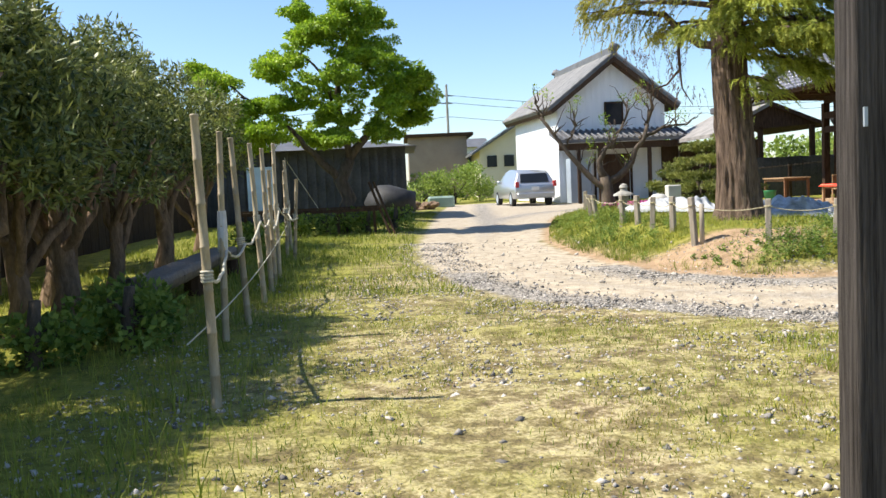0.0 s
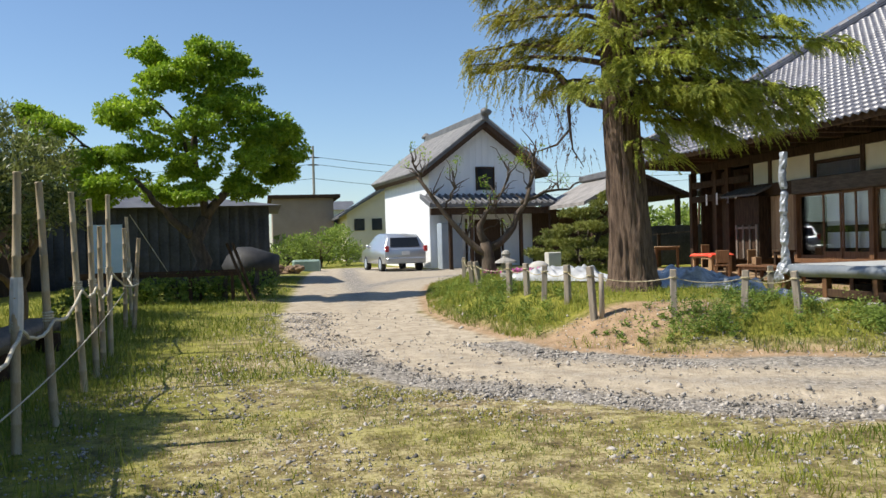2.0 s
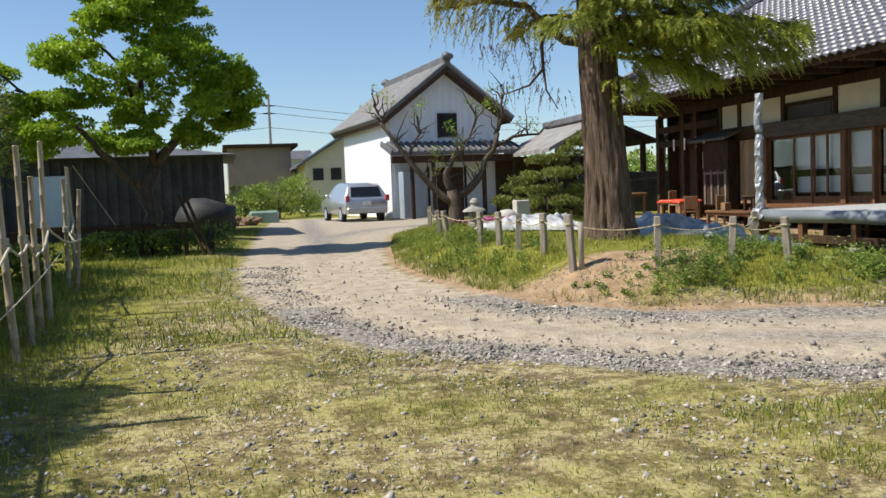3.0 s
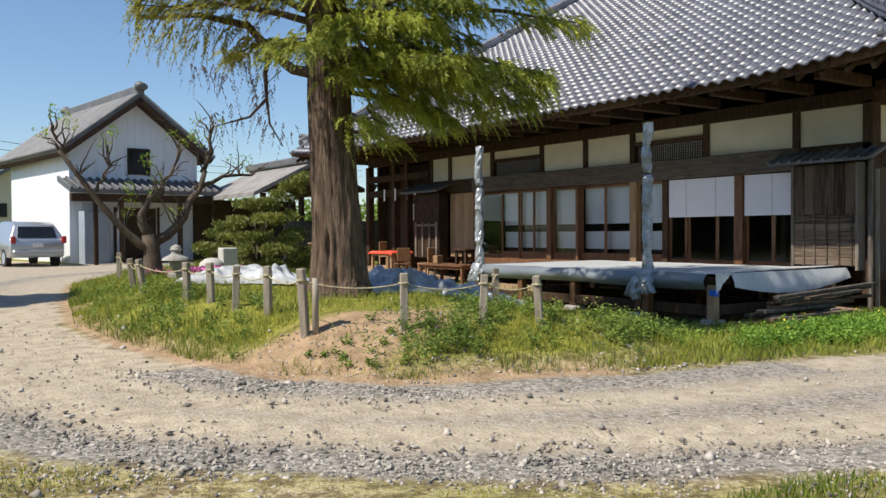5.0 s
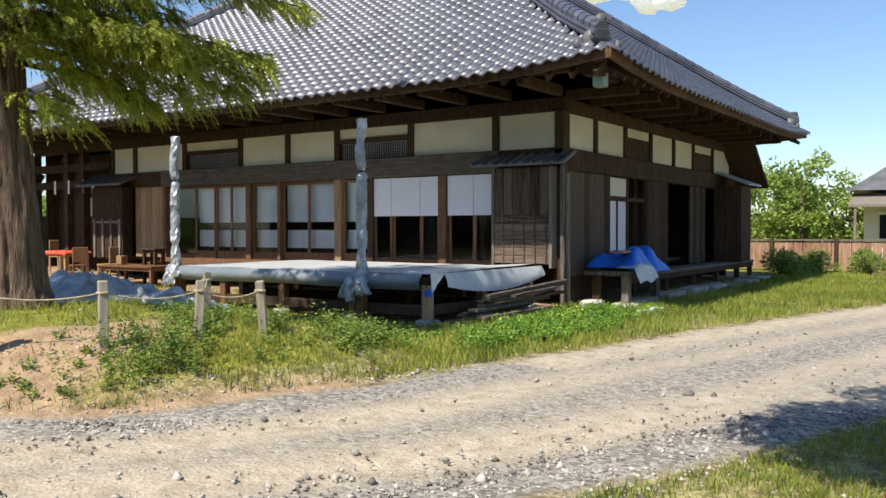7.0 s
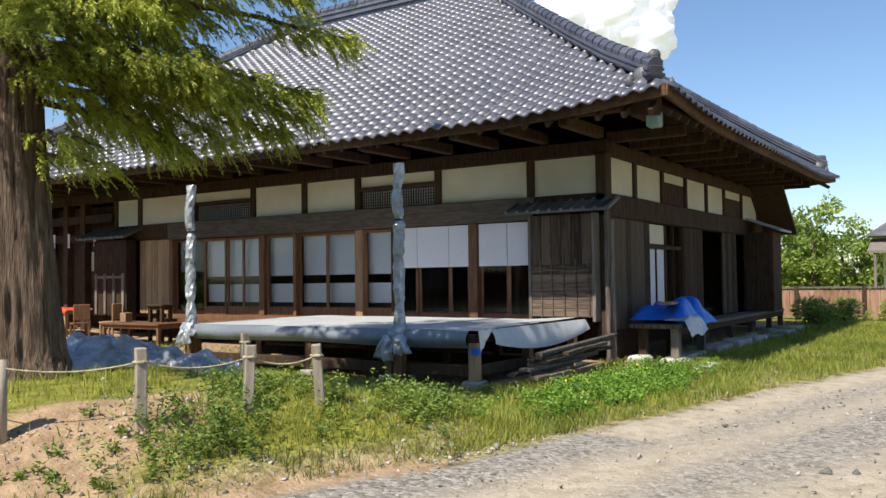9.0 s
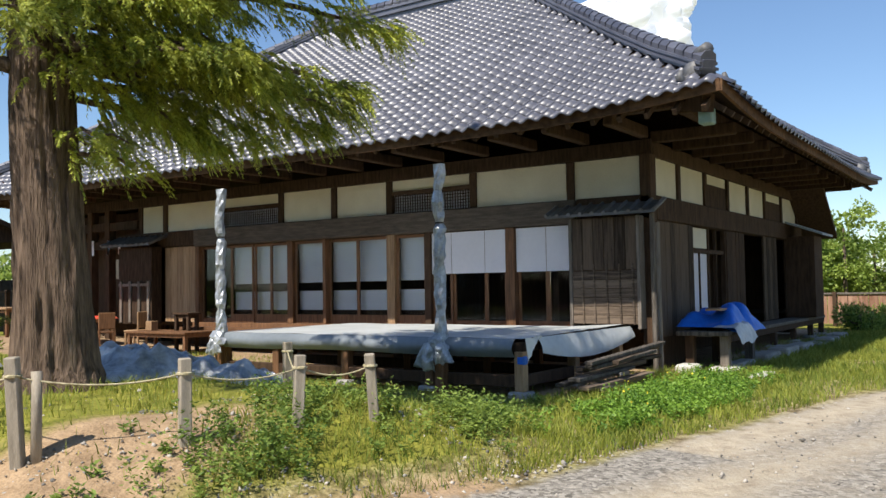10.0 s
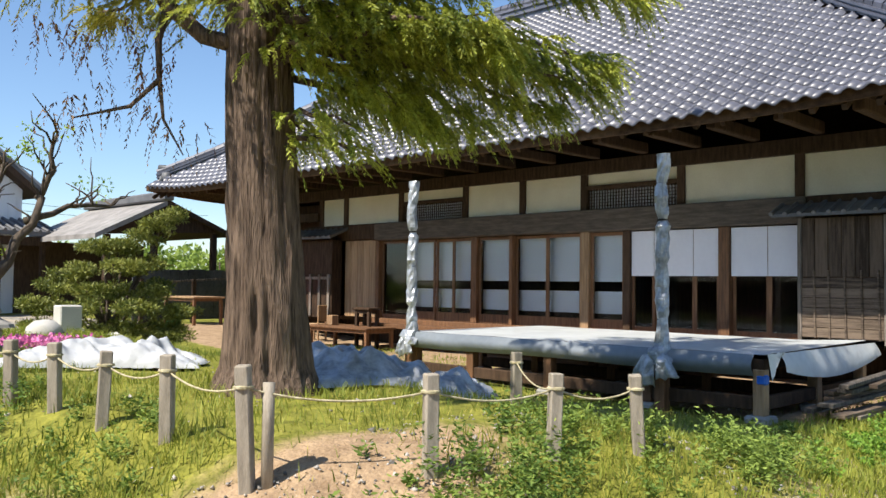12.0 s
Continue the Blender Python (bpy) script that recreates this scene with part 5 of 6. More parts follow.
part("foot_stone", Shape().rock((1.92, 3.52, -0.04), 0.17, rng, 0.5), CONCRETE, gate, "pale foot stone")

# ---- stake fence on the mound ----
STAKES = [(4.55, 21.1, 0.5, 0.03), (4.05, 18.2, 0.5, -0.1), (3.96, 17.3, 0.5, -0.14), (4.04, 15.55, 0.52, -0.02), (4.17, 15.0, 0.52, -0.03), (4.22, 14.3, 0.55, 0.04), (4.37, 13.65, 0.58, -0.01), (4.41, 12.75, 0.72, -0.06), (5.27, 12.1, 0.6, 0.0), (6.13, 11.83, 0.55, 0.05), (6.75, 11.57, 0.55, -0.10), (7.4, 13.2, 0.5, 0.0)]
heads = []
for x, y, h, lean in STAKES:
    z = ground_z(x, y)
    st = thing("stake", "grey weathered wooden stake leaning slightly", "stake", (x, y, z), "stakes of the rope fence")
    w2 = 0.042
    turn = rng.uniform(20, 70)
    part("shaft", Shape().box(-w2, w2, -w2, w2, -0.15, h, pose(0, 0, 0, 0, lean * 60, 0) @ pose(0, 0, 0, 0, 0, turn)), STAKE_WOOD, st, bevel=0.008)
    heads.append(Vector((x + lean * h * 1.0, y, z + h * 0.82)))
    part("rope_turn", Shape().lathe((lean * h * 0.86, 0, h * 0.82), [(0.045, -0.012), (0.062, -0.006), (0.062, 0.006), (0.045, 0.012)], 10), YELLOW_ROPE, st)
for a, b in zip(heads[:-2], heads[1:-1]):
    tagged(part("rope", Shape().tube(curve(a, b, -0.07, 10), 0.007, 6), YELLOW_ROPE, smooth=True), "thin yellow and black rope between stakes", "rope", "stake ropes")
tagged(part("rope", Shape().tube(curve(heads[-1], heads[-3], -0.08, 10), 0.007, 6), YELLOW_ROPE, smooth=True), "thin yellow and black rope between stakes", "rope", "stake ropes")
tagged(part("bamboo_stub", Shape().tube([(4.50, 12.68, ground_z(4.5, 12.68) - 0.1), (4.5, 12.68, 0.8), (4.5, 12.68, 1.04)], 0.036, 10), STAKE_WOOD, smooth=True), "short brown bamboo stub beside a stake", "stake")

# ---- covered stage in front of the house ----
stage = thing("stage", "low timber stage covered with grey vinyl sheeting", "stage")
SX0, SX1, SY0, SY1, SZ = 11.35, 14.75, 12.75, 18.75, 0.80


def stage_top(u, v):
    x, y = SX0 + (SX1 - SX0) * u, SY0 + (SY1 - SY0) * v
    return (x, y, SZ + 0.055 + 0.012 * noise.noise((x * 1.5, y * 1.5, 0)) + 0.04 * max(0, 1 - v * 6) * u)


part("cover", Shape().sheet(stage_top, 24, 40), GREY_SHEET, stage, "pale grey vinyl sheet", smooth=True)


def skirt(a, b, drop_fn, out, bulge=1.57):
    a, b, out = Vector(a), Vector(b), Vector(out)

    def fn(u, v):
        p = a.lerp(b, u)
        d = drop_fn(u)
        q = p + out * (0.03 + 0.09 * math.sin(v * bulge) + 0.02 * noise.noise((p.x * 4, p.y * 4, v))) - Vector((0, 0, d * v - 0.055))
        return q
    return Shape().sheet(fn, 60, 8)


# front edge of the same sheet, its shaded look painted in as darker grey
part("cover_front", skirt((SX0, SY0 + 0.1, SZ), (SX0, SY1, SZ), lambda u: 0.25 + 0.012 * math.sin(u * 9), (-1, 0, 0), 3.0), material("shade_painted_vinyl_fold", (0.13, 0.15, 0.17), (0.21, 0.235, 0.255), 0.4, scale=1.2, fine=10, bump=0.3), stage, "rolled grey vinyl edge painted darker as shade", smooth=True)
part("cover_side", skirt((SX0 + 0.35, SY0, SZ), (SX1 + 0.25, SY0, SZ), lambda u: 0.26 * math.sin(min(1, max(0.0, 0.15 + u * 0.8)) * 3.0) + 0.1, (0, -1, 0)), GREY_SHEET, stage, "hanging grey vinyl flap", smooth=True)
part("cover_corner", Shape().sheet(lambda u, v: (SX0 - 0.06 - 0.1 * v + 0.5 * u, SY0 - 0.07 - 0.1 * v * (1 - u), SZ + 0.07 - 0.3 * v * (1 - u) + 0.03 * noise.noise((u * 6, v * 6, 2))), 12, 8), material("cream_vinyl_back", (0.62, 0.6, 0.52), (0.74, 0.72, 0.64), 0.5, scale=2, fine=15), stage, "cream underside of the folded sheet", smooth=True)
part("blue_end", Shape().box(SX0 - 0.03, SX0 + 0.09, SY0 - 0.03, SY0 + 0.09, 0.50, 0.62), BLUE_SHEET, stage, bevel=0.02)
part("deck", Shape().box(SX0, SX1, SY0, SY1, SZ - 0.12, SZ), DARK_WOOD, stage)
for x in (SX0 + 0.05, 13.0, SX1 - 0.1):
    for y in (SY0 + 0.06, 14.3, 15.9, 17.4, SY1 - 0.1):
        z = ground_z(x, y)
        part("leg", Shape().box(x - 0.07, x + 0.07, y - 0.07, y + 0.07, z + 0.08, SZ - 0.12), TAN_WOOD if y < 12.9 else BROWN_WOOD, stage, bevel=0.008)
        part("foot_stone", Shape().box(x - 0.15, x + 0.15, y - 0.15, y + 0.15, z - 0.06, z + 0.08), STONE, stage, bevel=0.03)
# dark bars added under the deck to stand for the shadow there
for x in (SX0 + 0.05, 13.0):
    part("ground_beam", Shape().box(x - 0.05, x + 0.05, SY0 + 0.14, SY1, 0.2, 0.36), DARK_WOOD, stage, bevel=0.01)
part("ground_beam", Shape().box(SX0 + 0.13, SX1, SY0 + 0.02, SY0 + 0.1, 0.2, 0.36), DARK_WOOD, stage, bevel=0.01)
for y in (14.05, 18.68):
    z = ground_z(11.3, y)
    wp = thing("wrapped_post", "timber post wrapped in crinkled silver sheeting tied with cord", "post", (11.3, y, z), "wrapped posts")
    part("core", Shape().box(-0.07, 0.07, -0.07, 0.07, -0.05, 0.66 if y > 18 else 0.5), BROWN_WOOD, wp)
    pts, rad = [], []
    n = 34
    for i in range(n + 1):
        t = i / n
        tie = max(math.exp(-((t - c) / 0.018) ** 2) for c in (0.2, 0.46, 0.68, 0.86))
        pts.append((0.012 * math.sin(t * 21), 0.012 * math.sin(t * 17 + 1), 0.62 + t * (3.33 - 0.62 - z)))
        rad.append(0.084 - 0.026 * tie + rng.uniform(-0.009, 0.009) + (0.05 * (1 - t * 8) if t < 0.12 else 0))
    part("wrapping", Shape().tube(pts, rad, 14, 0.34, rng), SILVER, wp, smooth=False)
    for c in (0.2, 0.46, 0.68, 0.86):
        part("tie", Shape().lathe((0, 0, 0.62 + c * (2.71 - z)), [(0.055, -0.012), (0.072, 0), (0.055, 0.012)], 12), BLACK, wp)

    part("gathered_knot", Shape().rock((-0.06, 0.02, 0.78 - z), 0.13, rng, 0.9).rock((-0.09, -0.09, 0.70 - z), 0.1, rng, 0.8), SILVER, wp, "gathered knot of sheeting")
    for side, wide, drop in ((1, 0.34, 0.46), (-1, 0.30, 0.36)) if y < 18 else ((1, 0.16, 0.4), (-1, 0.16, 0.36)):
        def flap(u, v, side=side, wide=wide, drop=drop):
            yy = side * (0.02 + wide * u * (0.55 + 0.45 * v))
            fold = 0.035 * math.sin(u * 9 + side) * v + 0.03 * noise.noise((u * 5, v * 5, side * 3.0))
            return (-0.13 - 0.05 * math.sin(v * 2.4) + fold, yy, 0.83 - z - drop * v * (1 - 0.15 * u) - 0.06 * u * (1 - v) + 0.03 * noise.noise((u * 4, v * 3, 5)))
        flap_part = part("loose_flap", Shape().sheet(flap, 16, 12), SILVER, wp, "loose crumpled flap of the sheeting", smooth=True)
        flap_part.modifiers.new("thickness", "SOLIDIFY").thickness = 0.004


def crumpled(name, label, cx, cy, lx, ly, turn, high, mat, seed, folds=1.0):
    """A heap of crumpled plastic sheeting on the ground."""
    c, s = math.cos(turn), math.sin(turn)

    def fn(u, v):
        a, b = (u - 0.5), (v - 0.5)
        wob = 1 + 0.25 * noise.noise((u * 3 + seed, v * 3, 0))
        x, y = cx + (a * lx * c - b * ly * s) * wob, cy + (a * lx * s + b * ly * c) * wob
        edge = max(0.0, min(1.0, 4.5 * min(u, 1 - u, v, 1 - v)))
        ridge = 1 - abs(noise.noise((x * 1.5 + seed, y * 2.0, 1.3))) * 2.4
        z = high * edge ** 0.6 * (0.55 + 0.4 * ridge + 0.3 * noise.noise((x * 5, y * 5, seed))) + 0.09 * edge * (1 - abs(noise.noise((x * 5.5 + seed, y * 3.0, 7.7))) * 3.5) * folds + 0.012 * noise.noise((x * 14, y * 9, seed))
        return (x, y, ground_z(x, y) + 0.03 + max(0.0, z))
    return tagged(part(name, Shape().sheet(fn, 90, 50), mat, smooth=True), label, "tarp")


crumpled("tarp", "crumpled silver tarpaulin lying in a heap", 7.35, 14.95, 2.0, 1.3, -0.35, 0.30, SILVER, 3, 0.5)
crumpled("tarp", "crumpled silver tarpaulin end by the stage", 9.6, 16.2, 1.2, 1.0, 0.4, 0.24, SILVER, 9)
crumpled("tarp", "white plastic sheet bundled beside the trunk", 5.55, 17.2, 1.9, 1.0, -0.55, 0.24, WHITE_SHEET, 5, 0.4)

# ---- sitting places by the entrance ----
def table(name, label, cx, cy, lx, ly, h, top_mat, leg_mat, cat="table"):
    t = thing(name, label, cat, spot(cx, cy))
    part("tabletop", Shape().box(-lx / 2, lx / 2, -ly / 2, ly / 2, h - 0.05, h), top_mat, t, bevel=0.008)
    part("apron", Shape().box(-lx / 2 + 0.06, lx / 2 - 0.06, -ly / 2 + 0.06, ly / 2 - 0.06, h - 0.13, h - 0.052), leg_mat, t)
    for sx in (-1, 1):
        for sy in (-1, 1):
            x, y = sx * (lx / 2 - 0.08), sy * (ly / 2 - 0.08)
            part("leg", Shape().box(x - 0.04, x + 0.04, y - 0.04, y + 0.04, -0.03, h - 0.05), leg_mat, t, bevel=0.006)
    return t


red = table("garden_table", "table spread with a bright red felt cloth", 14.3, 27.2, 0.8, 1.3, 0.68, TAN_WOOD, TAN_WOOD)
cloth = tagged(part("tablecloth", Shape().sheet(lambda u, v: (13.85 + 0.9 * u, 26.5 + 1.4 * v, ground_z(14.3, 27.2) + 0.695 + 0.012 * noise.noise((u * 5, v * 5, 0)) - 0.12 * max(0, abs(u - 0.5) - 0.42) * 8 - 0.1 * max(0, abs(v - 0.5) - 0.44) * 8), 20, 30), RED_CLOTH, smooth=True), "red felt cloth laid over the table", "tablecloth")
table("low_bench", "wide low brown wooden bench before the doors", 14.35, 24.0, 0.9, 2.2, 0.52, BROWN_WOOD, BROWN_WOOD, "bench")
table("step_stool", "small dark step stool on the bench", 14.6, 23.7, 0.4, 0.6, 0.95, DARK_WOOD, DARK_WOOD, "stool")
table("work_table", "rough brown work table by the board wall", 14.2, 31.0, 1.0, 1.8, 0.8, TAN_WOOD, BROWN_WOOD)


def chair(x, y, turn, mat, label):
    c = thing("garden_chair", label, "chair", group="chairs by the red table")
    part("seat", Shape().box(-0.21, 0.21, -0.2, 0.2, 0.40, 0.44), mat, c, bevel=0.01)
    part("backrest", Shape().box(-0.2, 0.2, 0.17, 0.21, 0.5, 0.9), mat, c, bevel=0.015)
    for sx in (-0.18, 0.18):
        part("leg", Shape().box(sx - 0.02, sx + 0.02, -0.18, -0.14, 0, 0.4), mat, c)
        part("leg", Shape().box(sx - 0.02, sx + 0.02, 0.17, 0.208, 0, 0.5), mat, c)
    moved(c, pose(x, y, ground_z(x, y), 0, 0, turn))


chair(13.9, 25.9, 160, BROWN_WOOD, "brown wooden chair beside the red table")
chair(14.7, 25.8, 200, TAN_WOOD, "tan wooden chair beside the red table")
chair(14.9, 28.4, 20, TAN_WOOD, "tan wooden chair at the house wall")
tub = tagged(part("bucket", Shape().lathe(spot(13.4, 30.6), [(0.17, 0.0), (0.22, 0.34), (0.235, 0.36), (0.21, 0.35), (0.16, 0.03)], 18), GREEN_BUCKET, smooth=True), "green plastic bucket under the table", "bucket")
tagged(part("crate", Shape().box(14.2, 14.4, 24.5, 24.72, ground_z(14.35, 24.0) + 0.52, ground_z(14.35, 24.0) + 0.75), TAN_WOOD, bevel=0.01), "small pale wooden box on the bench", "box")

# board wall and open shed past the house
barrier = thing("board_wall", "grey board wall with a slanting rail", "wall")
for i in range(24):
    x = 13.6 + i * 0.31
    part("board", Shape().box(x, x + 0.3, 33.6, 33.65, 0.3, 2.0 + rng.uniform(-0.02, 0.02)), SHED_GREY, barrier)
part("rail", Shape().bar((13.2, 32.4, 1.55), (16.6, 32.4, 1.75), 0.08, 0.06), GREY_WOOD, barrier)
for x in (13.3, 15.0, 16.5):
    part("rail_post", Shape().box(x - 0.05, x + 0.05, 32.36, 32.46, 0.3, 1.7), DARK_WOOD, barrier)
shed = thing("open_shed", "open shed with a weathered tiled gable roof", "shed")
for sx, x0, z0, x1, z1 in ((-1, 12.9, 3.1, 15.3, 4.3), (1, 15.3, 4.35, 17.7, 3.35)):
    part("roof_slope", Shape().add([(x0, 34.8, z0), (x1, 34.8, z1), (x1, 41, z1), (x0, 41, z0), (x0, 34.8, z0 - 0.16), (x1, 34.8, z1 - 0.16), (x1, 41, z1 - 0.16), (x0, 41, z0 - 0.16)],
                                   [(0, 1, 2, 3), (7, 6, 5, 4), (0, 4, 5, 1), (1, 5, 6, 2), (2, 6, 7, 3), (3, 7, 4, 0)]), material("mossy_roof", (0.16, 0.15, 0.14), (0.34, 0.32, 0.30), 0.8, scale=2, fine=20) if sx < 0 else DARK_WOOD, shed)
part("ridge", Shape().box(15.1, 15.5, 34.7, 41.1, 4.3, 4.6), OLD_TILE, shed, bevel=0.05)
part("gable_board", Shape().add([(13.2, 35.0, 3.1), (17.4, 35.0, 3.35), (15.3, 35.0, 4.2), (13.2, 35.1, 3.1), (17.4, 35.1, 3.35), (15.3, 35.1, 4.2)], [(0, 1, 2), (5, 4, 3), (0, 3, 4, 1), (1, 4, 5, 2), (2, 5, 3, 0)]), DARK_WOOD, shed)
for x in (13.4, 15.0, 17.2):
    part("post", Shape().box(x - 0.09, x + 0.09, 35.0, 35.18, 0.3, 3.3 if x > 14 else 3.1), DARK_WOOD, shed)
part("back_wall", Shape().box(12.5, 17.3, 40.5, 40.6, 0.3, 3.0), DARK_WOOD, shed)
lamp = thing("yard_lamp", "dark lamp head on a slanted pole", "lamp")
part("pole", Shape().tube([(17.75, 34.5, 0.3), (17.9, 34.5, 3.2)], 0.05, 8), DARK_WOOD, lamp)
part("head", Shape().lathe((17.9, 34.5, 3.2), [(0.06, 0), (0.2, 0.22), (0.2, 0.3), (0.05, 0.34)], 12), BLACK, lamp)

lantern = thing("stone_lantern", "low grey stone lantern on the mound", "lantern", spot(4.95, 18.9))
part("base", Shape().lathe((0, 0, 0), [(0.22, -0.05), (0.2, 0.12), (0.1, 0.16), (0.1, 0.26)], 10), STONE, lantern)
part("fire_box", Shape().box(-0.12, 0.12, -0.12, 0.12, 0.26, 0.42), STONE, lantern, bevel=0.02)
part("cap", Shape().lathe((0, 0, 0.42), [(0.33, 0.0), (0.3, 0.05), (0.12, 0.14), (0.1, 0.2), (0.14, 0.24), (0.1, 0.32), (0.02, 0.36)], 12), STONE, lantern, "mushroom-shaped cap")
lantern.scale = (0.75, 0.75, 0.75)
for x, y, r in ((7.6, 23.0, 0.22), (8.1, 22.6, 0.25), (6.6, 21.8, 0.28), (7.2, 24.5, 0.2)):
    tagged(part("garden_stone", Shape().rock(spot(x, y), r, rng, 0.8), CONCRETE, smooth=True), "pale garden stone in the grass", "stone", "garden stones")
tagged(part("stone_block", Shape().box(7.0, 7.35, 22.2, 22.5, ground_z(7.2, 22.3) - 0.05, ground_z(7.2, 22.3) + 0.45), CONCRETE, bevel=0.02), "pale squared stone block by the shrub", "stone")
n = 900
c = np.stack([rs.normal(5.6, 0.35, n), rs.normal(19.4, 0.25, n), np.zeros(n)], 1)
c[:, 2] = height(c[:, 0], c[:, 1]) + rs.uniform(0.02, 0.14, n)
tagged(new("moss_phlox", leaf_mesh("moss_phlox", c, rs.normal(size=(n, 3)) + np.array([0, 0, 1]), 0.05, 0.05, PINK, rs)), "patch of pink moss phlox in the grass", "flowers", kind="stuff")

# ---- by the house corner ----
trestle = thing("trestle_bench", "old plank bench under blue tarpaulin", "bench")
for x in (16.0, 17.5):
    part("leg", Shape().box(x - 0.08, x + 0.08, 11.35, 11.5, 0.14, 0.66), GREY_WOOD, trestle, bevel=0.01)
    part("leg", Shape().box(x - 0.07, x + 0.07, 11.95, 12.1, 0.08, 0.66), DARK_WOOD, trestle, bevel=0.01)
part("top", Shape().box(15.75, 17.9, 11.3, 12.2, 0.66, 0.74), GREY_WOOD, trestle, bevel=0.01)
part("foot_stone", Shape().box(15.7, 16.3, 11.2, 11.65, 0.0, 0.14), CONCRETE, trestle, bevel=0.04)
part("foot_stone", Shape().box(15.35, 15.75, 11.75, 12.1, 0.0, 0.2), CONCRETE, trestle, bevel=0.04)


def heap(x0, x1, y0, y1, z0, high, mat, seed, name, label, hang=0.25):
    def fn(u, v):
        x, y = x0 + (x1 - x0) * u, y0 + (y1 - y0) * v
        e = min(u, 1 - u, v, 1 - v) * 5
        z = z0 + high * min(1, e) * (0.6 + 0.6 * noise.noise((x * 2.5 + seed, y * 2.5, 0))) - hang * max(0, 1 - v * 4) * (0.8 + 0.35 * noise.noise((u * 3.0, seed, 0.5)))
        return (x, y + 0.03 * noise.noise((x * 9, z * 9, seed)), z)
    return tagged(part(name, Shape().sheet(fn, 40, 26), mat, smooth=True), label, "tarp")


heap(15.9, 16.9, 11.1, 11.6, 0.80, 0.10, WHITE_SHEET, 2, "tarp", "pale torn sheet hanging over the bench", 0.34)
heap(16.0, 17.9, 11.22, 12.3, 0.80, 0.40, BLUE_SHEET, 4, "tarp", "bright blue tarpaulin heaped on the bench", 0.14)
tagged(part("plank", Shape().box(16.0, 17.0, 11.5, 11.75, 1.08, 1.12), TAN_WOOD, bevel=0.006), "short tan plank on the blue tarpaulin", "plank")
for i in range(11):
    y = 12.45 - rng.uniform(0, 0.6)
    z = 0.14 + 0.06 * i * 0.6
    tagged(part("plank", Shape().bar((11.7 + rng.uniform(0, 0.9), y + rng.uniform(-0.1, 0.15), z), (14.4 + rng.uniform(-0.9, 0.3), y - rng.uniform(-0.2, 0.2), z + rng.uniform(0.0, 0.12)), rng.uniform(0.1, 0.2), 0.05), CASE_WOOD if i % 2 else GREY_WOOD, bevel=0.006), "grey weathered plank in a loose pile", "plank", "plank pile")
tagged(part("kerb_slab", Shape().box(14.7, 15.5, 10.5, 10.72, 0.0, 0.14), CONCRETE, bevel=0.02), "pale concrete slab in the grass", "slab")
for i in range(7):
    x = 16.2 + i * 1.5
    tagged(part("step_stone", Shape().box(x, x + 1.1, 11.2 + rng.uniform(-0.1, 0.1), 11.55, 0.0, 0.12 + rng.uniform(0, 0.12)), STONE, bevel=0.03), "grey stone block along the veranda", "stone", "veranda stones")

cone = thing("traffic_cone", "orange traffic cone with white bands", "cone", spot(5.60, 5.64))
part("base", Shape().box(-0.19, 0.19, -0.19, 0.19, 0, 0.035), ORANGE, cone, bevel=0.01)
part("body", Shape().lathe((0, 0, 0), [(0.14, 0.035), (0.035, 0.62), (0.02, 0.64)], 24), ORANGE, cone, smooth=True)
for z0, z1 in ((0.22, 0.30), (0.42, 0.51)):
    part("band", Shape().lathe((0, 0, 0), [(0.1455 - 0.178 * (z0 - 0.035), z0), (0.1455 - 0.178 * (z1 - 0.035), z1)], 24), WHITE_PLASTIC, cone, "white reflective band", smooth=True)

fence = thing("board_fence", "weathered reddish board fence with a capping rail", "fence")
FA, FB = Vector((31.6, 14.5, 0.0)), Vector((34.0, -8.0, 0.0))
nb = 74
for i in range(nb):
    p, q = FA.lerp(FB, i / nb), FA.lerp(FB, (i + 0.93) / nb)
    part("board", Shape().bar(p + Vector((0, 0, 0.62)), q + Vector((0, 0, 0.62)), 0.025, 0.95), FENCE_WOOD, fence)
part("cap_rail", Shape().bar(FA + Vector((0, 0, 1.14)), FB + Vector((0, 0, 1.14)), 0.12, 0.06), GREY_WOOD, fence)
for i in range(12):
    p = FA.lerp(FB, i / 11) + Vector((-0.08, 0, 0))
    part("fence_post", Shape().box(p.x - 0.06, p.x + 0.06, p.y - 0.06, p.y + 0.06, 0, 1.2), DARK_WOOD, fence)

cottage = thing("cottage", "small tiled cottage beyond the fence", "house")
part("wall", Shape().box(40.0, 47, 0.5, 9.0, 0, 3.0), BEIGE, cottage)
part("window", Shape().box(39.95, 39.99, 5.6, 8.4, 1.1, 2.1), DARK_GLASS, cottage)
part("window_frame", Shape().box(39.9, 39.94, 5.5, 8.5, 2.1, 2.2).box(39.9, 39.94, 5.5, 8.5, 1.0, 1.1).box(39.9, 39.94, 6.9, 7.0, 1.1, 2.1), WHITE_PLASTIC, cottage)
part("porch_roof", Shape().add([(40, 0, 3.0), (40, 9.4, 3.0), (38.7, 9.4, 2.5), (38.7, 0, 2.5), (40, 0, 2.9), (40, 9.4, 2.9), (38.7, 9.4, 2.4), (38.7, 0, 2.4)], [(0, 1, 2, 3), (7, 6, 5, 4), (0, 4, 5, 1), (1, 5, 6, 2), (2, 6, 7, 3), (3, 7, 4, 0)]), GREY_WOOD, cottage)
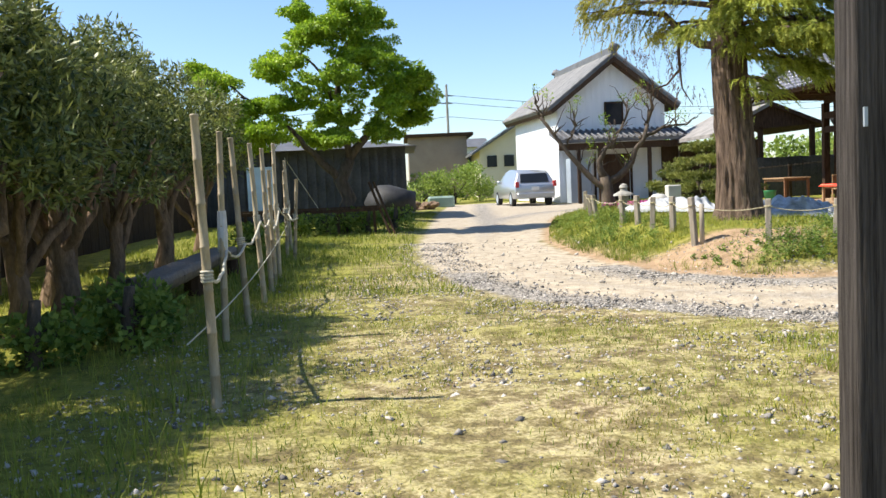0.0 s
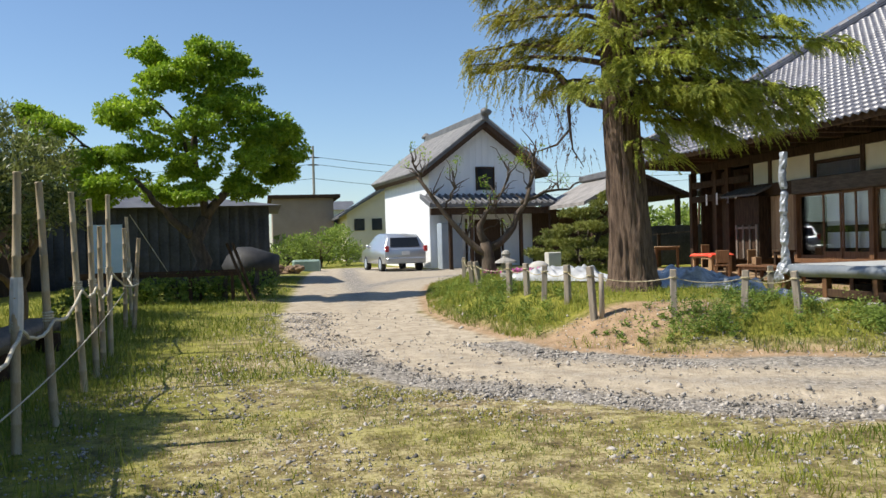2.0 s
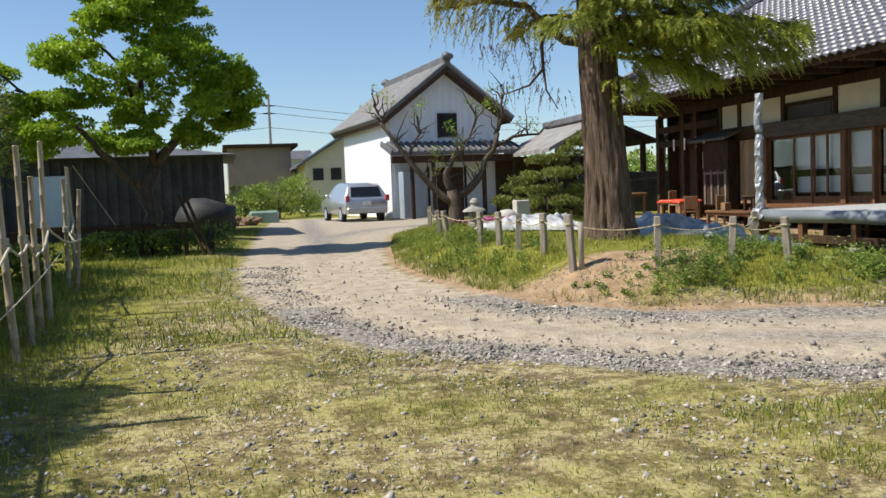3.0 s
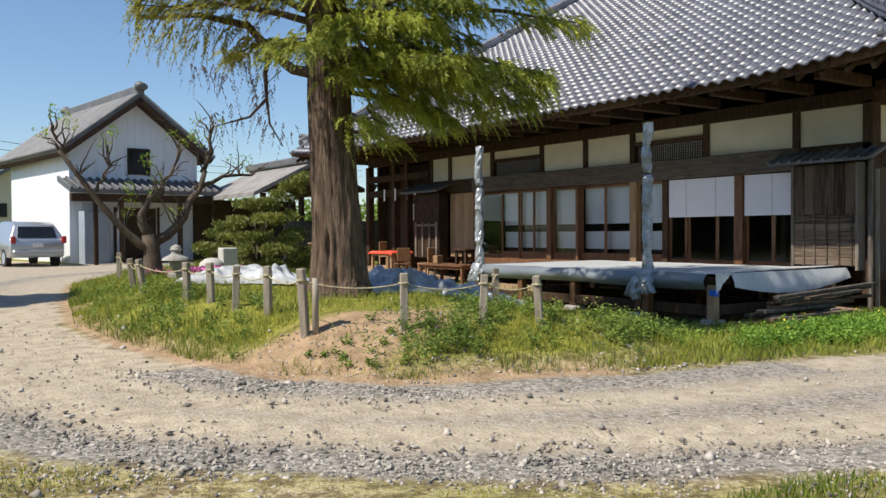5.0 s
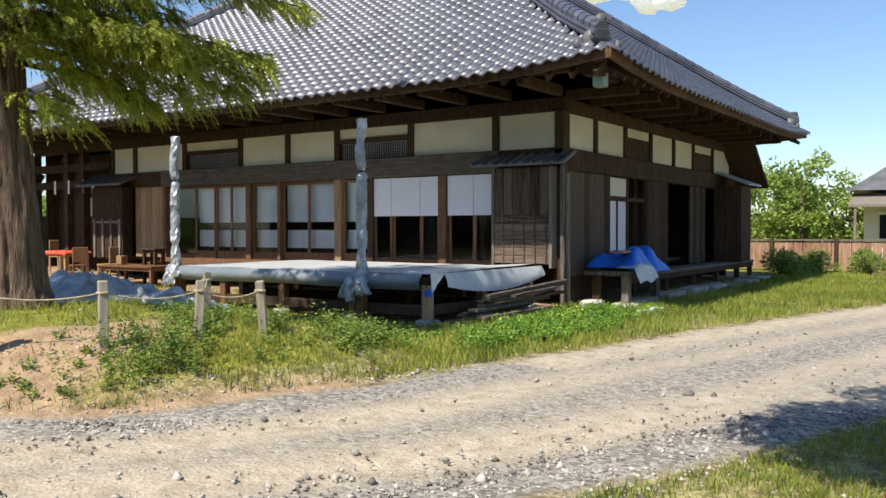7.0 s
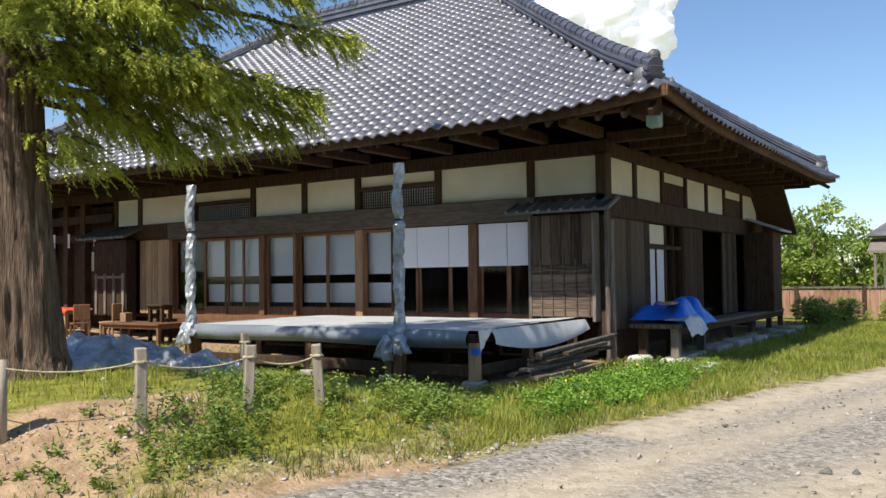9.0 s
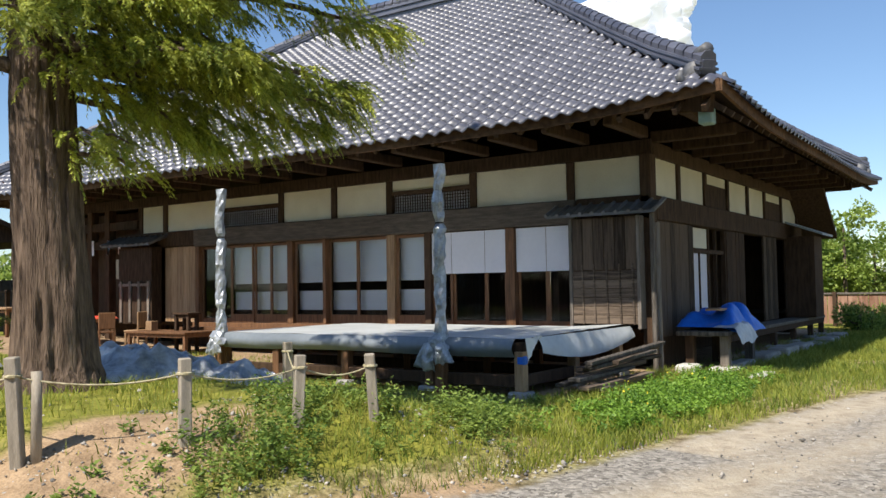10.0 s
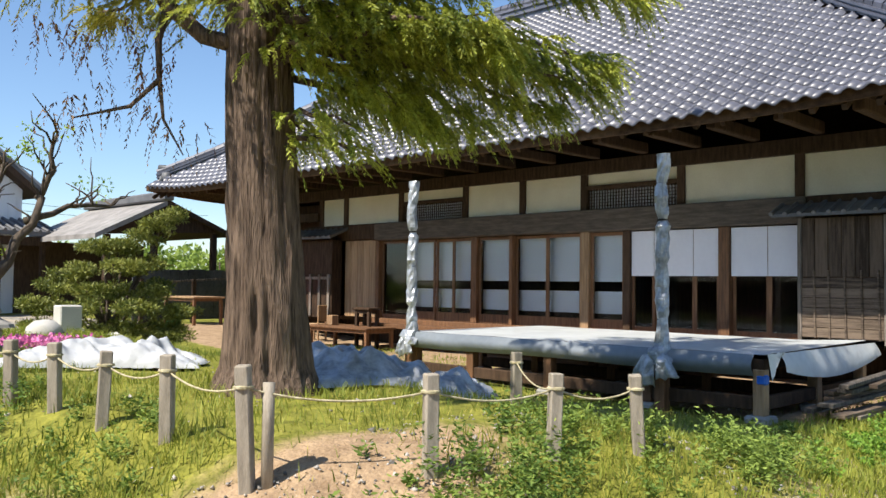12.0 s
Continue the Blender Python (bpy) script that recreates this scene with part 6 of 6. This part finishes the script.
part("roof", Shape().add([(39.4, 0, 3.1), (47.5, 0, 3.1), (47.5, 9.6, 3.1), (39.4, 9.6, 3.1), (43.4, 2.5, 5.6), (43.4, 6.5, 5.6)], [(0, 1, 4), (1, 2, 5, 4), (2, 3, 5), (3, 0, 4, 5), (3, 2, 1, 0)]), OLD_TILE, cottage)
part("porch_post", Shape().box(38.75, 38.85, 9.1, 9.2, 0, 2.5), GREY_WOOD, cottage)
moved(cottage, Matrix.Translation((0, 1.7, 0)))

# ---- far end of the drive ----
def car(m):
    c = thing("parked_car", "silver estate car parked on the gravel", "car")
    half = [(-2.28, 0.5), (-2.30, 0.95), (-2.22, 1.02), (-1.95, 1.5), (-1.6, 1.64), (-0.4, 1.68), (0.35, 1.6), (1.2, 1.06), (2.1, 0.92), (2.3, 0.7), (2.28, 0.35), (-2.2, 0.35)]
    s = Shape()
    prof = []
    for k, (wdt, ins) in enumerate(((0.80, 0.06), (0.90, 0.0), (0.90, 0.0), (0.80, 0.06))):
        y = (-1, -0.93, 0.93, 1)[k]
        prof.append([(px * (1 - ins * 0.3), y * 0.92 * (1 if pz < 1.1 else 0.80), pz - (ins if pz > 1.1 else 0)) for px, pz in half])
    n = len(half)
    v = [p for row in prof for p in row]
    f = [(r * n + i, r * n + (i + 1) % n, (r + 1) * n + (i + 1) % n, (r + 1) * n + i) for r in range(3) for i in range(n)] + [tuple(range(n - 1, -1, -1)), tuple(3 * n + i for i in range(n))]
    part("body", s.add(v, f), CAR_PAINT, c, bevel=0.03, smooth=True)
    part("rear_window", Shape().add([(-2.215, -0.66, 1.08), (-2.215, 0.66, 1.08), (-2.0, 0.6, 1.47), (-2.0, -0.6, 1.47), (-2.15, -0.66, 1.08), (-2.15, 0.66, 1.08), (-1.94, 0.6, 1.47), (-1.94, -0.6, 1.47)], [(0, 3, 2, 1), (4, 5, 6, 7), (0, 1, 5, 4), (2, 3, 7, 6), (1, 2, 6, 5), (3, 0, 4, 7)]), DARK_GLASS, c, "dark rear window")
    for sy in (-1, 1):
        for x0, x1 in ((-1.75, -1.05), (-0.98, -0.1), (-0.02, 0.75)):
            part("side_window", Shape().add([(x0, sy * 0.835, 1.12), (x1, sy * 0.835, 1.12), (min(x1, 0.45), sy * 0.75, 1.5), (x0 + 0.08, sy * 0.75, 1.5), (x0, sy * 0.8, 1.12), (x1, sy * 0.8, 1.12), (min(x1, 0.45), sy * 0.7, 1.5), (x0 + 0.08, sy * 0.7, 1.5)], [(0, 1, 2, 3), (7, 6, 5, 4), (0, 4, 5, 1), (1, 5, 6, 2), (2, 6, 7, 3), (3, 7, 4, 0)]), DARK_GLASS, c)
        part("tail_lamp", Shape().box(-2.33, -2.2, sy * 0.86 - 0.12, sy * 0.86 + 0.04, 0.86, 1.12), TAIL_RED, c, "red tail lamp", bevel=0.02)
        part("mirror", Shape().box(0.6, 0.75, sy * 0.98 - 0.08, sy * 0.98 + 0.08, 1.05, 1.2), CAR_PAINT, c, bevel=0.03)
        for x in (-1.4, 1.4):
            wheel = part("wheel", Shape().tube([(x, sy * 0.74, 0.33), (x, sy * 0.93, 0.33)], 0.34, 20), BLACK, c)
            part("rim", Shape().tube([(x, sy * 0.932, 0.33), (x, sy * 0.94, 0.33)], 0.22, 16), METAL_GREY, wheel)
    part("bumper", Shape().box(-2.4, -2.24, -0.86, 0.86, 0.36, 0.62), CAR_PAINT, c, bevel=0.04)
    part("number_plate", Shape().box(-2.34, -2.31, -0.17, 0.17, 0.72, 0.88), WHITE_PLASTIC, c, "plain white number plate")
    moved(c, m)


car(pose(5.72, 40.2, 0.37, 0, 0, 96))

back_shed = thing("old_shed", "dark corrugated shed behind the maple", "shed")
part("wall", Shape().box(-9.0, 0.2, 30.0, 36, 0.2, 2.9), SHED_GREY, back_shed)
for i in range(30):
    x = -8.95 + i * 0.31
    part("corrugation", Shape().box(x, x + 0.14, 29.94, 29.998, 0.2, 2.9), SHED_GREY, back_shed)
part("roof", Shape().add([(-9.6, 29.4, 2.9), (0.6, 29.4, 2.9), (0.6, 36.5, 2.9), (-9.6, 36.5, 2.9), (-6.5, 33, 3.7), (-4.5, 33, 3.7)], [(0, 1, 5, 4), (1, 2, 5), (2, 3, 4, 5), (3, 0, 4), (3, 2, 1, 0)]), OLD_TILE, back_shed)
part("blue_sheet", Shape().box(-5.3, -4.3, 29.88, 29.93, 0.9, 2.4), material("pale_blue_sheet", (0.42, 0.55, 0.68), (0.52, 0.64, 0.76), 0.5), back_shed, "pale blue sheet hung on the wall")
truck = thing("covered_machine", "machine under a black cover", "machine", spot(-0.35, 27.5))
part("cover", Shape().rock((0, 0, 0.65), 0.75, rng, 0.75), BLACK, truck, smooth=True)
part("wheel", Shape().tube([(0.3, -0.65, 0.2), (0.3, -0.5, 0.2)], 0.22, 14), BLACK, truck)
for i in range(26):
    x, y = rng.uniform(0.3, 1.6), rng.uniform(38.0, 39.5)
    tagged(part("firewood", Shape().rock((x, y, ground_z(x, y) + rng.uniform(0.0, 0.3)), rng.uniform(0.12, 0.22), rng, 0.6), TAN_BARK), "rubble and cut wood in a pile", "rubble", "rubble pile")
tagged(part("bin_cover", Shape().box(1.3, 2.6, 42, 43, 0.35, 0.95), GREEN_ROOF, bevel=0.08), "low green covered bin", "bin")


def building(name, label, x0, x1, y0, y1, z1, wall, roof, roof_h, wins):
    b = thing(name, label, "house")
    part("wall", Shape().box(x0, x1, y0, y1, 0.0, z1), wall, b)
    if roof_h:
        ym = (y0 + y1) / 2
        part("roof", Shape().add([(x0 - 0.5, y0 - 0.5, z1), (x1 + 0.5, y0 - 0.5, z1), (x1 + 0.5, y1 + 0.5, z1), (x0 - 0.5, y1 + 0.5, z1), (x0 - 0.5, ym, z1 + roof_h), (x1 + 0.5, ym, z1 + roof_h)], [(0, 1, 5, 4), (2, 3, 4, 5), (3, 0, 4), (1, 2, 5), (3, 2, 1, 0)]), roof, b)
    else:
        part("roof", Shape().box(x0 - 0.3, x1 + 0.5, y0 - 0.5, y1 + 0.3, z1, z1 + 0.25), roof, b, bevel=0.02)
    for wx, wz, ww, wh in wins:
        wn = part("window", Shape().box(wx, wx + ww, y0 - 0.06, y0 - 0.004, wz, wz + wh), DARK_GLASS, b)
        part("frame", Shape().box(wx - 0.06, wx, y0 - 0.1, y0 - 0.002, wz - 0.06, wz + wh + 0.06).box(wx + ww, wx + ww + 0.06, y0 - 0.1, y0 - 0.002, wz - 0.06, wz + wh + 0.06).box(wx, wx + ww, y0 - 0.1, y0 - 0.062, wz + wh, wz + wh + 0.06), WHITE_PLASTIC, wn)
    return b


building("flat_house", "taupe flat-roofed house in the distance", 0.7, 5.2, 66, 74, 5.2, TAUPE, DARK_WOOD, 0, ())
building("white_house", "white neighbouring house with small windows", 6.0, 8.0, 80, 88, 4.9, WHITE_WALL, OLD_TILE, 1.0, ((6.3, 1.6, 1.0, 0.8), (6.3, 3.4, 1.0, 0.8)))
gable = thing("beige_house", "beige house with solar panels on its roof", "house")
part("wall", Shape().add([(5.6, 60, 0), (10.5, 60, 0), (10.5, 60, 5.0), (8.6, 60, 5.6), (5.6, 60, 3.9), (5.6, 68, 0), (10.5, 68, 0), (10.5, 68, 5.0), (8.6, 68, 5.6), (5.6, 68, 3.9)], [(0, 1, 2, 3, 4), (9, 8, 7, 6, 5), (0, 4, 9, 5), (1, 6, 7, 2), (4, 3, 8, 9), (3, 2, 7, 8), (0, 5, 6, 1)]), BEIGE, gable)
part("roof", Shape().add([(5.0, 59.5, 3.6), (8.7, 59.5, 5.85), (8.7, 68.5, 5.85), (5.0, 68.5, 3.6), (5.0, 59.5, 3.45), (8.7, 59.5, 5.65), (8.7, 68.5, 5.65), (5.0, 68.5, 3.45)], [(0, 1, 2, 3), (7, 6, 5, 4), (0, 4, 5, 1), (1, 5, 6, 2), (2, 6, 7, 3), (3, 7, 4, 0)]), OLD_TILE, gable)
part("solar_panel", Shape().add([(5.6, 60.5, 4.02), (8.2, 60.5, 5.6), (8.2, 66.5, 5.6), (5.6, 66.5, 4.02), (5.6, 60.5, 3.98), (8.2, 60.5, 5.56), (8.2, 66.5, 5.56), (5.6, 66.5, 3.98)], [(0, 1, 2, 3), (7, 6, 5, 4), (0, 4, 5, 1), (1, 5, 6, 2), (2, 6, 7, 3), (3, 7, 4, 0)]), DARK_GLASS, gable)
for wx in (6.1, 7.3):
    part("window", Shape().box(wx, wx + 0.7, 59.94, 59.996, 2.6, 3.4), DARK_GLASS, gable)
building("green_roof_house", "low house with a green tin roof", -4.5, -0.2, 46, 52, 2.2, TAUPE, GREEN_ROOF, 1.6, ())
pole = thing("utility_pole", "thin concrete utility pole with cross arms", "pole")
part("shaft", Shape().tube([(5.5, 95, 0), (5.5, 95, 12.5)], [0.18, 0.12], 8), STONE, pole)
part("cross_arm", Shape().box(4.8, 6.2, 94.95, 95.05, 11.2, 11.3), DARK_WOOD, pole)
part("cross_arm", Shape().box(4.9, 6.1, 94.95, 95.05, 10.4, 10.5), DARK_WOOD, pole)
for z in (11.35, 10.55, 9.0):
    tagged(part("wire", Shape().tube(curve((5.5, 95, z), (-60, 100, z - 2), -1.2, 12), 0.03, 4), BLACK), "overhead wire from the utility pole", "wire", "wires")
    tagged(part("wire", Shape().tube(curve((5.5, 95, z), (60, 110, z - 1), -1.2, 12), 0.03, 4), BLACK), "overhead wire from the utility pole", "wire", "wires")

# cumulus behind the roof
s = Shape()
for dx, dy, dz, r in ((0, 0, 0, 32), (-34, 0, -8, 28), (26, 0, -12, 26), (44, 0, 8, 13), (54, 0, 14, 9), (-60, 0, -6, 24), (8, 0, 12, 22), (30, 0, -26, 22), (-25, 0, 12, 20), (62, 0, 18, 6)):
    ax = math.radians(67.5)
    for _ in range(9):
        o = Vector((rng.gauss(0, 1), rng.gauss(0, 1), rng.gauss(0, 1))).normalized() * r * 0.6
        px, py = 700 * math.sin(ax + dx / 800), 700 * math.cos(ax + dx / 800)
        s.rock((px + o.x, py + o.y, 214 + dz + o.z), r * rng.uniform(0.35, 0.6), rng, 0.85)
tagged(part("cloud", s, CLOUD, smooth=True), "white cumulus cloud beyond the roof", "cloud", kind="structure")

# ---- loose gravel ----
def stones(name, pts, size, label):
    n = len(pts)
    base = np.array([(1, 0, 0), (-1, 0, 0), (0, 1, 0), (0, -1, 0), (0, 0, 1), (0, 0, -1)], float)
    tri = np.array([(0, 2, 4), (2, 1, 4), (1, 3, 4), (3, 0, 4), (2, 0, 5), (1, 2, 5), (3, 1, 5), (0, 3, 5)])
    r = size * np.exp(rs.normal(0, 0.45, (n, 1, 1)))
    sh = rs.uniform(0.6, 1.35, (n, 1, 3)) * np.array([1, 1, 0.7])
    a = rs.uniform(0, 6.28, n)
    rot = np.stack([np.stack([np.cos(a), -np.sin(a), 0 * a], 1), np.stack([np.sin(a), np.cos(a), 0 * a], 1), np.stack([0 * a, 0 * a, 1 + 0 * a], 1)], 1)
    v = np.einsum("nij,nkj->nki", rot, base[None] * r * sh + rs.normal(0, 0.25, (n, 6, 3)) * r) + pts[:, None, :]
    me = raw_mesh(name, v.reshape(-1, 3), (tri[None] + 6 * np.arange(n)[:, None, None]).reshape(-1, 3), GRAVEL)
    return tagged(new(name, me), label, "gravel", kind="stuff")


def scatter(n, x0, x1, y0, y1, weight):
    """Points on the ground, kept with the chance that weight gives."""
    x, y = rs.uniform(x0, x1, n), rs.uniform(y0, y1, n)
    keep = rs.uniform(0, 1, n) < weight(x, y)
    x, y = x[keep], y[keep]
    return np.stack([x, y, height(x, y)], 1)


def patchy(x, y, s=0.8, seed=0.0):
    return np.array([noise.noise((a * s, b * s, seed)) for a, b in zip(x, y)]) * 0.5 + 0.5


def edge_weight(x, y):
    d = road_distance(x, y)
    near = (y < 16.5 - 1.2 * x) | (x < 1.6)
    return np.where(near, np.exp(-((d + 0.25) / 0.45) ** 2), 0) + 0.045 * (np.abs(d) < 3) * (d < 0.3) + 0.03 * (d >= 0.3)


stones("edge_gravel", scatter(150000, -1.5, 14, 2, 18, edge_weight), 0.0115, "grey crushed stone along the edge of the drive")
stones("yard_pebbles", scatter(60000, -2.5, 9, 1.6, 13, lambda x, y: 0.5 * (road_distance(x, y) > 0) * (patchy(x, y, 0.7, 3) > 0.42)), 0.011, "small stones scattered in the thin lawn")


# ---- grass ----
def blades(name, pts, h, w, mat, label, bend=0.5, splay=0.35):
    n = len(pts)
    a = rs.uniform(0, 6.28, n)
    side = np.stack([np.cos(a), np.sin(a), 0 * a], 1)
    hh = h * rs.uniform(0.45, 1.3, (n, 1))
    tip = np.concatenate([rs.normal(0, splay, (n, 2)), np.ones((n, 1))], 1) * hh
    tip[:, 2:] -= bend * 0.15 * hh
    mid = tip * np.array([0.4, 0.4, 0.6])
    ww = w * rs.uniform(0.7, 1.3, (n, 1))
    base = pts - np.array([0, 0, 0.01])
    v = np.stack([base - side * ww / 2, base + side * ww / 2, base + mid + side * ww * 0.4, base + tip, base + mid - side * ww * 0.4], 1).reshape(-1, 3)
    f = (np.array([(0, 1, 2), (0, 2, 4), (4, 2, 3)])[None] + 5 * np.arange(n)[:, None, None]).reshape(-1, 3)
    return tagged(new(name, raw_mesh(name, v, f, mat)), label, "grass", kind="stuff")


def off_road(x, y, m=0.0):
    return road_distance(x, y) > m


def lawn_w(x, y):
    p = patchy(x, y, 0.75, 1.0) * 0.6 + patchy(x, y, 2.6, 5.0) * 0.4
    return off_road(x, y, 0.15) * np.clip((p - 0.40) * 5, 0.04, 1)


blades("lawn_grass", scatter(120000, -5, 9.5, 1.6, 13, lambda x, y: lawn_w(x, y) * (y < 12.5 - 0.9 * x)), 0.05, 0.006, GRASS, "short patchy lawn grass")
blades("dry_grass", scatter(120000, -4, 9.5, 1.6, 13, lambda x, y: 0.7 * off_road(x, y, 0.2) * (patchy(x, y, 1.1, 8.0) > 0.46) * (y < 12.5 - 0.9 * x)), 0.035, 0.006, DRY_GRASS, "short yellowed grass and moss in the lawn")
blades("far_lawn_grass", scatter(70000, -6, 3, 11, 34, lambda x, y: off_road(x, y, 0.1) * (x < 1.5) * np.clip(patchy(x, y, 0.6, 2) * 2 - 0.5, 0.1, 1)), 0.11, 0.012, GRASS, "longer grass along the drive")
blades("tall_grass", scatter(26000, -3.2, 0.5, 3, 20, lambda x, y: np.exp(-((x + 1.7 + 0.03 * y) / 0.7) ** 2) * np.clip(patchy(x, y, 1.6, 4) * 3 - 1, 0.05, 1)), 0.19, 0.008, GRASS, "tufts of tall grass at the bamboo poles", splay=0.25)


def mound_w(x, y):
    d = road_distance(x, y)
    m = mound(x, y, d)
    bare = np.exp(-((x - 4.9) ** 2 / 3.0 + (y - 12.4) ** 2 / 0.7))
    return (d > 0.12) * np.clip(1.1 - 1.15 * bare, 0.12, 1) * np.clip(patchy(x, y, 1.3, 6) * 2.4 - 0.7, 0.06, 1) * (x < 9.6) * (m > 0.0) * np.where((x > 4.6) & (y > 12.6), 0.45, 1)


blades("mound_grass", scatter(150000, 2.6, 9.6, 9.8, 26, mound_w), 0.12, 0.009, GRASS, "meadow grass on the mound")
blades("mound_hay", scatter(60000, 2.6, 9.6, 9.8, 22, lambda x, y: 0.75 * mound_w(x, y)), 0.07, 0.007, DRY_GRASS, "dry yellow grass on the mound")
blades("verge_grass", scatter(110000, 8.0, 30, 6.5, 13.0, lambda x, y: off_road(x, y, 0.05) * (y < 12.4) * np.clip(patchy(x, y, 1.0, 7) * 2.2 - 0.4, 0.1, 1) * np.where((x > 15.5) & (y > 11.4), 0.1, 1)), 0.14, 0.012, GRASS, "green verge along the drive")
blades("stage_grass", scatter(26000, 8.6, 14.5, 12.2, 24.5, lambda x, y: np.clip(patchy(x, y, 0.9, 3) * 2 - 0.5, 0.05, 1) * np.where((x > 11.4) & (y < 18.7), 0.1, 1)), 0.10, 0.012, GRASS, "grass before the house")
blades("right_lawn", scatter(90000, 3.0, 12, 1.0, 7.2, lambda x, y: off_road(x, y, 0.1) * np.clip(patchy(x, y, 1.0, 9) * 2 - 0.3, 0.1, 1)), 0.09, 0.008, GRASS, "grass in the shade by the gate")


def weeds(name, plants, cx, cy, sx, sy, h, label, ln=0.048, leaves=80, mat=WEED):
    """Leafy plants: each a handful of leaning stems with leaves up their length."""
    x, y = rs.normal(cx, sx, plants), rs.normal(cy, sy, plants)
    k = road_distance(x, y) > 0.2
    x, y = x[k], y[k]
    tall = h * rs.uniform(0.45, 1.15, len(x))
    m = len(x) * leaves
    own = np.repeat(np.arange(len(x)), leaves)
    stem = rs.integers(0, 7, m)
    a = stem * 0.9 + own * 2.1
    f = rs.uniform(0.1, 1.0, m)
    lean = 0.45 * tall[own] * f
    px, py = x[own] + np.cos(a) * lean + rs.normal(0, 0.012, m), y[own] + np.sin(a) * lean + rs.normal(0, 0.012, m)
    c = np.stack([px, py, height(px, py) + f * tall[own] * (1 - 0.12 * (stem % 3))], 1)
    t = rs.uniform(0, 6.28, m)
    ax = np.stack([np.cos(t), np.sin(t), rs.uniform(-0.2, 0.8, m)], 1)
    return tagged(new(name, leaf_mesh(name, c, ax, ln, ln * (0.36 if mat is WEED else 0.7), mat, rs)), label, "weeds", kind="stuff")


weeds("mugwort", 52, 5.8, 11.65, 0.6, 0.28, 0.32, "bushy dark green weeds on the foot of the mound")
weeds("mugwort", 45, 7.75, 11.2, 0.35, 0.2, 0.32, "bushy green weeds beside the drive")
weeds("mugwort", 22, 6.6, 12.1, 0.4, 0.25, 0.25, "green weeds between the stakes")
weeds("mugwort", 70, 3.9, 16.5, 0.4, 2.0, 0.25, "green weeds along the mound's side")
weeds("clover", 420, 11.9, 10.9, 1.3, 0.32, 0.24, "dense green clover along the verge", 0.04, 90, CLOVER)
weeds("clover", 60, 9.4, 12.3, 0.7, 0.4, 0.15, "low weeds in the shade of the stage", 0.05)
weeds("clover", 12, 4.6, 12.0, 0.5, 0.25, 0.1, "small weeds in the bare earth", 0.06, 30)
n = 16
x, y = rs.uniform(9, 13, n), rs.uniform(10.3, 11.4, n)
tagged(new("dandelions", leaf_mesh("dandelions", np.stack([x, y, height(x, y) + 0.28], 1), rs.normal(size=(n, 3)) * 0.3 + np.array([0, 0, 1]), 0.03, 0.04, YELLOW, rs)), "yellow flowers dotted in the verge", "flowers", kind="stuff")

# ---- roof tiles, the pieces last ----
TW, TL = 0.275, 0.245
tile_u = np.linspace(0, 1, 8)
prof = 0.034 * np.sin(2 * np.pi * (tile_u - 0.12)) - 0.008
tv = np.concatenate([np.stack([tile_u * TW * 1.03, np.full(8, yy), prof + zz], 1) for yy, zz in ((-0.02, 0.0), (TL * 1.08, 0.03), (TL * 1.08, -0.004))])
tf = np.array([(r * 8 + i, r * 8 + i + 1, (r + 1) * 8 + i + 1, (r + 1) * 8 + i) for r in range(2) for i in range(7)])
tile_me = raw_mesh("tile", tv, tf, TILE, True)
slope = math.hypot(1, PITCH)


def tile_places(front):
    rows = int(run * slope / TL)
    for r in range(rows + 1):
        d = (r + 1) * TL / slope - 0.12
        lo, hi = (EAVE_Y, END_Y) if front else (EAVE_X, BACK_X)
        k = int((hi - lo) / TW)
        for c in range(k):
            a = lo + 0.06 + c * TW
            if a + TW / 2 < lo + d - 0.05 or a + TW / 2 > hi - d + 0.05:
                continue
            yield r, a, d


def tile_matrix(front, a, d):
    if front:
        p = Vector((EAVE_X + d, a, 0))
        cross, down = Vector((0, 1, 0)), Vector((-1, 0, -PITCH)).normalized()
    else:
        p = Vector((a, EAVE_Y + d, 0))
        cross, down = Vector((1, 0, 0)), Vector((0, -1, -PITCH)).normalized()
    mid = p + cross * TW / 2
    p.z = roof_z(max(mid.x, EAVE_X), max(mid.y, EAVE_Y)) + 0.035
    normal = Vector((-PITCH, 0, 1)).normalized() if front else Vector((0, -PITCH, 1)).normalized()
    return Matrix(((cross.x, down.x, normal.x, p.x), (cross.y, down.y, normal.y, p.y), (cross.z, down.z, normal.z, p.z), (0, 0, 0, 1)))


singles, rest = 0, {True: [], False: []}
for front in (True, False):
    for r, a, d in tile_places(front):
        m = tile_matrix(front, a, d)
        if front and r < 8 and a < 20.5 and singles < 300:
            ob = new("tile", tile_me)
            ob.parent = house
            ob.matrix_basis = m
            singles += 1
        else:
            rest[front].append(np.array(m))
for front in (True, False):
    M = np.array(rest[front])
    v = np.einsum("nij,kj->nki", M[:, :3, :3], tv) + M[:, None, :3, 3]
    ob = new("roof_tiles", raw_mesh("roof_tiles", v.reshape(-1, 3), (tf[None] + len(tv) * np.arange(len(M))[:, None, None]).reshape(-1, 4), TILE, True))
    ob.parent = house
    tagged(ob, "courses of silver-grey pantiles", kind="stuff")
